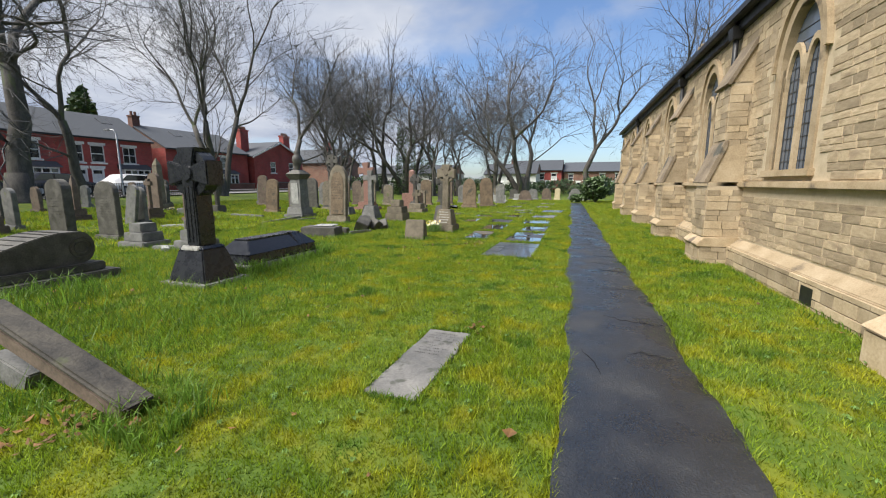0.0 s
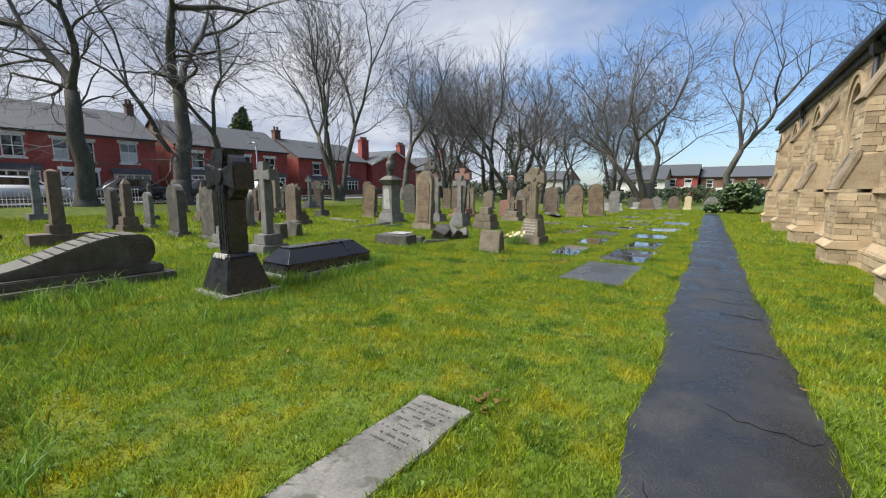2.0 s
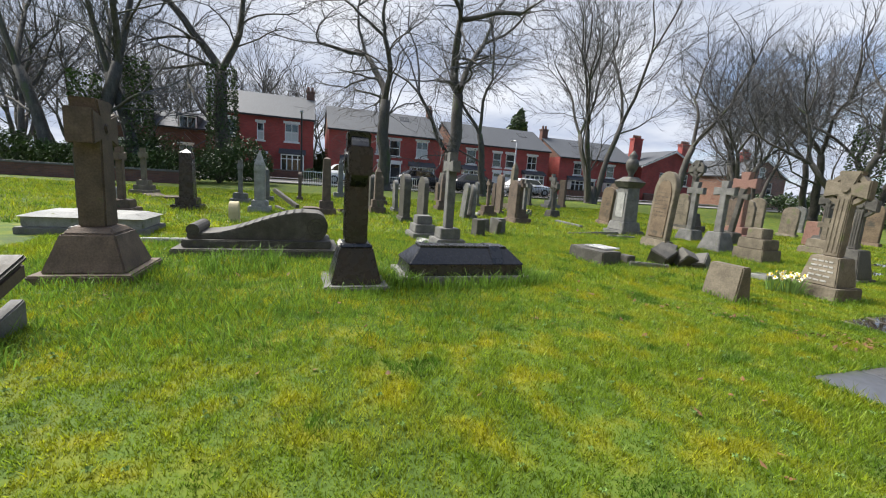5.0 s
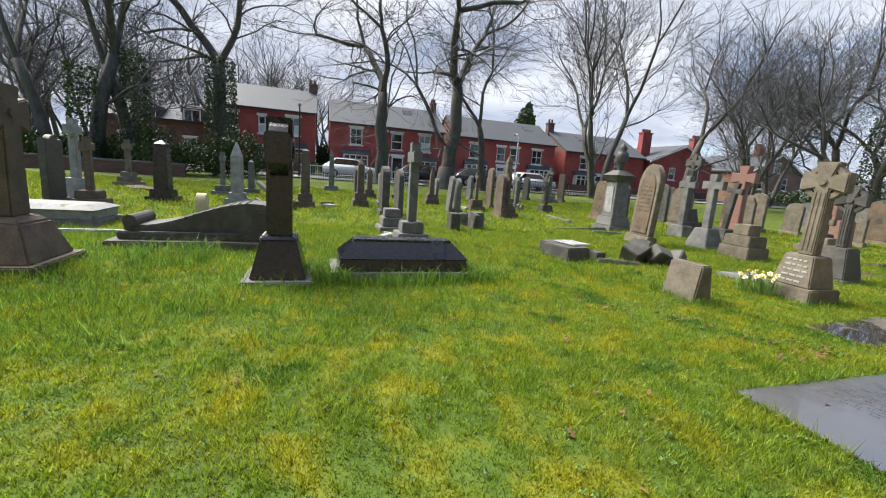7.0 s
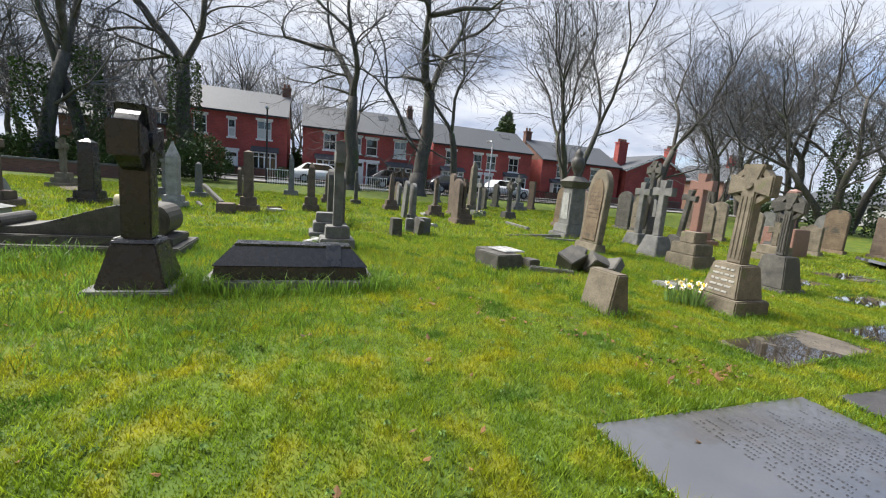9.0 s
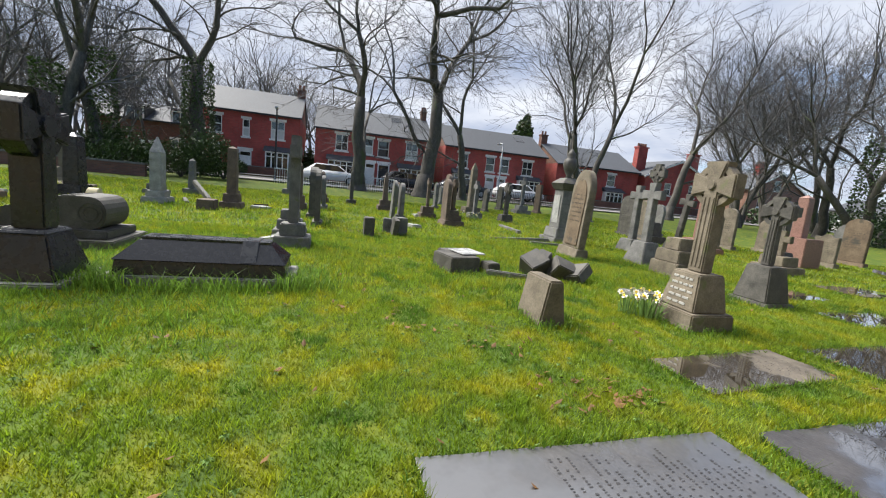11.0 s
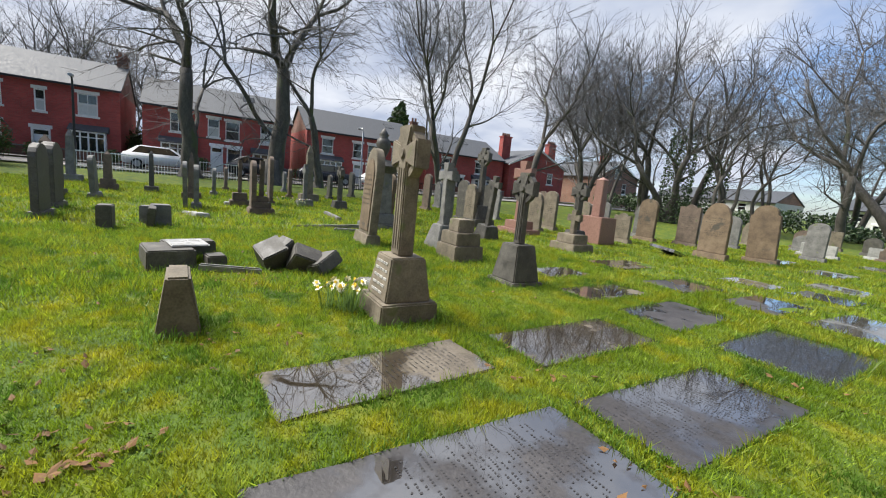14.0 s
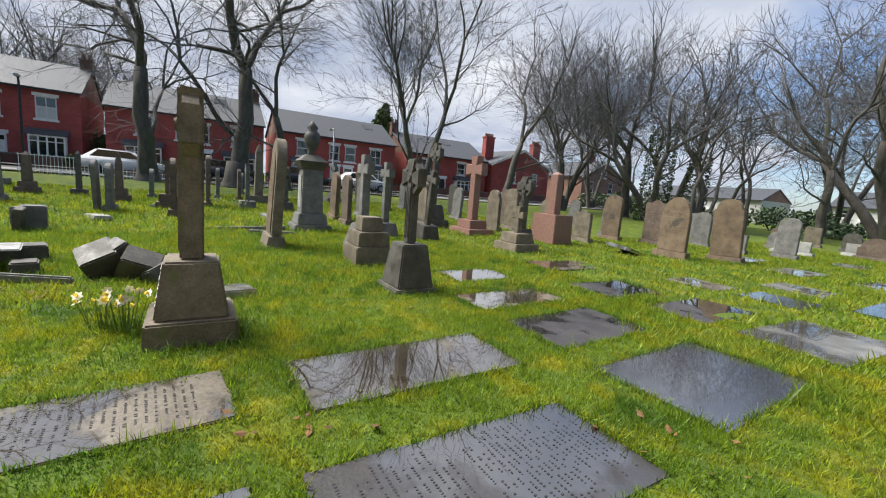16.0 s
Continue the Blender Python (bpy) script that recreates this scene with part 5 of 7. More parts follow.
def leaf_cloud(s, cx, cy, cz, rx, ry, rz, n, size, r, shell=0.5):
    for _ in range(n):
        while True:
            p = Vector((r.uniform(-1, 1), r.uniform(-1, 1), r.uniform(-1, 1)))
            if shell < p.length < 1 + 0.25 * noise.noise(p * 2.3 + Vector((cx, cy, cz))):
                break
        c = Vector((cx + p.x * rx, cy + p.y * ry, cz + p.z * rz))
        a = Vector((r.gauss(0, 1), r.gauss(0, 1), r.gauss(0, 1))).normalized()
        b = a.orthogonal().normalized(); k = size * r.uniform(0.6, 1.4)
        m = len(s.v)
        s.v += [tuple(c + a * k), tuple(c + b * k * 0.55), tuple(c - a * k), tuple(c - b * k * 0.55)]
        s.f.append((m, m + 1, m + 2, m + 3))


tree("old", -27.4, 8.6, 1.08, 20, "old bare tree with a crooked pollarded trunk")
tree("old", -26.3, 12.7, 1.25, 150, "old bare tree with thick twisting limbs")
tree("tall", -26.8, 15.6, 0.9, 60)
tree("multi", -25.8, 24.2, 1.15, 30, "bare tree with several upright stems")
tree("tall", -25.2, 31.6, 1.05, 200)
tree("multi", -26.0, 38.9, 1.05, 120, "bare tree with several upright stems")
tree("multi", -23.4, 36.2, 0.9, 250, "bare tree with several upright stems")
tree("tall", -20.0, 39.5, 1.0, 40)
tree("broad", -17.0, 38.2, 1.05, 75, "bare tree grown over with ivy")
tree("lean", -14.5, 39.4, 1.05, 190, "slender bare tree with a curving trunk")
tree("small", -13.4, 36.6, 1.15, 0, "dense thicket of bare saplings")
tree("small", -11.6, 38.6, 1.1, 80, "dense thicket of bare saplings")
tree("tall", -18.4, 43.0, 0.95, 130)
tree("tall", -8.1, 39.0, 0.8, 40, "slender wavy bare tree")
tree("broad", -5.7, 41.0, 1.2, 10, "large bare tree with a spreading rounded crown")
tree("lean", 0.2, 31.5, 0.95, 0, "bare tree with a leaning forked trunk")
tree("tall", 5.6, 41.0, 1.2, 100)
tree("old", -30.4, -1.8, 1.25, 80, "old bare tree clad in dark ivy")
tree("tall", -26.0, -4.6, 1.1, 20)
tree("tall", -25.4, -6.6, 1.2, 200)
tree("tall", -27.5, -9.0, 1.1, 20)
tree("tall", -24.0, 45.0, 0.95, 33)
tree("multi", -29.0, 46.5, 0.95, 15, "bare tree with several upright stems")
tree("broad", -11.0, 52.0, 1.0, 120, "bare tree with a spreading rounded crown")
wood_rng = random.Random(4)
for i in range(14):
    tree(wood_rng.choice(("far", "far_multi", "small")), -30 - wood_rng.uniform(0, 10), -30 + i * 1.75 + wood_rng.uniform(-1, 1), wood_rng.uniform(0.7, 0.9), wood_rng.uniform(0, 360), "tall bare woodland tree beyond the boundary wall")
for i in range(16):
    tree(wood_rng.choice(("far", "far_multi")), -52 - wood_rng.uniform(0, 14), -32 + i * 2.3 + wood_rng.uniform(-1, 1), wood_rng.uniform(0.95, 1.2), wood_rng.uniform(0, 360), "tall bare woodland tree on the far slope")
for i in range(18):
    tree(wood_rng.choice(("far", "far_multi")), -44 - wood_rng.uniform(0, 16), -28 + i * 2.0 + wood_rng.uniform(-1, 1), wood_rng.uniform(0.75, 0.95), wood_rng.uniform(0, 360), "tall bare woodland tree behind the houses")


# ---- rows of memorials ----
RND, GOT, SHO, FLT, WAV = "round", "gothic", "shoulder", "flat", "wave"
# pedestal with a draped urn
def urn_pedestal(x, y):
    ob = thing("urn_memorial", x, y, ground_z(x, y) - 0.02, "tall grey stone pedestal topped by a draped urn", "memorial")
    for z0, z1, w, w2 in ((0, 0.16, 0.86, 0.84), (0.16, 0.42, 0.7, 0.62)):
        part("step", Shape().block(0, 0, z0, z1, w, w, w2, w2), M_GREY, ob, bevel=0.02)
    part("die", Shape().block(0, 0, 0.42, 1.45, 0.5, 0.5, 0.44, 0.44), M_GREY, ob, bevel=0.012)
    part("panel", Shape().block(0, -0.235, 0.55, 1.3, 0.32, 0.04, 0.29, 0.04), M_LIGHT, ob, "paler inscribed panel", bevel=0.006)
    part("cornice", Shape().block(0, 0, 1.45, 1.62, 0.5, 0.5, 0.66, 0.66).block(0, 0, 1.621, 1.78, 0.66, 0.66, 0.3, 0.3), M_DARK, ob, bevel=0.015)
    part("urn", Shape().lathe([(0.1, 1.78), (0.07, 1.84), (0.15, 2.0), (0.19, 2.15), (0.16, 2.28), (0.1, 2.34), (0.13, 2.4), (0.06, 2.5), (0.02, 2.56)], 0, 0, 14), M_DARK, ob, "draped stone urn", smooth=True)


urn_pedestal(-9.95, 13.1)
obelisk(-12.3, 0.75, 1.6, M_BLACK, "black polished granite tapering headstone on steps", w=0.42, steps=((0, 0.16, 0.75, 0.7), (0.16, 0.34, 0.58, 0.5)), tip=0.1, tapered=0.85)
headstone(-10.0, 2.2, 0.5, 0.32, GOT, M_CREAM, "small cream stone marker beside a scroll tomb", th=0.2, base=0.06)
headstone(-10.7, -0.8, 1.5, 0.62, WAV, M_DARK, "dark headstone with a shaped top", th=0.14)
plain_cross(-10.8, -0.2, 1.5, M_BROWN, "brown stone cross on two steps", arm=0.22, aw=0.14, steps=((0, 0.16, 0.66, 0.6), (0.16, 0.34, 0.46, 0.42)))
plain_cross(-11.6, -0.8, 1.9, M_LIGHT, "pale grey stone cross on a white tapering base", arm=0.26, aw=0.17, steps=((0, 0.12, 0.8, 0.8), (0.12, 0.55, 0.62, 0.6, 0.42, 0.4)))
plain_cross(-16.0, -1.4, 1.55, M_SAND, "small buff cross on three steps", arm=0.25, aw=0.15, steps=((0, 0.18, 0.8, 0.7), (0.18, 0.34, 0.56, 0.5), (0.34, 0.5, 0.4, 0.36)))


def table_tomb(x, y, w, l, h, label, mat=M_WHITE):
    ob = thing("table_tomb", x, y, ground_z(x, y) - 0.02, label, "tomb")
    part("plinth", Shape().block(0, 0, 0, h * 0.35, w + 0.14, l + 0.14), M_GREY, ob, bevel=0.015)
    part("body", Shape().block(0, 0, h * 0.35, h * 0.8, w, l), mat, ob, bevel=0.012)
    part("top", Shape().block(0, 0, h * 0.8, h, w + 0.1, l + 0.1, w - 0.3, l - 0.3), mat, ob, "wet sloping top", bevel=0.01)


table_tomb(-8.2, 0.35, 0.9, 1.6, 0.36, "pale marble grave with a low sloping top", M_LIGHT)
obelisk(-12.4, 2.5, 1.7, M_LIGHT, "pale grey gothic pinnacle on two steps", w=0.34, steps=((0, 0.16, 0.62, 0.6), (0.16, 0.32, 0.46, 0.44)), tip=0.4, tapered=1.0)
plain_cross(-14.6, 1.7, 1.4, M_GREY, "weathered grey cross on a stepped base", arm=0.22, aw=0.14, steps=((0, 0.16, 0.6, 0.6), (0.16, 0.34, 0.42, 0.42)))
obelisk(-15.6, 2.4, 1.2, M_GREY, "grey stone pillar on a base", w=0.26, steps=((0, 0.2, 0.5, 0.5),), tip=0.08)
headstone(-16.7, 3.5, 1.1, 0.42, RND, M_BROWN, "brown rounded headstone by the road")
obelisk(-12.3, 4.3, 1.68, M_BROWN, "tall brown stone pillar on a block base", w=0.3, steps=((0, 0.2, 0.6, 0.55), (0.2, 0.42, 0.42, 0.4)), tip=0.06, tapered=0.9)
obelisk(-11.7, 3.85, 0.3, M_BROWN, "low brown stone block in the grass", w=0.5, steps=(), tip=0.03, tapered=0.96, name="grave_block")
obelisk(-13.2, 5.95, 1.5, M_BROWN, "reddish brown pointed pillar on a stepped base", w=0.28, steps=((0, 0.22, 0.56, 0.5), (0.22, 0.45, 0.4, 0.38)), tip=0.16, tapered=0.85)
headstone(-14.3, 5.9, 1.25, 0.5, RND, M_DARK, "dark narrow rounded headstone in grass")
headstone(-13.9, 6.7, 1.12, 0.45, RND, M_GREY, "grey round-topped headstone in the grass", lean=(2, 4))
headstone(-11.4, 6.45, 1.38, 0.62, RND, M_DARK, "dark weathered round-topped headstone with a bulging head", th=0.2, rows=8)
headstone(-10.0, 6.6, 1.36, 0.66, RND, M_DARK, "dark weathered round-topped headstone above white flowers", rows=8)
headstone(-12.5, 9.0, 1.15, 0.5, RND, M_GREY, "grey round-topped headstone with a roundel", rows=6)
headstone(-12.0, 10.3, 1.42, 0.6, RND, M_BROWN, "brown round-topped headstone in the grass", rows=6)


def stepped_block(x, y, label, mat, levels, rz=0, lean=(0, 0)):
    ob = thing("stepped_pedestal", x, y, ground_z(x, y) - 0.02, label, "pedestal", "", rz, *lean)
    for z0, z1, w, d in levels:
        part("tier", Shape().block(0, 0, z0, z1, w, d, w * 0.96, d * 0.96), mat, ob, bevel=0.015)


stepped_block(-8.3, 6.15, "broken stepped stone pedestal without its cross", M_GREY, ((0, 0.14, 0.75, 0.6), (0.14, 0.32, 0.55, 0.45), (0.32, 0.5, 0.36, 0.34)))
stepped_block(-5.9, 13.05, "two-tier sandstone pedestal with its cross missing", M_SAND, ((0, 0.3, 0.66, 0.6), (0.3, 0.52, 0.56, 0.5), (0.52, 0.74, 0.34, 0.34)))
stepped_block(-9.3, 8.45, "low grey stone block in the grass", M_GREY, ((0, 0.42, 0.34, 0.3),), 10)
stepped_block(-9.55, 8.2, "low grey stone block in the grass", M_GREY, ((0, 0.36, 0.22, 0.2),), -6)
stepped_block(-8.8, 7.7, "small dark block-shaped grave vase", M_DARK, ((0, 0.42, 0.36, 0.22),), 0)
headstone(-9.15, 8.3, 0.42, 0.4, FLT, M_DARK, "broken dark headstone stump", th=0.12, base=0, lean=(-6, 8))
headstone(-12.6, 8.75, 1.25, 0.42, RND, M_GREY, "thin grey headstone leaning sideways", th=0.1, base=0, lean=(0, 14))
obelisk(-15.2, 8.85, 1.45, M_BROWN, "brown stone pinnacle on a stepped base", w=0.24, steps=((0, 0.2, 0.6, 0.55), (0.2, 0.4, 0.4, 0.4)), tip=0.3)
obelisk(-16.6, 7.7, 1.35, M_DARK, "thin dark stone pillar", w=0.18, steps=((0, 0.2, 0.4, 0.4),), tip=0.1)
obelisk(-19.0, 5.2, 1.8, M_GREY, "grey pillar with a rounded top near the road", w=0.3, steps=((0, 0.25, 0.6, 0.6),), tip=0.25)
obelisk(-16.4, 6.6, 1.2, M_BROWN, "brown stone pillar on steps", w=0.26, steps=((0, 0.2, 0.55, 0.5), (0.2, 0.36, 0.4, 0.36)), tip=0.1)
plain_cross(-13.6, 10.1, 1.38, M_BROWN, "brown cross on tall steps", arm=0.16, aw=0.11, steps=((0, 0.2, 0.56, 0.56), (0.2, 0.42, 0.4, 0.4)))
headstone(-14.7, 11.1, 1.6, 0.5, RND, M_BROWN, "tall narrow brown headstone in the grass")
plain_cross(-11.9, 10.5, 1.42, M_BROWN, "brown stone cross on three square steps", arm=0.18, aw=0.12, steps=((0, 0.18, 0.66, 0.62), (0.18, 0.34, 0.5, 0.46), (0.34, 0.48, 0.36, 0.34)))
plain_cross(-14.6, 12.2, 1.45, M_GREY, "grey cross with square arms", arm=0.24, aw=0.14, steps=((0, 0.25, 0.5, 0.5),))
headstone(-18.0, 11.5, 1.18, 0.4, RND, M_GREY, "grey headstone near the road")
headstone(-17.5, 12.2, 1.2, 0.34, RND, M_BROWN, "brown headstone near the road")
obelisk(-16.8, 12.8, 2.2, M_SAND, "tall buff obelisk on a base", w=0.36, steps=((0, 0.3, 0.7, 0.7),), tip=0.3)
headstone(-20.4, 15.7, 1.3, 0.6, RND, M_DARK, "dark round-topped headstone near the road")
plain_cross(-19.0, 16.3, 1.85, M_GREY, "tall grey cross on a stepped base", arm=0.28, aw=0.16, steps=((0, 0.22, 0.8, 0.8), (0.22, 0.45, 0.55, 0.5)))
headstone(-20.5, 18.0, 1.6, 0.6, FLT, M_BROWN, "square-topped brown headstone in the grass")
headstone(-12.4, 14.4, 1.45, 0.6, RND, M_SANDORANGE, "leaning ochre round-topped headstone", lean=(0, 5), rows=6)
headstone(-13.4, 15.6, 1.35, 0.55, RND, M_GREY, "grey headstone behind an ochre one")
headstone(-11.2, 14.4, 1.4, 0.58, RND, M_BROWN, "brown round-topped headstone in the grass", rows=6)
headstone(-12.7, 17.5, 1.52, 0.7, RND, M_DARK, "broad dark round-topped headstone", rows=7)
headstone(-11.3, 16.9, 1.4, 0.6, SHO, M_SAND, "buff shouldered headstone in the grass", rows=7)
plain_cross(-8.3, 15.4, 1.65, M_DARK, "dark stone cross leaning on its base", arm=0.22, aw=0.13, steps=((0, 0.4, 0.55, 0.5, 0.4, 0.36),), lean=(0, 7))
celtic_cross(-11.2, 17.2, 2.6, M_DARK, "tall dark wheel cross on a dark pedestal", ((0, 0.25, 0.8, 0.8, 0.78, 0.78), (0.25, 0.7, 0.6, 0.6, 0.45, 0.45)), arm=0.32, aw=0.18)
plain_cross(-9.7, 17.7, 2.25, M_PINK, "pink granite cross on a pink stepped base", arm=0.4, aw=0.24, steps=((0, 0.18, 1.1, 0.9), (0.18, 0.42, 0.7, 0.6)), flare=0.05)
headstone(-10.5, 19.1, 1.36, 0.62, SHO, M_SAND, "pale buff shouldered headstone", rows=7)
headstone(-10.9, 20.2, 1.45, 0.62, RND, M_SAND, "buff round-topped headstone in the grass", rows=7)
celtic_cross(-7.0, 17.2, 1.68, M_DARK, "dark stone cross on a battered dark base", ((0, 0.1, 0.6, 0.56, 0.6, 0.56), (0.1, 0.5, 0.5, 0.48, 0.34, 0.32)), arm=0.24, aw=0.14)
obelisk(-8.0, 19.2, 1.95, M_PINK, "reddish granite column on a broad base", w=0.3, steps=((0, 0.8, 0.9, 0.7),), tip=0.08, tapered=0.9)
headstone(-8.2, 20.7, 0.98, 0.6, WAV, M_SAND, "low buff headstone with a shaped top", rows=6)
headstone(-8.6, 22.6, 1.5, 0.66, RND, M_SANDORANGE, "ochre round-topped headstone in the grass", rows=7)
headstone(-7.6, 23.4, 1.45, 0.7, WAV, M_BROWN, "broad brown headstone with a shaped top", rows=7)
headstone(-5.5, 20.8, 1.52, 0.7, GOT, M_SANDORANGE, "large ochre sandstone headstone on a plinth", rows=9, base=0.2)
headstone(-7.3, 25.7, 1.2, 0.6, RND, M_GREY, "grey round-topped headstone in the grass")
ob_f = ledger(-6.5, -5.8, 19.6, 20.4, M_SLABGREY, "pale fallen slab propped against a headstone", 0, tilt=(-14, 6), z=0.12)
for x, y, h, w, st, m in ((-5.9, 25.1, 0.62, 0.5, FLT, M_GREY), (-7.0, 31.5, 0.86, 0.8, RND, M_BROWN), (-5.4, 27.8, 0.5, 1.0, FLT, M_LIGHT), (-6.8, 34.2, 0.9, 0.6, FLT, M_SAND), (-5.4, 33.8, 0.82, 0.6, RND, M_DARK),
                          (-4.0, 30.5, 0.78, 0.9, SHO, M_BROWN), (-4.9, 22.2, 1.6, 0.7, SHO, M_SANDORANGE), (-4.9, 25.8, 1.25, 0.55, RND, M_GREY), (-4.4, 31.1, 0.5, 1.0, FLT, M_LIGHT), (-3.6, 31.9, 0.86, 0.7, RND, M_GREY),
                          (-2.7, 32.9, 0.9, 0.7, SHO, M_BROWN), (-1.9, 32.6, 0.92, 0.4, RND, M_CREAM), (-0.7, 35.0, 0.85, 0.9, SHO, M_GREY), (-10.5, 21.5, 1.2, 0.6, RND, M_SAND), (-9.6, 23.8, 1.3, 0.6, GOT, M_GREY),
                          (-12.2, 21.0, 1.4, 0.6, RND, M_BROWN), (-9.0, 26.5, 1.2, 0.6, RND, M_DARK), (-7.8, 28.5, 1.0, 0.6, SHO, M_SAND), (-9.8, 30, 1.1, 0.6, RND, M_GREY), (-13.5, 19.6, 1.3, 0.6, SHO, M_GREY),
                          (-15.8, 17.6, 1.6, 0.6, RND, M_BROWN), (-15.2, 20.5, 1.4, 0.6, RND, M_DARK), (-17.2, 19.0, 1.3, 0.6, GOT, M_GREY), (-14.4, 23.2, 1.3, 0.6, RND, M_BROWN), (-12.3, 25, 1.2, 0.6, RND, M_GREY),
                          (-6.4, 29.6, 0.7, 0.7, RND, M_GREY), (-16.9, 9.5, 1.0, 0.45, RND, M_GREY), (-18.2, 14.0, 1.1, 0.5, RND, M_DARK), (-19.5, 10.0, 1.0, 0.5, SHO, M_BROWN), (-21.2, 12.6, 1.0, 0.5, RND, M_GREY)):
    word = {RND: "round-topped", SHO: "shouldered", FLT: "square-topped", GOT: "pointed"}[st]
    tone = {M_GREY: "grey", M_BROWN: "brown", M_LIGHT: "pale", M_SAND: "buff", M_DARK: "dark", M_SANDORANGE: "ochre", M_CREAM: "cream"}[m]
    headstone(x, y, h, w, st, m, "weathered %s %s headstone in the grass" % (tone, word), lean=(rng.uniform(-3, 3), rng.uniform(-3, 3)))
plain_cross(-6.8, 16.9, 1.0, M_SAND, "small buff cross on a broad stepped base", arm=0.2, aw=0.13, steps=((0, 0.2, 0.8, 0.7), (0.2, 0.42, 0.56, 0.5)))
plain_cross(-8.9, 14.6, 1.75, M_GREY, "grey stone cross with splayed arms", arm=0.27, aw=0.16, steps=((0, 0.35, 0.6, 0.55, 0.44, 0.4),))
celtic_cross(-14.2, 13.3, 1.5, M_DARK, "dark wheel cross among headstones", ((0, 0.3, 0.5, 0.5, 0.4, 0.4),), arm=0.24, aw=0.13)


# broken memorials lying in the grass
def fallen_block(x, y, w, d, h, mat, label, rz=0, lean=(0, 0), z=0.0):
    ob = part("fallen_block", Shape().block(0, 0, 0, h, w, d, w * 0.97, d * 0.97), mat, None, label, bevel=0.015, category="fallen stone", group="broken memorial pieces")
    ob.matrix_basis = pose(x, y, ground_z(x, y) + z, lean[0], lean[1], rz)
    return ob


fallen_block(-5.75, 8.75, 0.62, 0.5, 0.26, M_DARK, "dark square block under a pale sheet of painted sheen", 12, z=-0.03)
fallen_block(-6.35, 8.95, 0.3, 0.62, 0.24, M_DARK, "narrow dark stone block lying in grass", 15, z=-0.03)
fallen_block(-5.6, 9.25, 0.26, 0.22, 0.17, M_DARK, "small dark stone block lying in grass", 12, z=-0.03)
# thin added sheet: the bright reflection on the wet block, put in as colour
fallen_block(-5.9, 8.95, 0.5, 0.42, 0.02, M_SHEEN, "pale sheet as the sheen on a wet dark block", 12, z=0.235)
fallen_block(-5.5, 9.95, 0.34, 0.34, 0.34, M_DARK, "mossy dark moulded block tipped over", 20, (28, 24), 0.02)
fallen_block(-5.3, 10.2, 0.26, 0.36, 0.28, M_DARK, "mossy dark moulded block tipped over", -14, (-24, 30), 0.04)
fallen_block(-5.15, 10.5, 0.34, 0.4, 0.18, M_DARK, "dark stone slab leaning in grass", 25, (26, -16), 0.03)
fallen_block(-5.55, 10.12, 0.2, 0.22, 0.42, M_DARK, "dark stone fragment with moss on it", 40, (34, 12), 0.02)
for x, y, w, d, rz, m in ((-7.55, 6.05, 0.5, 0.14, 30, M_LIGHT), (-7.4, 5.9, 0.14, 0.42, 55, M_LIGHT), (-5.2, 9.4, 0.7, 0.05, 70, M_GREY), (-11.0, 9.0, 0.9, 0.3, 20, M_LIGHT), (-12.6, 5.0, 0.7, 0.3, -20, M_LIGHT),
                          (-13.2, 4.9, 0.5, 0.4, 10, M_BROWN), (-14.0, 9.9, 0.9, 0.4, 0, M_LIGHT), (-9.6, 11.7, 1.6, 0.12, 80, M_GREY), (-11.8, 12.4, 1.5, 0.14, 0, M_GREY), (-4.4, 11.0, 0.4, 0.5, 10, M_SLABGREY),
                          (-15.3, -0.9, 0.7, 0.5, 40, M_BROWN), (-14.9, -0.3, 0.5, 0.5, 10, M_BROWN), (-12.9, 3.0, 0.8, 0.1, 20, M_DARK), (-8.9, 12.1, 0.9, 0.08, 85, M_GREY), (-7.0, 1.7, 0.12, 1.6, 0, M_LIGHT), (-7.6, 3.0, 0.9, 0.12, -20, M_GREY)):
    fallen_block(x, y, w, d, 0.09, m, "broken stone fragment lying in the grass", rz, (rng.uniform(-5, 5), rng.uniform(-5, 5)), -0.01)
fallen_block(-14.0, 3.1, 1.6, 0.12, 0.14, M_DARK, "dark fallen shaft resting on a block", 30, (0, 16), 0.2)


# ---- background: road, walls, cars, far houses ----
def strip(name, x0, x1, y0, y1, z, mat, label, cat):
    s = Shape()
    n = 20
    for i in range(n + 1):
        y = y0 + (y1 - y0) * i / n
        for k in range(5):
            x = x0 + (x1 - x0) * k / 4
            s.v.append((x, y, ground_z(x, y) + z))
    s.f = [(j * 5 + k, j * 5 + k + 1, (j + 1) * 5 + k + 1, (j + 1) * 5 + k) for j in range(n) for k in range(4)]
    part(name, s, mat, None, label, kind="structure", category=cat)


strip("road", -34.0, -29.2, -40, 70, 0.02, M_ROAD, "grey tarmac road along the houses", "road")
strip("pavement", -29.2, -27.8, -40, 70, 0.12, M_PAVING, "paved footway beside the road", "pavement")
strip("pavement_2", -36.4, -34.0, -40, 70, 0.12, M_PAVING, "paved footway before the houses", "pavement")


def low_wall(name, x, y0, y1, h, mat, label, th=0.24):
    z = ground_z(x, (y0 + y1) / 2)
    ob = thing(name, x, (y0 + y1) / 2, z, label, "wall")
    l = y1 - y0
    part("brickwork", Shape().block(0, 0, -0.3, h - 0.08, th, l), mat, ob)
    part("coping", Shape().block(0, 0, h - 0.079, h, th + 0.08, l + 0.04), M_GREY, ob, bevel=0.01)


low_wall("boundary_wall", -22.5, -30, -1.5, 0.62, M_OLDBRICK, "low old brick boundary wall")
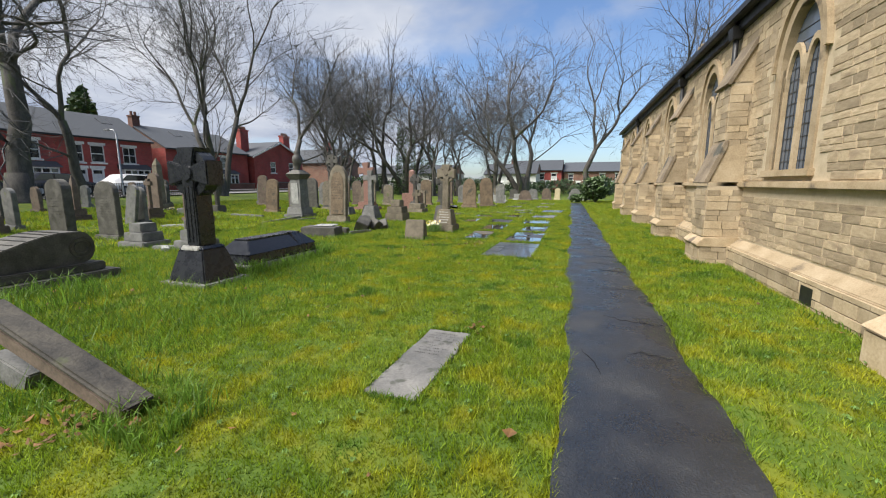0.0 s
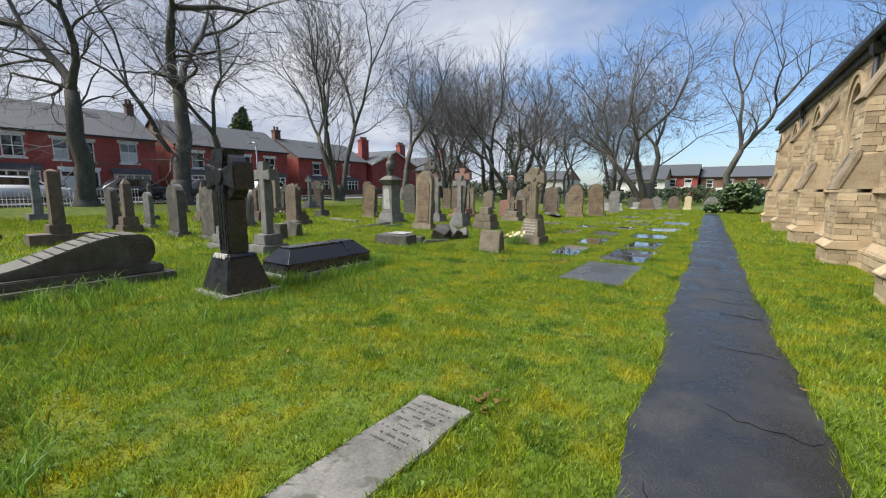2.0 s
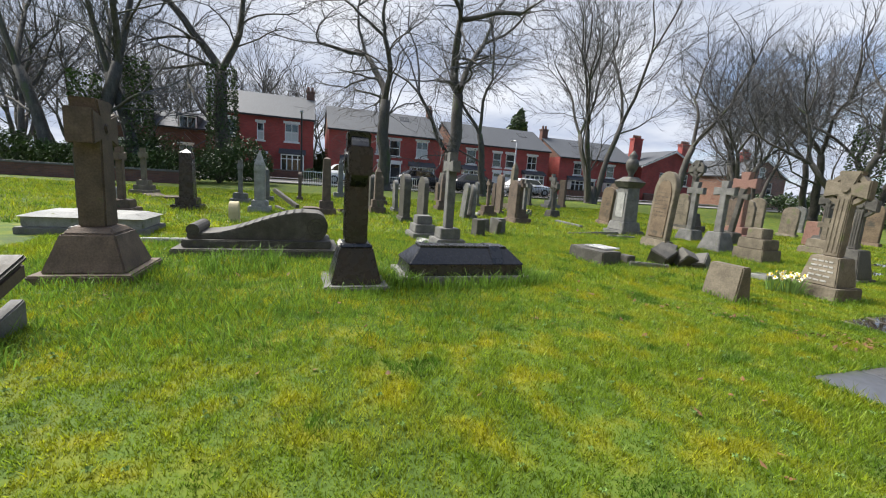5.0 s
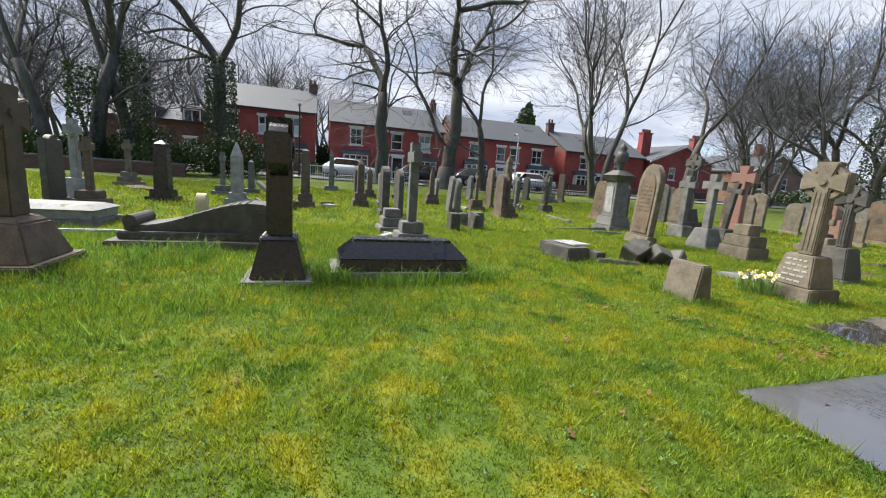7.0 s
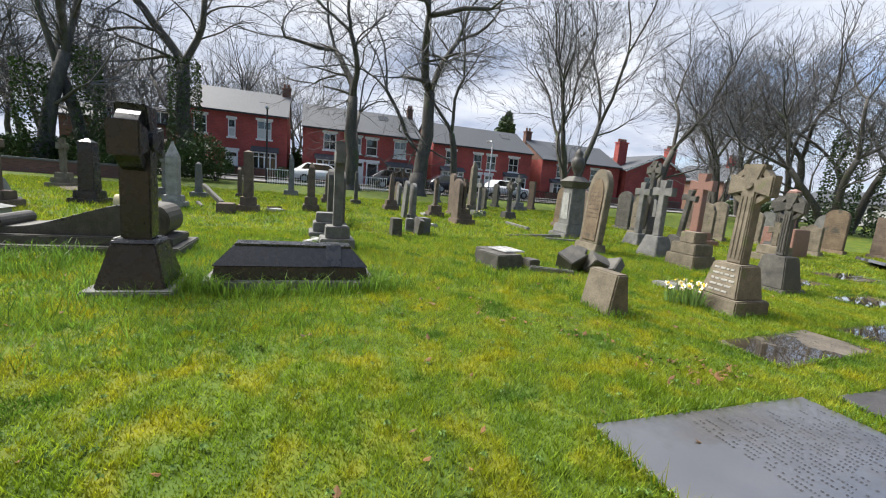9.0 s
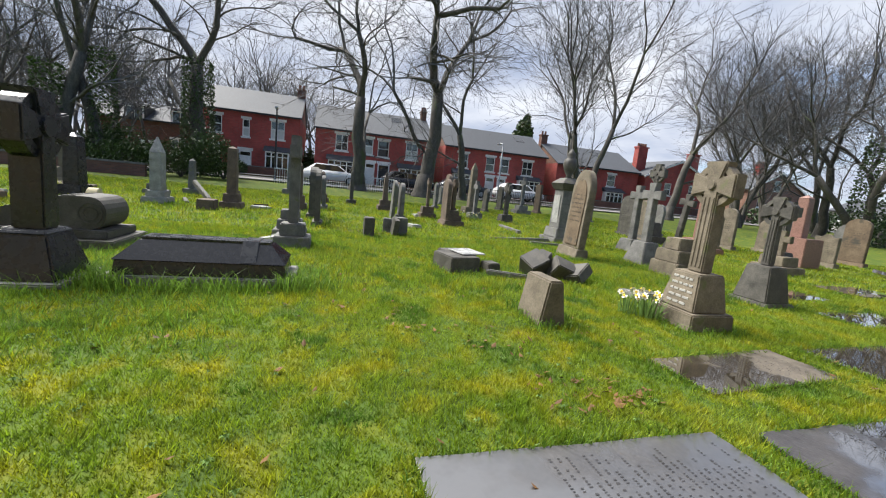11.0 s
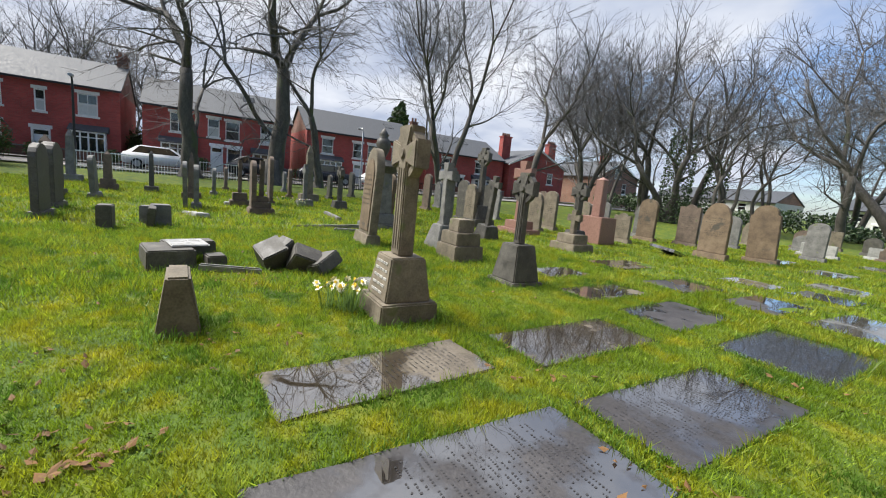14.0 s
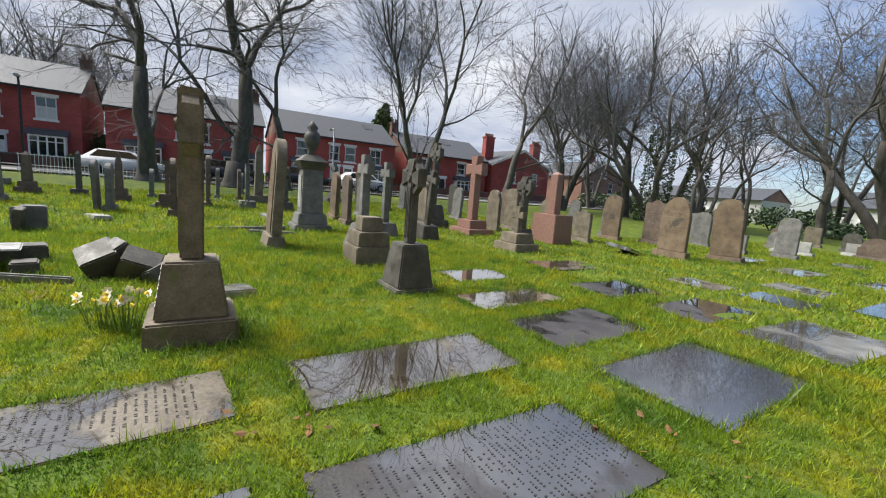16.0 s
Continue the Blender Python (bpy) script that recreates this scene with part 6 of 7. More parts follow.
for y0, y1 in ((-2.5, 4.2), (5.6, 9.5), (12.0, 15.5), (17, 21), (23.3, 27.2), (28.7, 38)):
    low_wall("garden_wall", -35.9, y0, y1, 0.75, M_OLDBRICK, "low brick front garden wall")


def railing(x, y0, y1, h, mat, label):
    ob = thing("railing", x, y0, ground_z(x, (y0 + y1) / 2), label, "railing")
    l = y1 - y0
    for z in (0.15, h - 0.08):
        part("rail", Shape().box(-0.02, 0.02, 0, l, z, z + 0.04), mat, ob)
    n = int(l / 0.14)
    bar = Shape().box(-0.01, 0.01, -0.01, 0.01, 0, h).mesh("bar")
    for i in range(n):
        b = part("bar", bar, mat, ob)
        b.location = (0, (i + 0.5) * l / n, 0)


railing(-27.4, 3.5, 11.0, 0.95, M_WHITEPAINT, "white painted metal railing along the churchyard")
railing(-27.4, 11.5, 26, 0.95, M_BLACKPAINT, "black metal railing along the churchyard")


def car(x, y, mat, label, rz=90):
    ob = thing("parked_car", x, y, ground_z(x, y) + 0.03, label, "car", "cars parked along the road", rz)
    o = [(-2.1, 0.3), (2.05, 0.3), (2.1, 0.62), (1.95, 0.82), (1.1, 0.95), (0.45, 1.42), (-1.2, 1.46), (-1.85, 1.0), (-2.08, 0.92)]
    part("body", Shape().slab(o, -0.85, 0.85), mat, ob, bevel=0.08, smooth=True)
    for sy in (-0.853, 0.853):
        a = [(-1.55, 0.98), (0.95, 0.97), (0.38, 1.36), (-1.15, 1.39)]
        part("window", Shape().slab(a, min(sy, sy * 1.004), max(sy, sy * 1.004)), M_GLASS, ob, "dark car side windows")
    for sx in (-1.3, 1.3):
        for sy in (-0.78, 0.78):
            w = new("wheel"); w.parent = ob
            ring = [(sx + 0.31 * math.cos(i * 0.3927), 0.31 + 0.31 * math.sin(i * 0.3927)) for i in range(16)]
            part("tyre", Shape().slab(ring, sy - 0.1, sy + 0.1), M_TYRE, w, bevel=0.02)
            ring = [(sx + 0.19 * math.cos(i * 0.3927), 0.31 + 0.19 * math.sin(i * 0.3927)) for i in range(16)]
            part("rim", Shape().slab(ring, sy - 0.106, sy + 0.106), M_LAMP, w)
    for sy in (-0.6, 0.6):
        part("headlight", Shape().box(2.02, 2.09, sy - 0.16, sy + 0.16, 0.66, 0.8), M_WHITEPAINT, ob, bevel=0.02)


car(-32.6, 7.0, M_CARWHITE, "white hatchback parked by the road")
car(-32.8, 12.8, M_CARDARK, "dark car parked by the road")
car(-32.7, 17.6, M_CARDARK, "dark estate car parked by the road")
car(-32.6, 22.6, M_CARWHITE, "silver hatchback parked by the road")


def street_lamp(x, y, h, mat, arm, label):
    ob = thing("street_lamp", x, y, ground_z(x, y), label, "street lamp")
    part("pole", Shape().tube([(0, 0, 0), (0, 0, h * 0.93), (arm * 0.3, 0, h), (arm, 0, h + 0.03)], [0.07, 0.05, 0.04, 0.035], 8), mat, ob, smooth=True)
    part("lantern", Shape().block(arm, 0, h - 0.06, h + 0.07, 0.45, 0.18), M_LAMP, ob, bevel=0.03)


street_lamp(-28.4, 18.9, 4.3, M_LAMP, -0.8, "grey street lamp with a curved arm")
street_lamp(-28.8, 3.4, 4.6, M_BLACKPAINT, 0.2, "dark street lamp before a brick house")


# white house with dormers behind the trees
wh = terrace("house", -14.0, -4.6, 0.5, 4.5, 6.3, [(-12.5, -11.2, 1.6, 3.0), (-7.4, -6.3, 1.6, 3.0)], [(-9.8, -8.8, 2.5)], [], "low brick house with white dormer windows", wallmat=M_OLDBRICK, x=-44.0)
for y in (-10.2, -6.6):
    d = new("dormer"); d.parent = wh
    part("cheeks", Shape().box(-46.2, -43.9, y - 0.8, y + 0.8, 4.35, 5.65), M_BLACKPAINT, d)
    part("frame", Shape().box(-43.9, -43.83, y - 0.72, y + 0.72, 4.45, 5.55), M_WHITEPAINT, d)
    part("pane", Shape().box(-43.83, -43.815, y - 0.6, y - 0.04, 4.55, 5.45), M_GLASS, d)
    part("pane", Shape().box(-43.83, -43.815, y + 0.04, y + 0.6, 4.55, 5.45), M_GLASS, d)
    part("roof", Shape().slab([(-43.6, 5.66), (-46.4, 5.95), (-46.4, 6.05), (-43.6, 5.76)][::-1], y - 0.95, y + 0.95), M_SLATE, d)
# rows beyond the far end of the churchyard
terrace("house", 0, 9.4, -0.2, 3.6, 5.6, [(0.8, 1.8, 1.9, 3.0), (3.0, 4.0, 1.9, 3.0), (5.4, 6.4, 1.9, 3.0), (7.6, 8.6, 1.9, 3.0)], [(2.2, 3.0, 1.6), (6.6, 7.4, 1.6)], [(0.7, 2.0, 0.3, 1.4), (4.0, 5.6, 0.3, 1.4)],
        "distant red brick terraced house with dormer roof", x=0, at=(-13.6, 78))
terrace("house", 0, 11, -0.2, 3.4, 5.2, [(0.8, 1.7, 1.8, 2.9), (3.4, 4.3, 1.8, 2.9), (6.2, 7.1, 1.8, 2.9), (8.8, 9.7, 1.8, 2.9)], [(2.2, 3.0, 1.5), (7.6, 8.4, 1.5)], [(4.2, 5.6, 0.2, 1.3)],
        "distant grey brick terrace with slate roof", wallmat=M_PALEBRICK, x=0, at=(-3.9, 80))
terrace("house", 0, 15, 0.0, 3.0, 4.6, [(1, 2, 1.8, 2.7), (4, 5, 1.8, 2.7), (7.4, 8.4, 1.8, 2.7), (11, 12, 1.8, 2.7)], [(2.6, 3.4, 1.6), (9, 9.8, 1.6)], [], "distant white rendered cottages with dark roofs", wallmat=M_STUCCO, x=0, at=(-37, 68))
terrace("house", 0, 9, 0.0, 2.9, 4.8, [(1, 2, 1.7, 2.6), (4, 5, 1.7, 2.6), (7, 8, 1.7, 2.6)], [(2.6, 3.4, 1.5)], [], "distant white rendered house with dark roof", wallmat=M_STUCCO, x=0, at=(-17, 72), chimneys=((4.5, 0.8, 0.6),))
terrace("house", 0, 60, -0.3, 2.6, 4.2, [(i * 4.0 + 1, i * 4.0 + 2, 1.4, 2.3) for i in range(14)], [], [], "distant row of low brick houses", wallmat=M_PALEBRICK, x=0, at=(7.5, 90))

# ---- bushes, ivy, evergreen ----
vr = random.Random(12)


def bush(x, y, w, h, n, label, size=0.09, mat=M_LEAF):
    ob = thing("bush", x, y, ground_z(x, y), label, "bush")
    s = Shape()
    for k in range(7):
        a = vr.uniform(0, 6.28)
        s.tube([(0, 0, -0.05), (0.3 * w * math.cos(a), 0.3 * w * math.sin(a), h * 0.6)], [0.035, 0.012], 5)
    part("stems", s, M_BARK, ob)
    s = Shape()
    for k in range(5):
        leaf_cloud(s, vr.uniform(-0.3, 0.3) * w, vr.uniform(-0.3, 0.3) * w, h * vr.uniform(0.4, 0.62), w * 0.42, w * 0.42, h * 0.4, n // 5, size, vr, 0.55)
    part("foliage", s, mat, ob, "dense dark evergreen leaves")
    return ob


bush(0.75, 28.6, 1.7, 1.75, 2600, "dark clipped evergreen bush beside the path", 0.10)
bush(-0.25, 28.9, 0.9, 0.55, 900, "low dark evergreen bush beside the path", 0.09)
for i in range(13):
    bush(-23.6 - vr.uniform(0, 4), -20 + i * 1.75, vr.uniform(2.4, 3.6), vr.uniform(1.6, 3.2), 2600, "dark ivy-grown shrub behind the boundary wall", 0.075)
for i in range(5):
    bush(-38.5 - vr.uniform(0, 3), 4.6 + vr.uniform(0, 0.6), 1.2, 2 + i * 0.3, 500, "garden shrub between two houses", 0.1)
for y in (-2.0, 0.2, 3.9, 5.3, 9.2, 16.2):
    bush(-35.3, y, 1.0, 1.1, 500, "small garden shrub before a house", 0.08)


def ivy(x, y, r, h, n):
    ob = thing("ivy", x, y, ground_z(x, y), "dark ivy climbing a tree trunk", "ivy")
    s = Shape()
    for _ in range(n):
        a = vr.uniform(0, 6.283); z = h * vr.random() ** 1.2
        k = r * (1.15 - 0.3 * z / h) + vr.uniform(0.0, 0.22)
        c = Vector((k * math.cos(a) + 0.03 * z, k * math.sin(a), z))
        d = Vector((vr.gauss(0, 1), vr.gauss(0, 1), vr.gauss(0, 1))).normalized(); e = d.orthogonal().normalized()
        m = len(s.v)
        s.v += [tuple(c + d * 0.08), tuple(c + e * 0.055), tuple(c - d * 0.08), tuple(c - e * 0.055)]
        s.f.append((m, m + 1, m + 2, m + 3))
    part("leaves", s, M_LEAF, ob)


ivy(-30.2, -1.4, 0.75, 7.0, 4200)
ivy(-25.4, -6.6, 0.5, 5.0, 2200)
ivy(-26.0, -4.6, 0.45, 6.0, 2200)
ivy(-17.0, 38.2, 0.8, 6.5, 2600)
ivy(-15.8, 41.0, 0.6, 5.0, 1500)
for i in range(16):
    bush(-30 + i * 2.3, 49 + vr.uniform(-1, 1), vr.uniform(2.2, 3.2), vr.uniform(1.2, 2.2), 700, "dark hedge shrub at the far boundary", 0.13)
low_wall("boundary_wall", -36.4, 39.5, 47, 0.9, M_OLDBRICK, "low old brick boundary wall")


def evergreen(x, y, h, w):
    ob = thing("evergreen_tree", x, y, 0.5, "dark conifer rising behind the roofs", "tree")
    part("trunk", Shape().tube([(0, 0, 0), (0, 0, h * 0.9)], [0.3, 0.05], 7), M_BARK, ob)
    s = Shape()
    for k in range(11):
        z = h * (0.35 + 0.06 * k)
        leaf_cloud(s, vr.uniform(-0.3, 0.3), vr.uniform(-0.3, 0.3), z, w * (1.05 - k / 11), w * (1.05 - k / 11), h * 0.09, 420, 0.3, vr, 0.15)
    part("crown", s, M_LEAF, ob)


evergreen(-58, 34.5, 12.0, 3.8)


# ---- flowers and litter ----
def daffodils(x, y, n, spread, label, seed):
    r = random.Random(seed)
    ob = thing("daffodils", x, y, ground_z(x, y), label, "flowers")
    st = Shape()
    for i in range(n * 5):
        a, d = r.uniform(0, 6.28), spread * r.random()
        bx, by = d * math.cos(a) * 0.6, d * math.sin(a) * 0.6
        tx, ty, h = bx * 1.7 + r.uniform(-0.05, 0.05), by * 1.7 + r.uniform(-0.05, 0.05), r.uniform(0.14, 0.27)
        k = 0.006
        st.add([(bx - k, by, 0), (bx + k, by, 0), ((bx + tx) / 2 + k, (by + ty) / 2, h * 0.65), ((bx + tx) / 2 - k, (by + ty) / 2, h * 0.65), (tx, ty, h)], [(0, 1, 2, 3), (3, 2, 4)])
    part("leaves", st, M_STEM, ob)
    for i in range(n):
        a, d = r.uniform(0, 6.28), spread * r.uniform(0.3, 1)
        c = Vector((d * math.cos(a), d * math.sin(a), r.uniform(0.16, 0.3)))
        face = Vector((r.uniform(-1, 1), r.uniform(-1, 0.2), 0.25)).normalized()
        u = face.orthogonal().normalized(); v = face.cross(u)
        fl = new("flower"); fl.parent = ob
        s = Shape()
        for k in range(6):
            b = k * math.pi / 3
            e = u * math.cos(b) + v * math.sin(b); f = u * math.cos(b + 1.57) + v * math.sin(b + 1.57)
            s.add([c, c + e * 0.022 + f * 0.013, c + e * 0.04, c + e * 0.022 - f * 0.013], [(0, 1, 2, 3)])
        part("petals", s, M_PETAL, fl)
        s = Shape().tube([c, c + face * 0.026], [0.009, 0.014], 8)
        part("trumpet", s, M_YELLOW, fl)
        s = Shape().tube([(c.x * 0.5, c.y * 0.5, 0), (c.x * 0.9, c.y * 0.9, c.z * 0.8), tuple(c)], [0.004, 0.0035, 0.003], 4)
        part("stalk", s, M_STEM, fl)


daffodils(-3.52, 10.3, 13, 0.2, "clump of white and yellow daffodils by a stone cross", 2)
daffodils(-3.68, 10.15, 5, 0.16, "small clump of pale daffodils in the grass", 5)
daffodils(-14.4, 11.6, 10, 0.5, "clump of yellow daffodils among headstones", 8)
daffodils(-14.0, 11.9, 8, 0.4, "clump of yellow daffodils among headstones", 9)


def leaf_litter(spots, label, seed):
    r = random.Random(seed)
    s = Shape()
    for cx, cy, rad, n in spots:
        for _ in range(n):
            a, d = r.uniform(0, 6.28), rad * r.random() ** 0.6
            x, y = cx + d * math.cos(a), cy + d * math.sin(a)
            z = ground_z(x, y) + r.uniform(0.012, 0.035)
            k = r.uniform(0.014, 0.034); t = r.uniform(0, 6.28)
            e = Vector((math.cos(t), math.sin(t), r.uniform(-0.3, 0.5))) * k; f = Vector((-math.sin(t), math.cos(t), r.uniform(-0.4, 0.4))) * k * 0.6
            c = Vector((x, y, z))
            m = len(s.v)
            s.v += [tuple(c - e), tuple(c + f), tuple(c + e + Vector((0, 0, 0.01))), tuple(c - f)]
            s.f.append((m, m + 1, m + 2, m + 3))
    part("fallen_leaves", s, M_LITTER, None, label, kind="stuff", category="leaves")


leaf_litter([(-0.7, 3.75, 0.12, 16), (-2.35, 1.65, 0.35, 70), (-2.0, 8.4, 0.3, 34), (-1.95, 8.75, 0.22, 40), (-2.9, 8.2, 0.4, 22), (-3.4, 7.4, 0.6, 16), (-4.9, 9.6, 0.4, 34), (-3.0, 9.3, 0.5, 20), (-9.2, 7.9, 0.4, 34),
             (-1.4, 6.2, 2.2, 26), (-3.2, 5.4, 2.4, 34), (-5.0, 3.0, 1.6, 40), (-1.4, 1.6, 1.0, 10), (1.6, 5.0, 0.8, 10), (-5.5, 7.5, 2.0, 30), (-1.9, 11.2, 0.4, 14), (-0.8, 10.9, 0.3, 14), (-6.0, 12, 3, 30), (-1.0, 12.9, 0.4, 10)],
            "brown dead leaves scattered on the turf", 6)
one = Shape().add([(0, -0.035, 0.0), (0.04, 0, 0.012), (0.0, 0.045, 0.004), (-0.04, 0.0, 0.014), (0, 0, 0.0)], [(0, 1, 4), (1, 2, 4), (2, 3, 4), (3, 0, 4)])
lf = part("dead_leaf", one, M_LITTER, None, "single pale brown dead leaf on moss", category="leaf")
lf.location = (-0.14, 2.25, ground_z(-0.14, 2.25) + 0.04)


# ---- grass ----
class Field:
    """The turf's height on a fine raster, for many points at once."""

    def __init__(self, x0, x1, y0, y1, step=0.25):
        self.x0, self.y0, self.s = x0, y0, step
        nx, ny = int((x1 - x0) / step) + 2, int((y1 - y0) / step) + 2
        self.z = np.array([[ground_z(x0 + i * step, y0 + j * step) for i in range(nx)] for j in range(ny)])

    def __call__(self, x, y):
        u, v = (x - self.x0) / self.s, (y - self.y0) / self.s
        i, j = u.astype(int), v.astype(int)
        fu, fv = u - i, v - j
        z = self.z
        return z[j, i] * (1 - fu) * (1 - fv) + z[j, i + 1] * fu * (1 - fv) + z[j + 1, i] * (1 - fu) * fv + z[j + 1, i + 1] * fu * fv


KEEP_OUT = []
for o in list(scene.collection.objects):
    if o.parent is None and o.name.startswith("ledger_stone"):
        b = [c for c in o.children if c.name.startswith("slab")][0].bound_box
        KEEP_OUT.append((o.location.x, o.location.y, max(p[0] for p in b) - 0.008, max(p[1] for p in b) - 0.008, o.rotation_euler.z))
gen = np.random.default_rng(3)


def blades(name, x0, x1, y0, y1, density, h0, h1, width, mat, label, right=False, clump=True):
    n = int((x1 - x0) * (y1 - y0) * density)
    x, y = gen.uniform(x0, x1, n), gen.uniform(y0, y1, n)
    keep = np.ones(n, bool)
    edge = np.zeros(n, bool)
    for cx, cy, w, l, a in KEEP_OUT:
        dx, dy = x - cx, y - cy
        u, v = dx * math.cos(a) + dy * math.sin(a), -dx * math.sin(a) + dy * math.cos(a)
        ragged = 0.02 + 0.03 * np.sin(u * 17 + cx) * np.sin(v * 13 + cy)
        keep &= ~((abs(u) < w) & (abs(v) < l))
        edge |= (abs(u) < w + ragged) & (abs(v) < l + ragged)
    left, rightedge = path_edge(y)
    keep &= (x < left + 0.012) | (x > rightedge - 0.012)
    edge |= (abs(x - left) < 0.03) | (abs(x - rightedge) < 0.03)
    x, y, edge = x[keep], y[keep], edge[keep]
    n = len(x)
    z = Field(x0 - 1, x1 + 1, y0 - 1, y1 + 1)(x, y) - 0.004
    patchy = 0.64 + 0.36 * np.sin(x * 2.1 + 1.7 * np.sin(y * 1.3)) * np.sin(y * 1.7 + 1.3 * np.sin(x * 1.9)) if clump else np.ones(n)
    h = gen.uniform(h0, h1, n) * (0.55 + 0.75 * patchy)
    h *= 0.75 + 0.45 * np.sin(x * 19 + 2 * np.sin(y * 11)) * np.sin(y * 23 + 2 * np.sin(x * 13)) + gen.uniform(0, 0.4, n)
    h[edge] = np.maximum(h[edge] * 1.7, 0.045)
    a = gen.uniform(0, 2 * np.pi, n)
    lean = gen.uniform(0.2, 1.0, n) * h
    b = gen.uniform(0, 2 * np.pi, n)
    w = width * gen.uniform(0.6, 1.4, n)
    ca, sa = np.cos(a) * w, np.sin(a) * w
    lx, ly = np.cos(b) * lean, np.sin(b) * lean
    v = np.stack([np.stack([x - ca, y - sa, z], 1), np.stack([x + ca, y + sa, z], 1), np.stack([x + lx, y + ly, z + h], 1)], 1).reshape(-1, 3)
    me = bpy.data.meshes.new(name)
    me.vertices.add(len(v)); me.vertices.foreach_set("co", v.ravel().astype(np.float32))
    tri = np.arange(n * 3)
    me.loops.add(len(tri)); me.loops.foreach_set("vertex_index", tri.astype(np.int32))
    me.polygons.add(n); me.polygons.foreach_set("loop_start", (np.arange(n) * 3).astype(np.int32))
    me.update(); me.validate()
    part(name, me, mat, None, label, kind="stuff", category="grass")


blades("grass", -4.2, 0.3, 1.0, 16.0, 9500, 0.018, 0.046, 0.0036, M_BLADE, "short mossy turf blades")
blades("grass", 0.3, 2.6, 1.6, 14.0, 6000, 0.02, 0.05, 0.0038, M_BLADE, "short turf between path and church")
blades("grass", -9.0, -4.2, 0.0, 16.0, 3200, 0.03, 0.075, 0.005, M_BLADE, "rougher turf among the tombs")
blades("rough_grass", -7.6, -2.6, 0.8, 6.2, 420, 0.08, 0.17, 0.0045, M_TALL, "rough uncut grass tufts among the tombs")
blades("rough_grass", -9.0, -4.4, 6.2, 13.0, 160, 0.07, 0.13, 0.0045, M_TALL, "rough uncut grass tufts among the stones")
blades("grass", -20, -9.0, -10, 22.0, 480, 0.05, 0.1, 0.010, M_BLADE, "turf among the far headstones")
blades("grass", -9.0, 2.4, 14.0, 32.0, 650, 0.04, 0.08, 0.009, M_BLADE, "turf round the far slabs")


def tuft_ring(spots, label, reach=0.3):
    """Longer grass left standing round the foot of stones."""
    pts = []
    for cx, cy, rx, ry, n, h in spots:
        for _ in range(n):
            a = gen.uniform(0, 6.283); k = 1 + reach * abs(gen.normal())
            c, s_ = math.cos(a), math.sin(a)
            m = max(abs(c), abs(s_))
            p = (cx + rx * k * c / m, cy + ry * k * s_ / m)
            if all(abs(p[0] - o[0]) > o[2] * 0.97 or abs(p[1] - o[1]) > o[3] * 0.99 for o in KEEP_OUT):
                pts.append((*p, h * gen.uniform(0.45, 1.15)))
    s = Shape()
    for x, y, h in pts:
        z = ground_z(x, y) - 0.01
        a, b = gen.uniform(0, 6.283), gen.uniform(0, 6.283)
        w = 0.0045; l = h * gen.uniform(0.25, 0.9)
        ca, sa, lx, ly = math.cos(a) * w, math.sin(a) * w, math.cos(b) * l, math.sin(b) * l
        m = len(s.v)
        s.v += [(x - ca, y - sa, z), (x + ca, y + sa, z), (x + lx * 0.35 + ca * 0.8, y + ly * 0.35 + sa * 0.8, z + h * 0.65), (x + lx * 0.35 - ca * 0.8, y + ly * 0.35 - sa * 0.8, z + h * 0.65), (x + lx, y + ly, z + h * 0.9)]
        s.f += [(m, m + 1, m + 2, m + 3), (m + 3, m + 2, m + 4)]
    part("tall_grass", s, M_TALL, None, label, kind="stuff", category="grass")


tuft_ring([(-4.5, 4.28, 0.42, 0.4, 420, 0.13), (-4.68, 5.68, 0.38, 0.86, 1500, 0.17), (-4.3, 5.7, 0.12, 0.7, 900, 0.24), (-6.55, 3.1, 0.6, 1.15, 700, 0.14), (-4.98, 1.66, 0.5, 0.45, 500, 0.15), (-5.3, 3.0, 0.3, 0.3, 400, 0.28),
           (-1.95, 1.78, 0.14, 0.16, 300, 0.16), (-2.4, 1.85, 0.35, 0.2, 300, 0.12), (-3.36, 10.72, 0.31, 0.31, 360, 0.11), (-3.5, 8.92, 0.26, 0.12, 260, 0.13), (-4.22, 12.92, 0.32, 0.3, 260, 0.11), (-5.8, 8.9, 0.45, 0.4, 420, 0.12),
           (-5.35, 10.2, 0.35, 0.4, 320, 0.12), (-7.05, 6.3, 0.3, 0.3, 240, 0.12), (-7.5, 11.9, 0.42, 0.2, 260, 0.12), (-5.9, 13.05, 0.36, 0.34, 260, 0.12), (-7.1, 13.4, 0.34, 0.32, 240, 0.12), (-10, 6.6, 0.4, 0.2, 240, 0.15),
           (-11.4, 6.45, 0.4, 0.2, 240, 0.15), (-8.3, 6.15, 0.4, 0.35, 260, 0.13), (-9.95, 13.1, 0.46, 0.46, 240, 0.12), (-9.4, 8.4, 0.4, 0.3, 240, 0.14), (-5.5, 20.8, 0.45, 0.2, 200, 0.14), (-10.0, 2.2, 0.25, 0.2, 160, 0.15),
           (-4.6, 2.7, 1.2, 0.8, 700, 0.1), (2.27, 5.7, 0.06, 2.0, 800, 0.09), (1.85, 8.1, 0.12, 0.4, 260, 0.1), (1.75, 11.4, 0.12, 0.4, 220, 0.1)], "longer grass round the foot of the stones")
tuft_ring([(x, y, w * 0.97, l * 0.99, int(700 * (w + l)), 0.06) for x, y, w, l, a in KEEP_OUT if y < 16], "turf overhanging the flat slabs", 0.06)


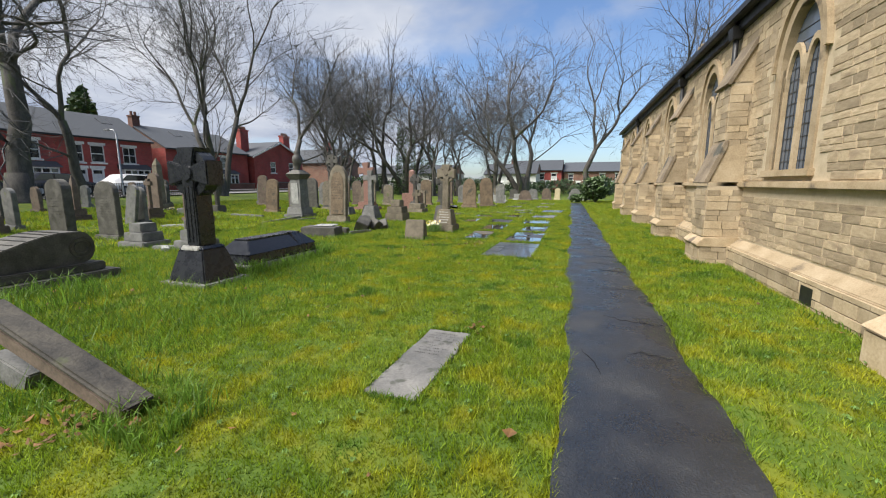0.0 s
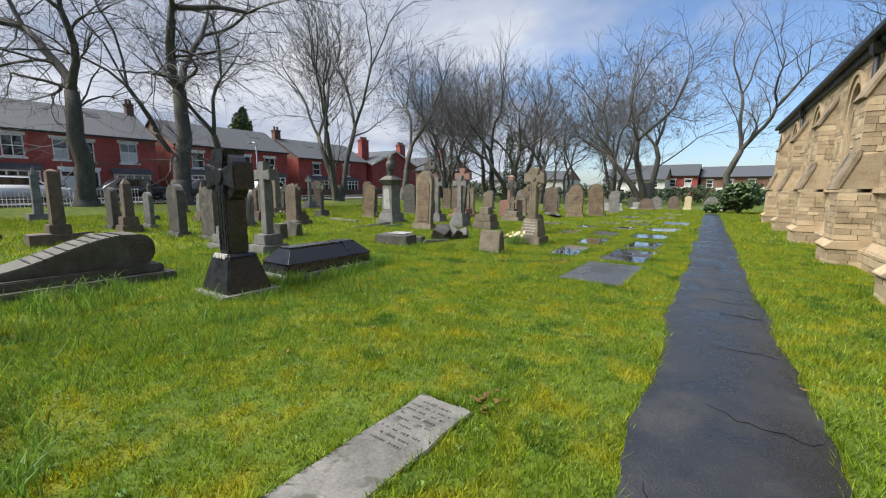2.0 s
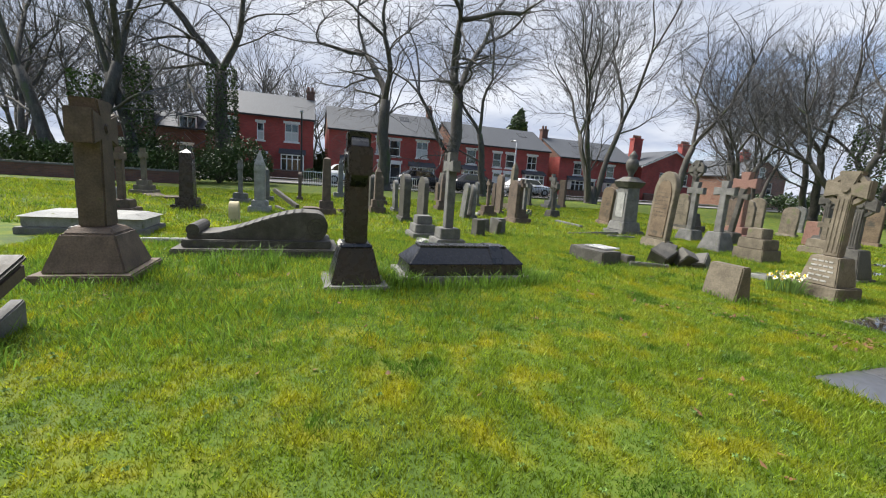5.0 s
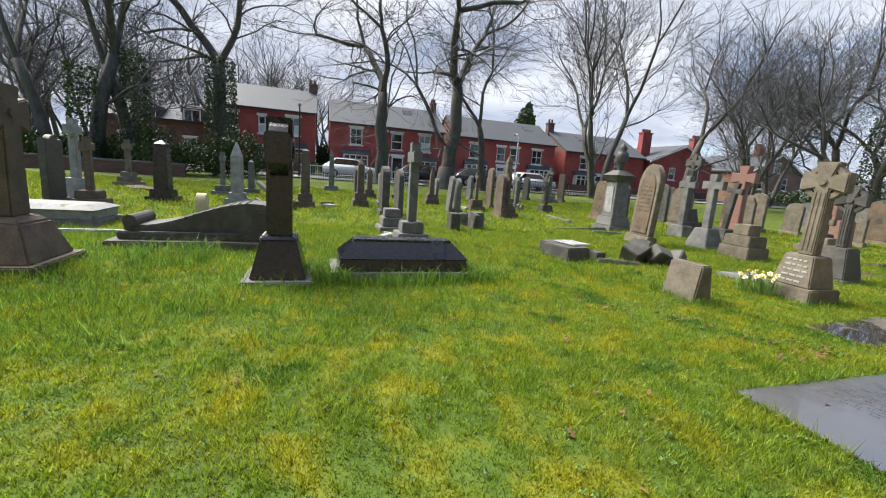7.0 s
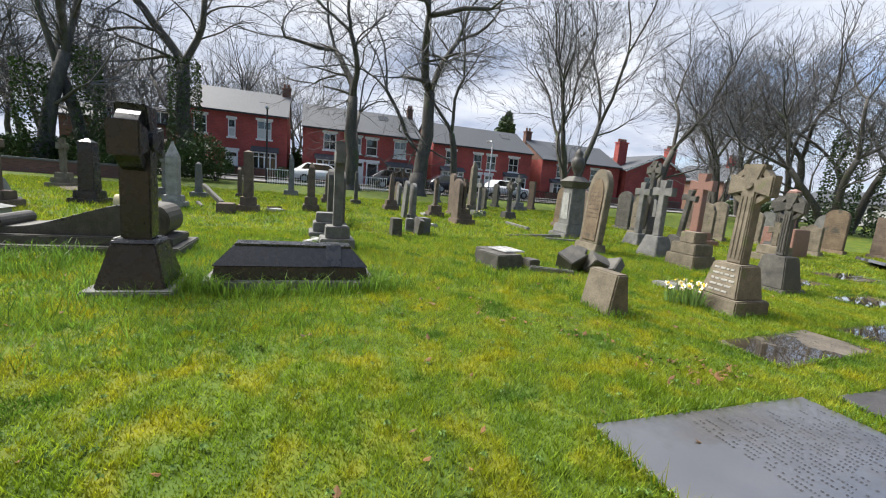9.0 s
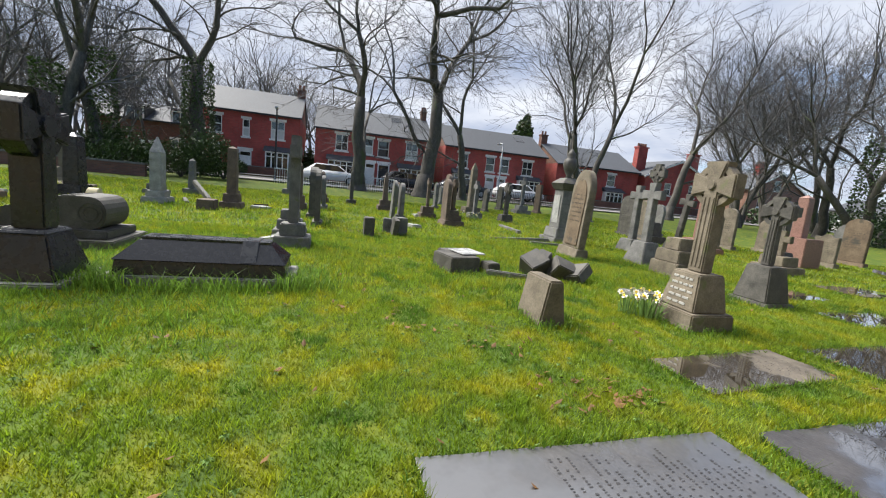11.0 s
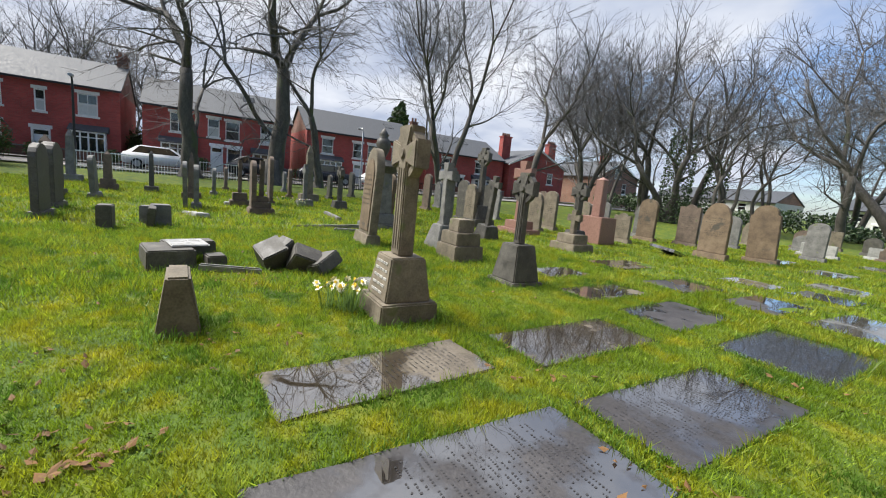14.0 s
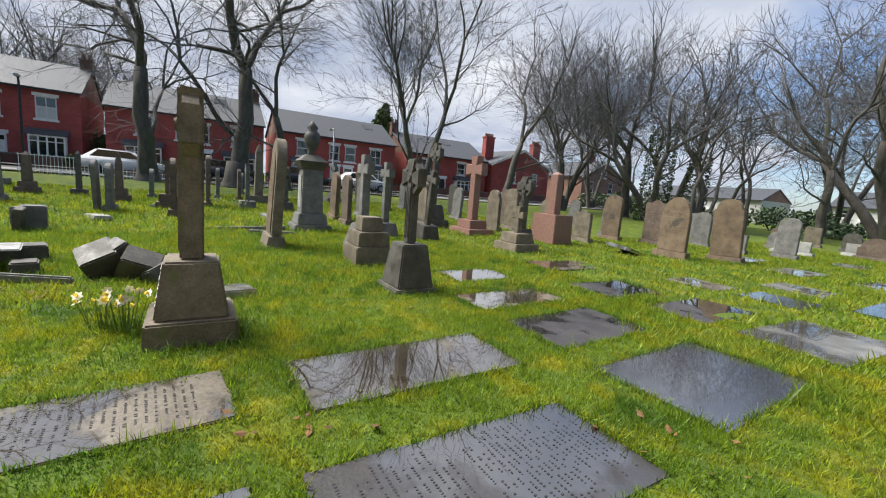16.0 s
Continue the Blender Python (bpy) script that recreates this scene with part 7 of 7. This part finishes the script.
def rosettes(spots):
    s = Shape()
    for x, y in spots:
        z = ground_z(x, y) + 0.015
        n = int(gen.integers(6, 10))
        for k in range(n):
            a = 6.283 * k / n + gen.uniform(-0.3, 0.3); l = gen.uniform(0.014, 0.03); w = l * 0.22
            e, f = Vector((math.cos(a), math.sin(a), 0)), Vector((-math.sin(a), math.cos(a), 0))
            c = Vector((x, y, z))
            s.add([c, c + e * l * 0.5 + f * w + Vector((0, 0, 0.018)), c + e * l + Vector((0, 0, 0.008)), c + e * l * 0.5 - f * w + Vector((0, 0, 0.018))], [(0, 1, 2, 3)])
    part("weeds", s, M_STEM, None, "small green weed rosettes in the turf", kind="stuff", category="weeds")


def clear(p):
    return all(abs(p[0] - k[0]) > k[2] + 0.1 or abs(p[1] - k[1]) > k[3] + 0.1 for k in KEEP_OUT) and p[0] < 0.08 - 0.035 * p[1]


rosettes([p for p in [(gen.uniform(-4, -0.2), gen.uniform(0.9, 9)) for _ in range(320)] if clear(p)] + [(gen.uniform(1.1, 2.1), gen.uniform(1.8, 9)) for _ in range(60)])


# ---- facing stones of the church wall ----
sr = random.Random(21)
PIECES = []
z = 0.55
while z < CE - 0.3:
    h = sr.uniform(0.075, 0.135)
    if z < 1.42 < z + h + 0.03:
        z = 1.53
        continue
    y = CY0 + sr.uniform(0, 0.3)
    while y < CY1 - 0.1:
        l = sr.uniform(0.14, 0.42)
        if not any(in_window(y + l * f, z + h * g, 0.13) for f in (0, 0.5, 1) for g in (0, 1)):
            PIECES.append((y, l, z, min(h, CE - 0.3 - z), sr.uniform(0.003, 0.012)))
        y += l
    z += h
near = sorted(PIECES, key=lambda p: abs(p[0] - 5.6) + 0.8 * abs(p[2] - 1.2))[:300]
chosen = set(near)


def stone_mesh(seed):
    """A rough-faced block one metre each way, its face to -x."""
    r = random.Random(seed)
    s = Shape()
    k = 0.05
    f = [(-0.5, -0.5), (0.5, -0.5), (0.5, 0.5), (-0.5, 0.5)]
    s.v = [(1, a, b) for a, b in f] + [(0.15, a, b) for a, b in f] + [(r.uniform(-0.03, 0.02), a * 0.97 + r.uniform(-0.006, 0.006), b * 0.93 + r.uniform(-0.015, 0.015)) for a, b in f] + [(r.uniform(-0.08, 0.0), r.uniform(-0.2, 0.2), r.uniform(-0.2, 0.2))]
    s.f = [(0, 1, 5, 4), (1, 2, 6, 5), (2, 3, 7, 6), (3, 0, 4, 7), (4, 5, 9, 8), (5, 6, 10, 9), (6, 7, 11, 10), (7, 4, 8, 11), (8, 9, 12), (9, 10, 12), (10, 11, 12), (11, 8, 12)]
    return s.mesh("stone")


MESHES = [stone_mesh(i) for i in range(6)]
for me in MESHES:
    me.materials.append(M_CHURCH)
rest = Shape()
for p in PIECES:
    y, l, z, h, d = p
    if p in chosen:
        ob = new("stone", sr.choice(MESHES))
        ob.parent = wall_n
        ob.location = (0.008 - d, y + l / 2, z + h / 2)
        ob.scale = (0.05, l - 0.012, h - 0.006)
    else:
        rest.box(0.008 - d, 0.06, y + 0.006, y + l - 0.006, z + 0.003, z + h - 0.003)
z = -0.05
while z < 0.36:
    h = min(sr.uniform(0.09, 0.15), 0.385 - z)
    y = CY0
    while y < CY1:
        l = sr.uniform(0.16, 0.5)
        rest.box(-0.148 - sr.uniform(0, 0.014), -0.1, y + 0.006, min(y + l, CY1) - 0.006, z + 0.006, z + h - 0.006)
        y += l
    z += h
part("far_stones", rest, M_CHURCHJOIN, wall_n, "coursed buff sandstone blocks", kind="stuff")
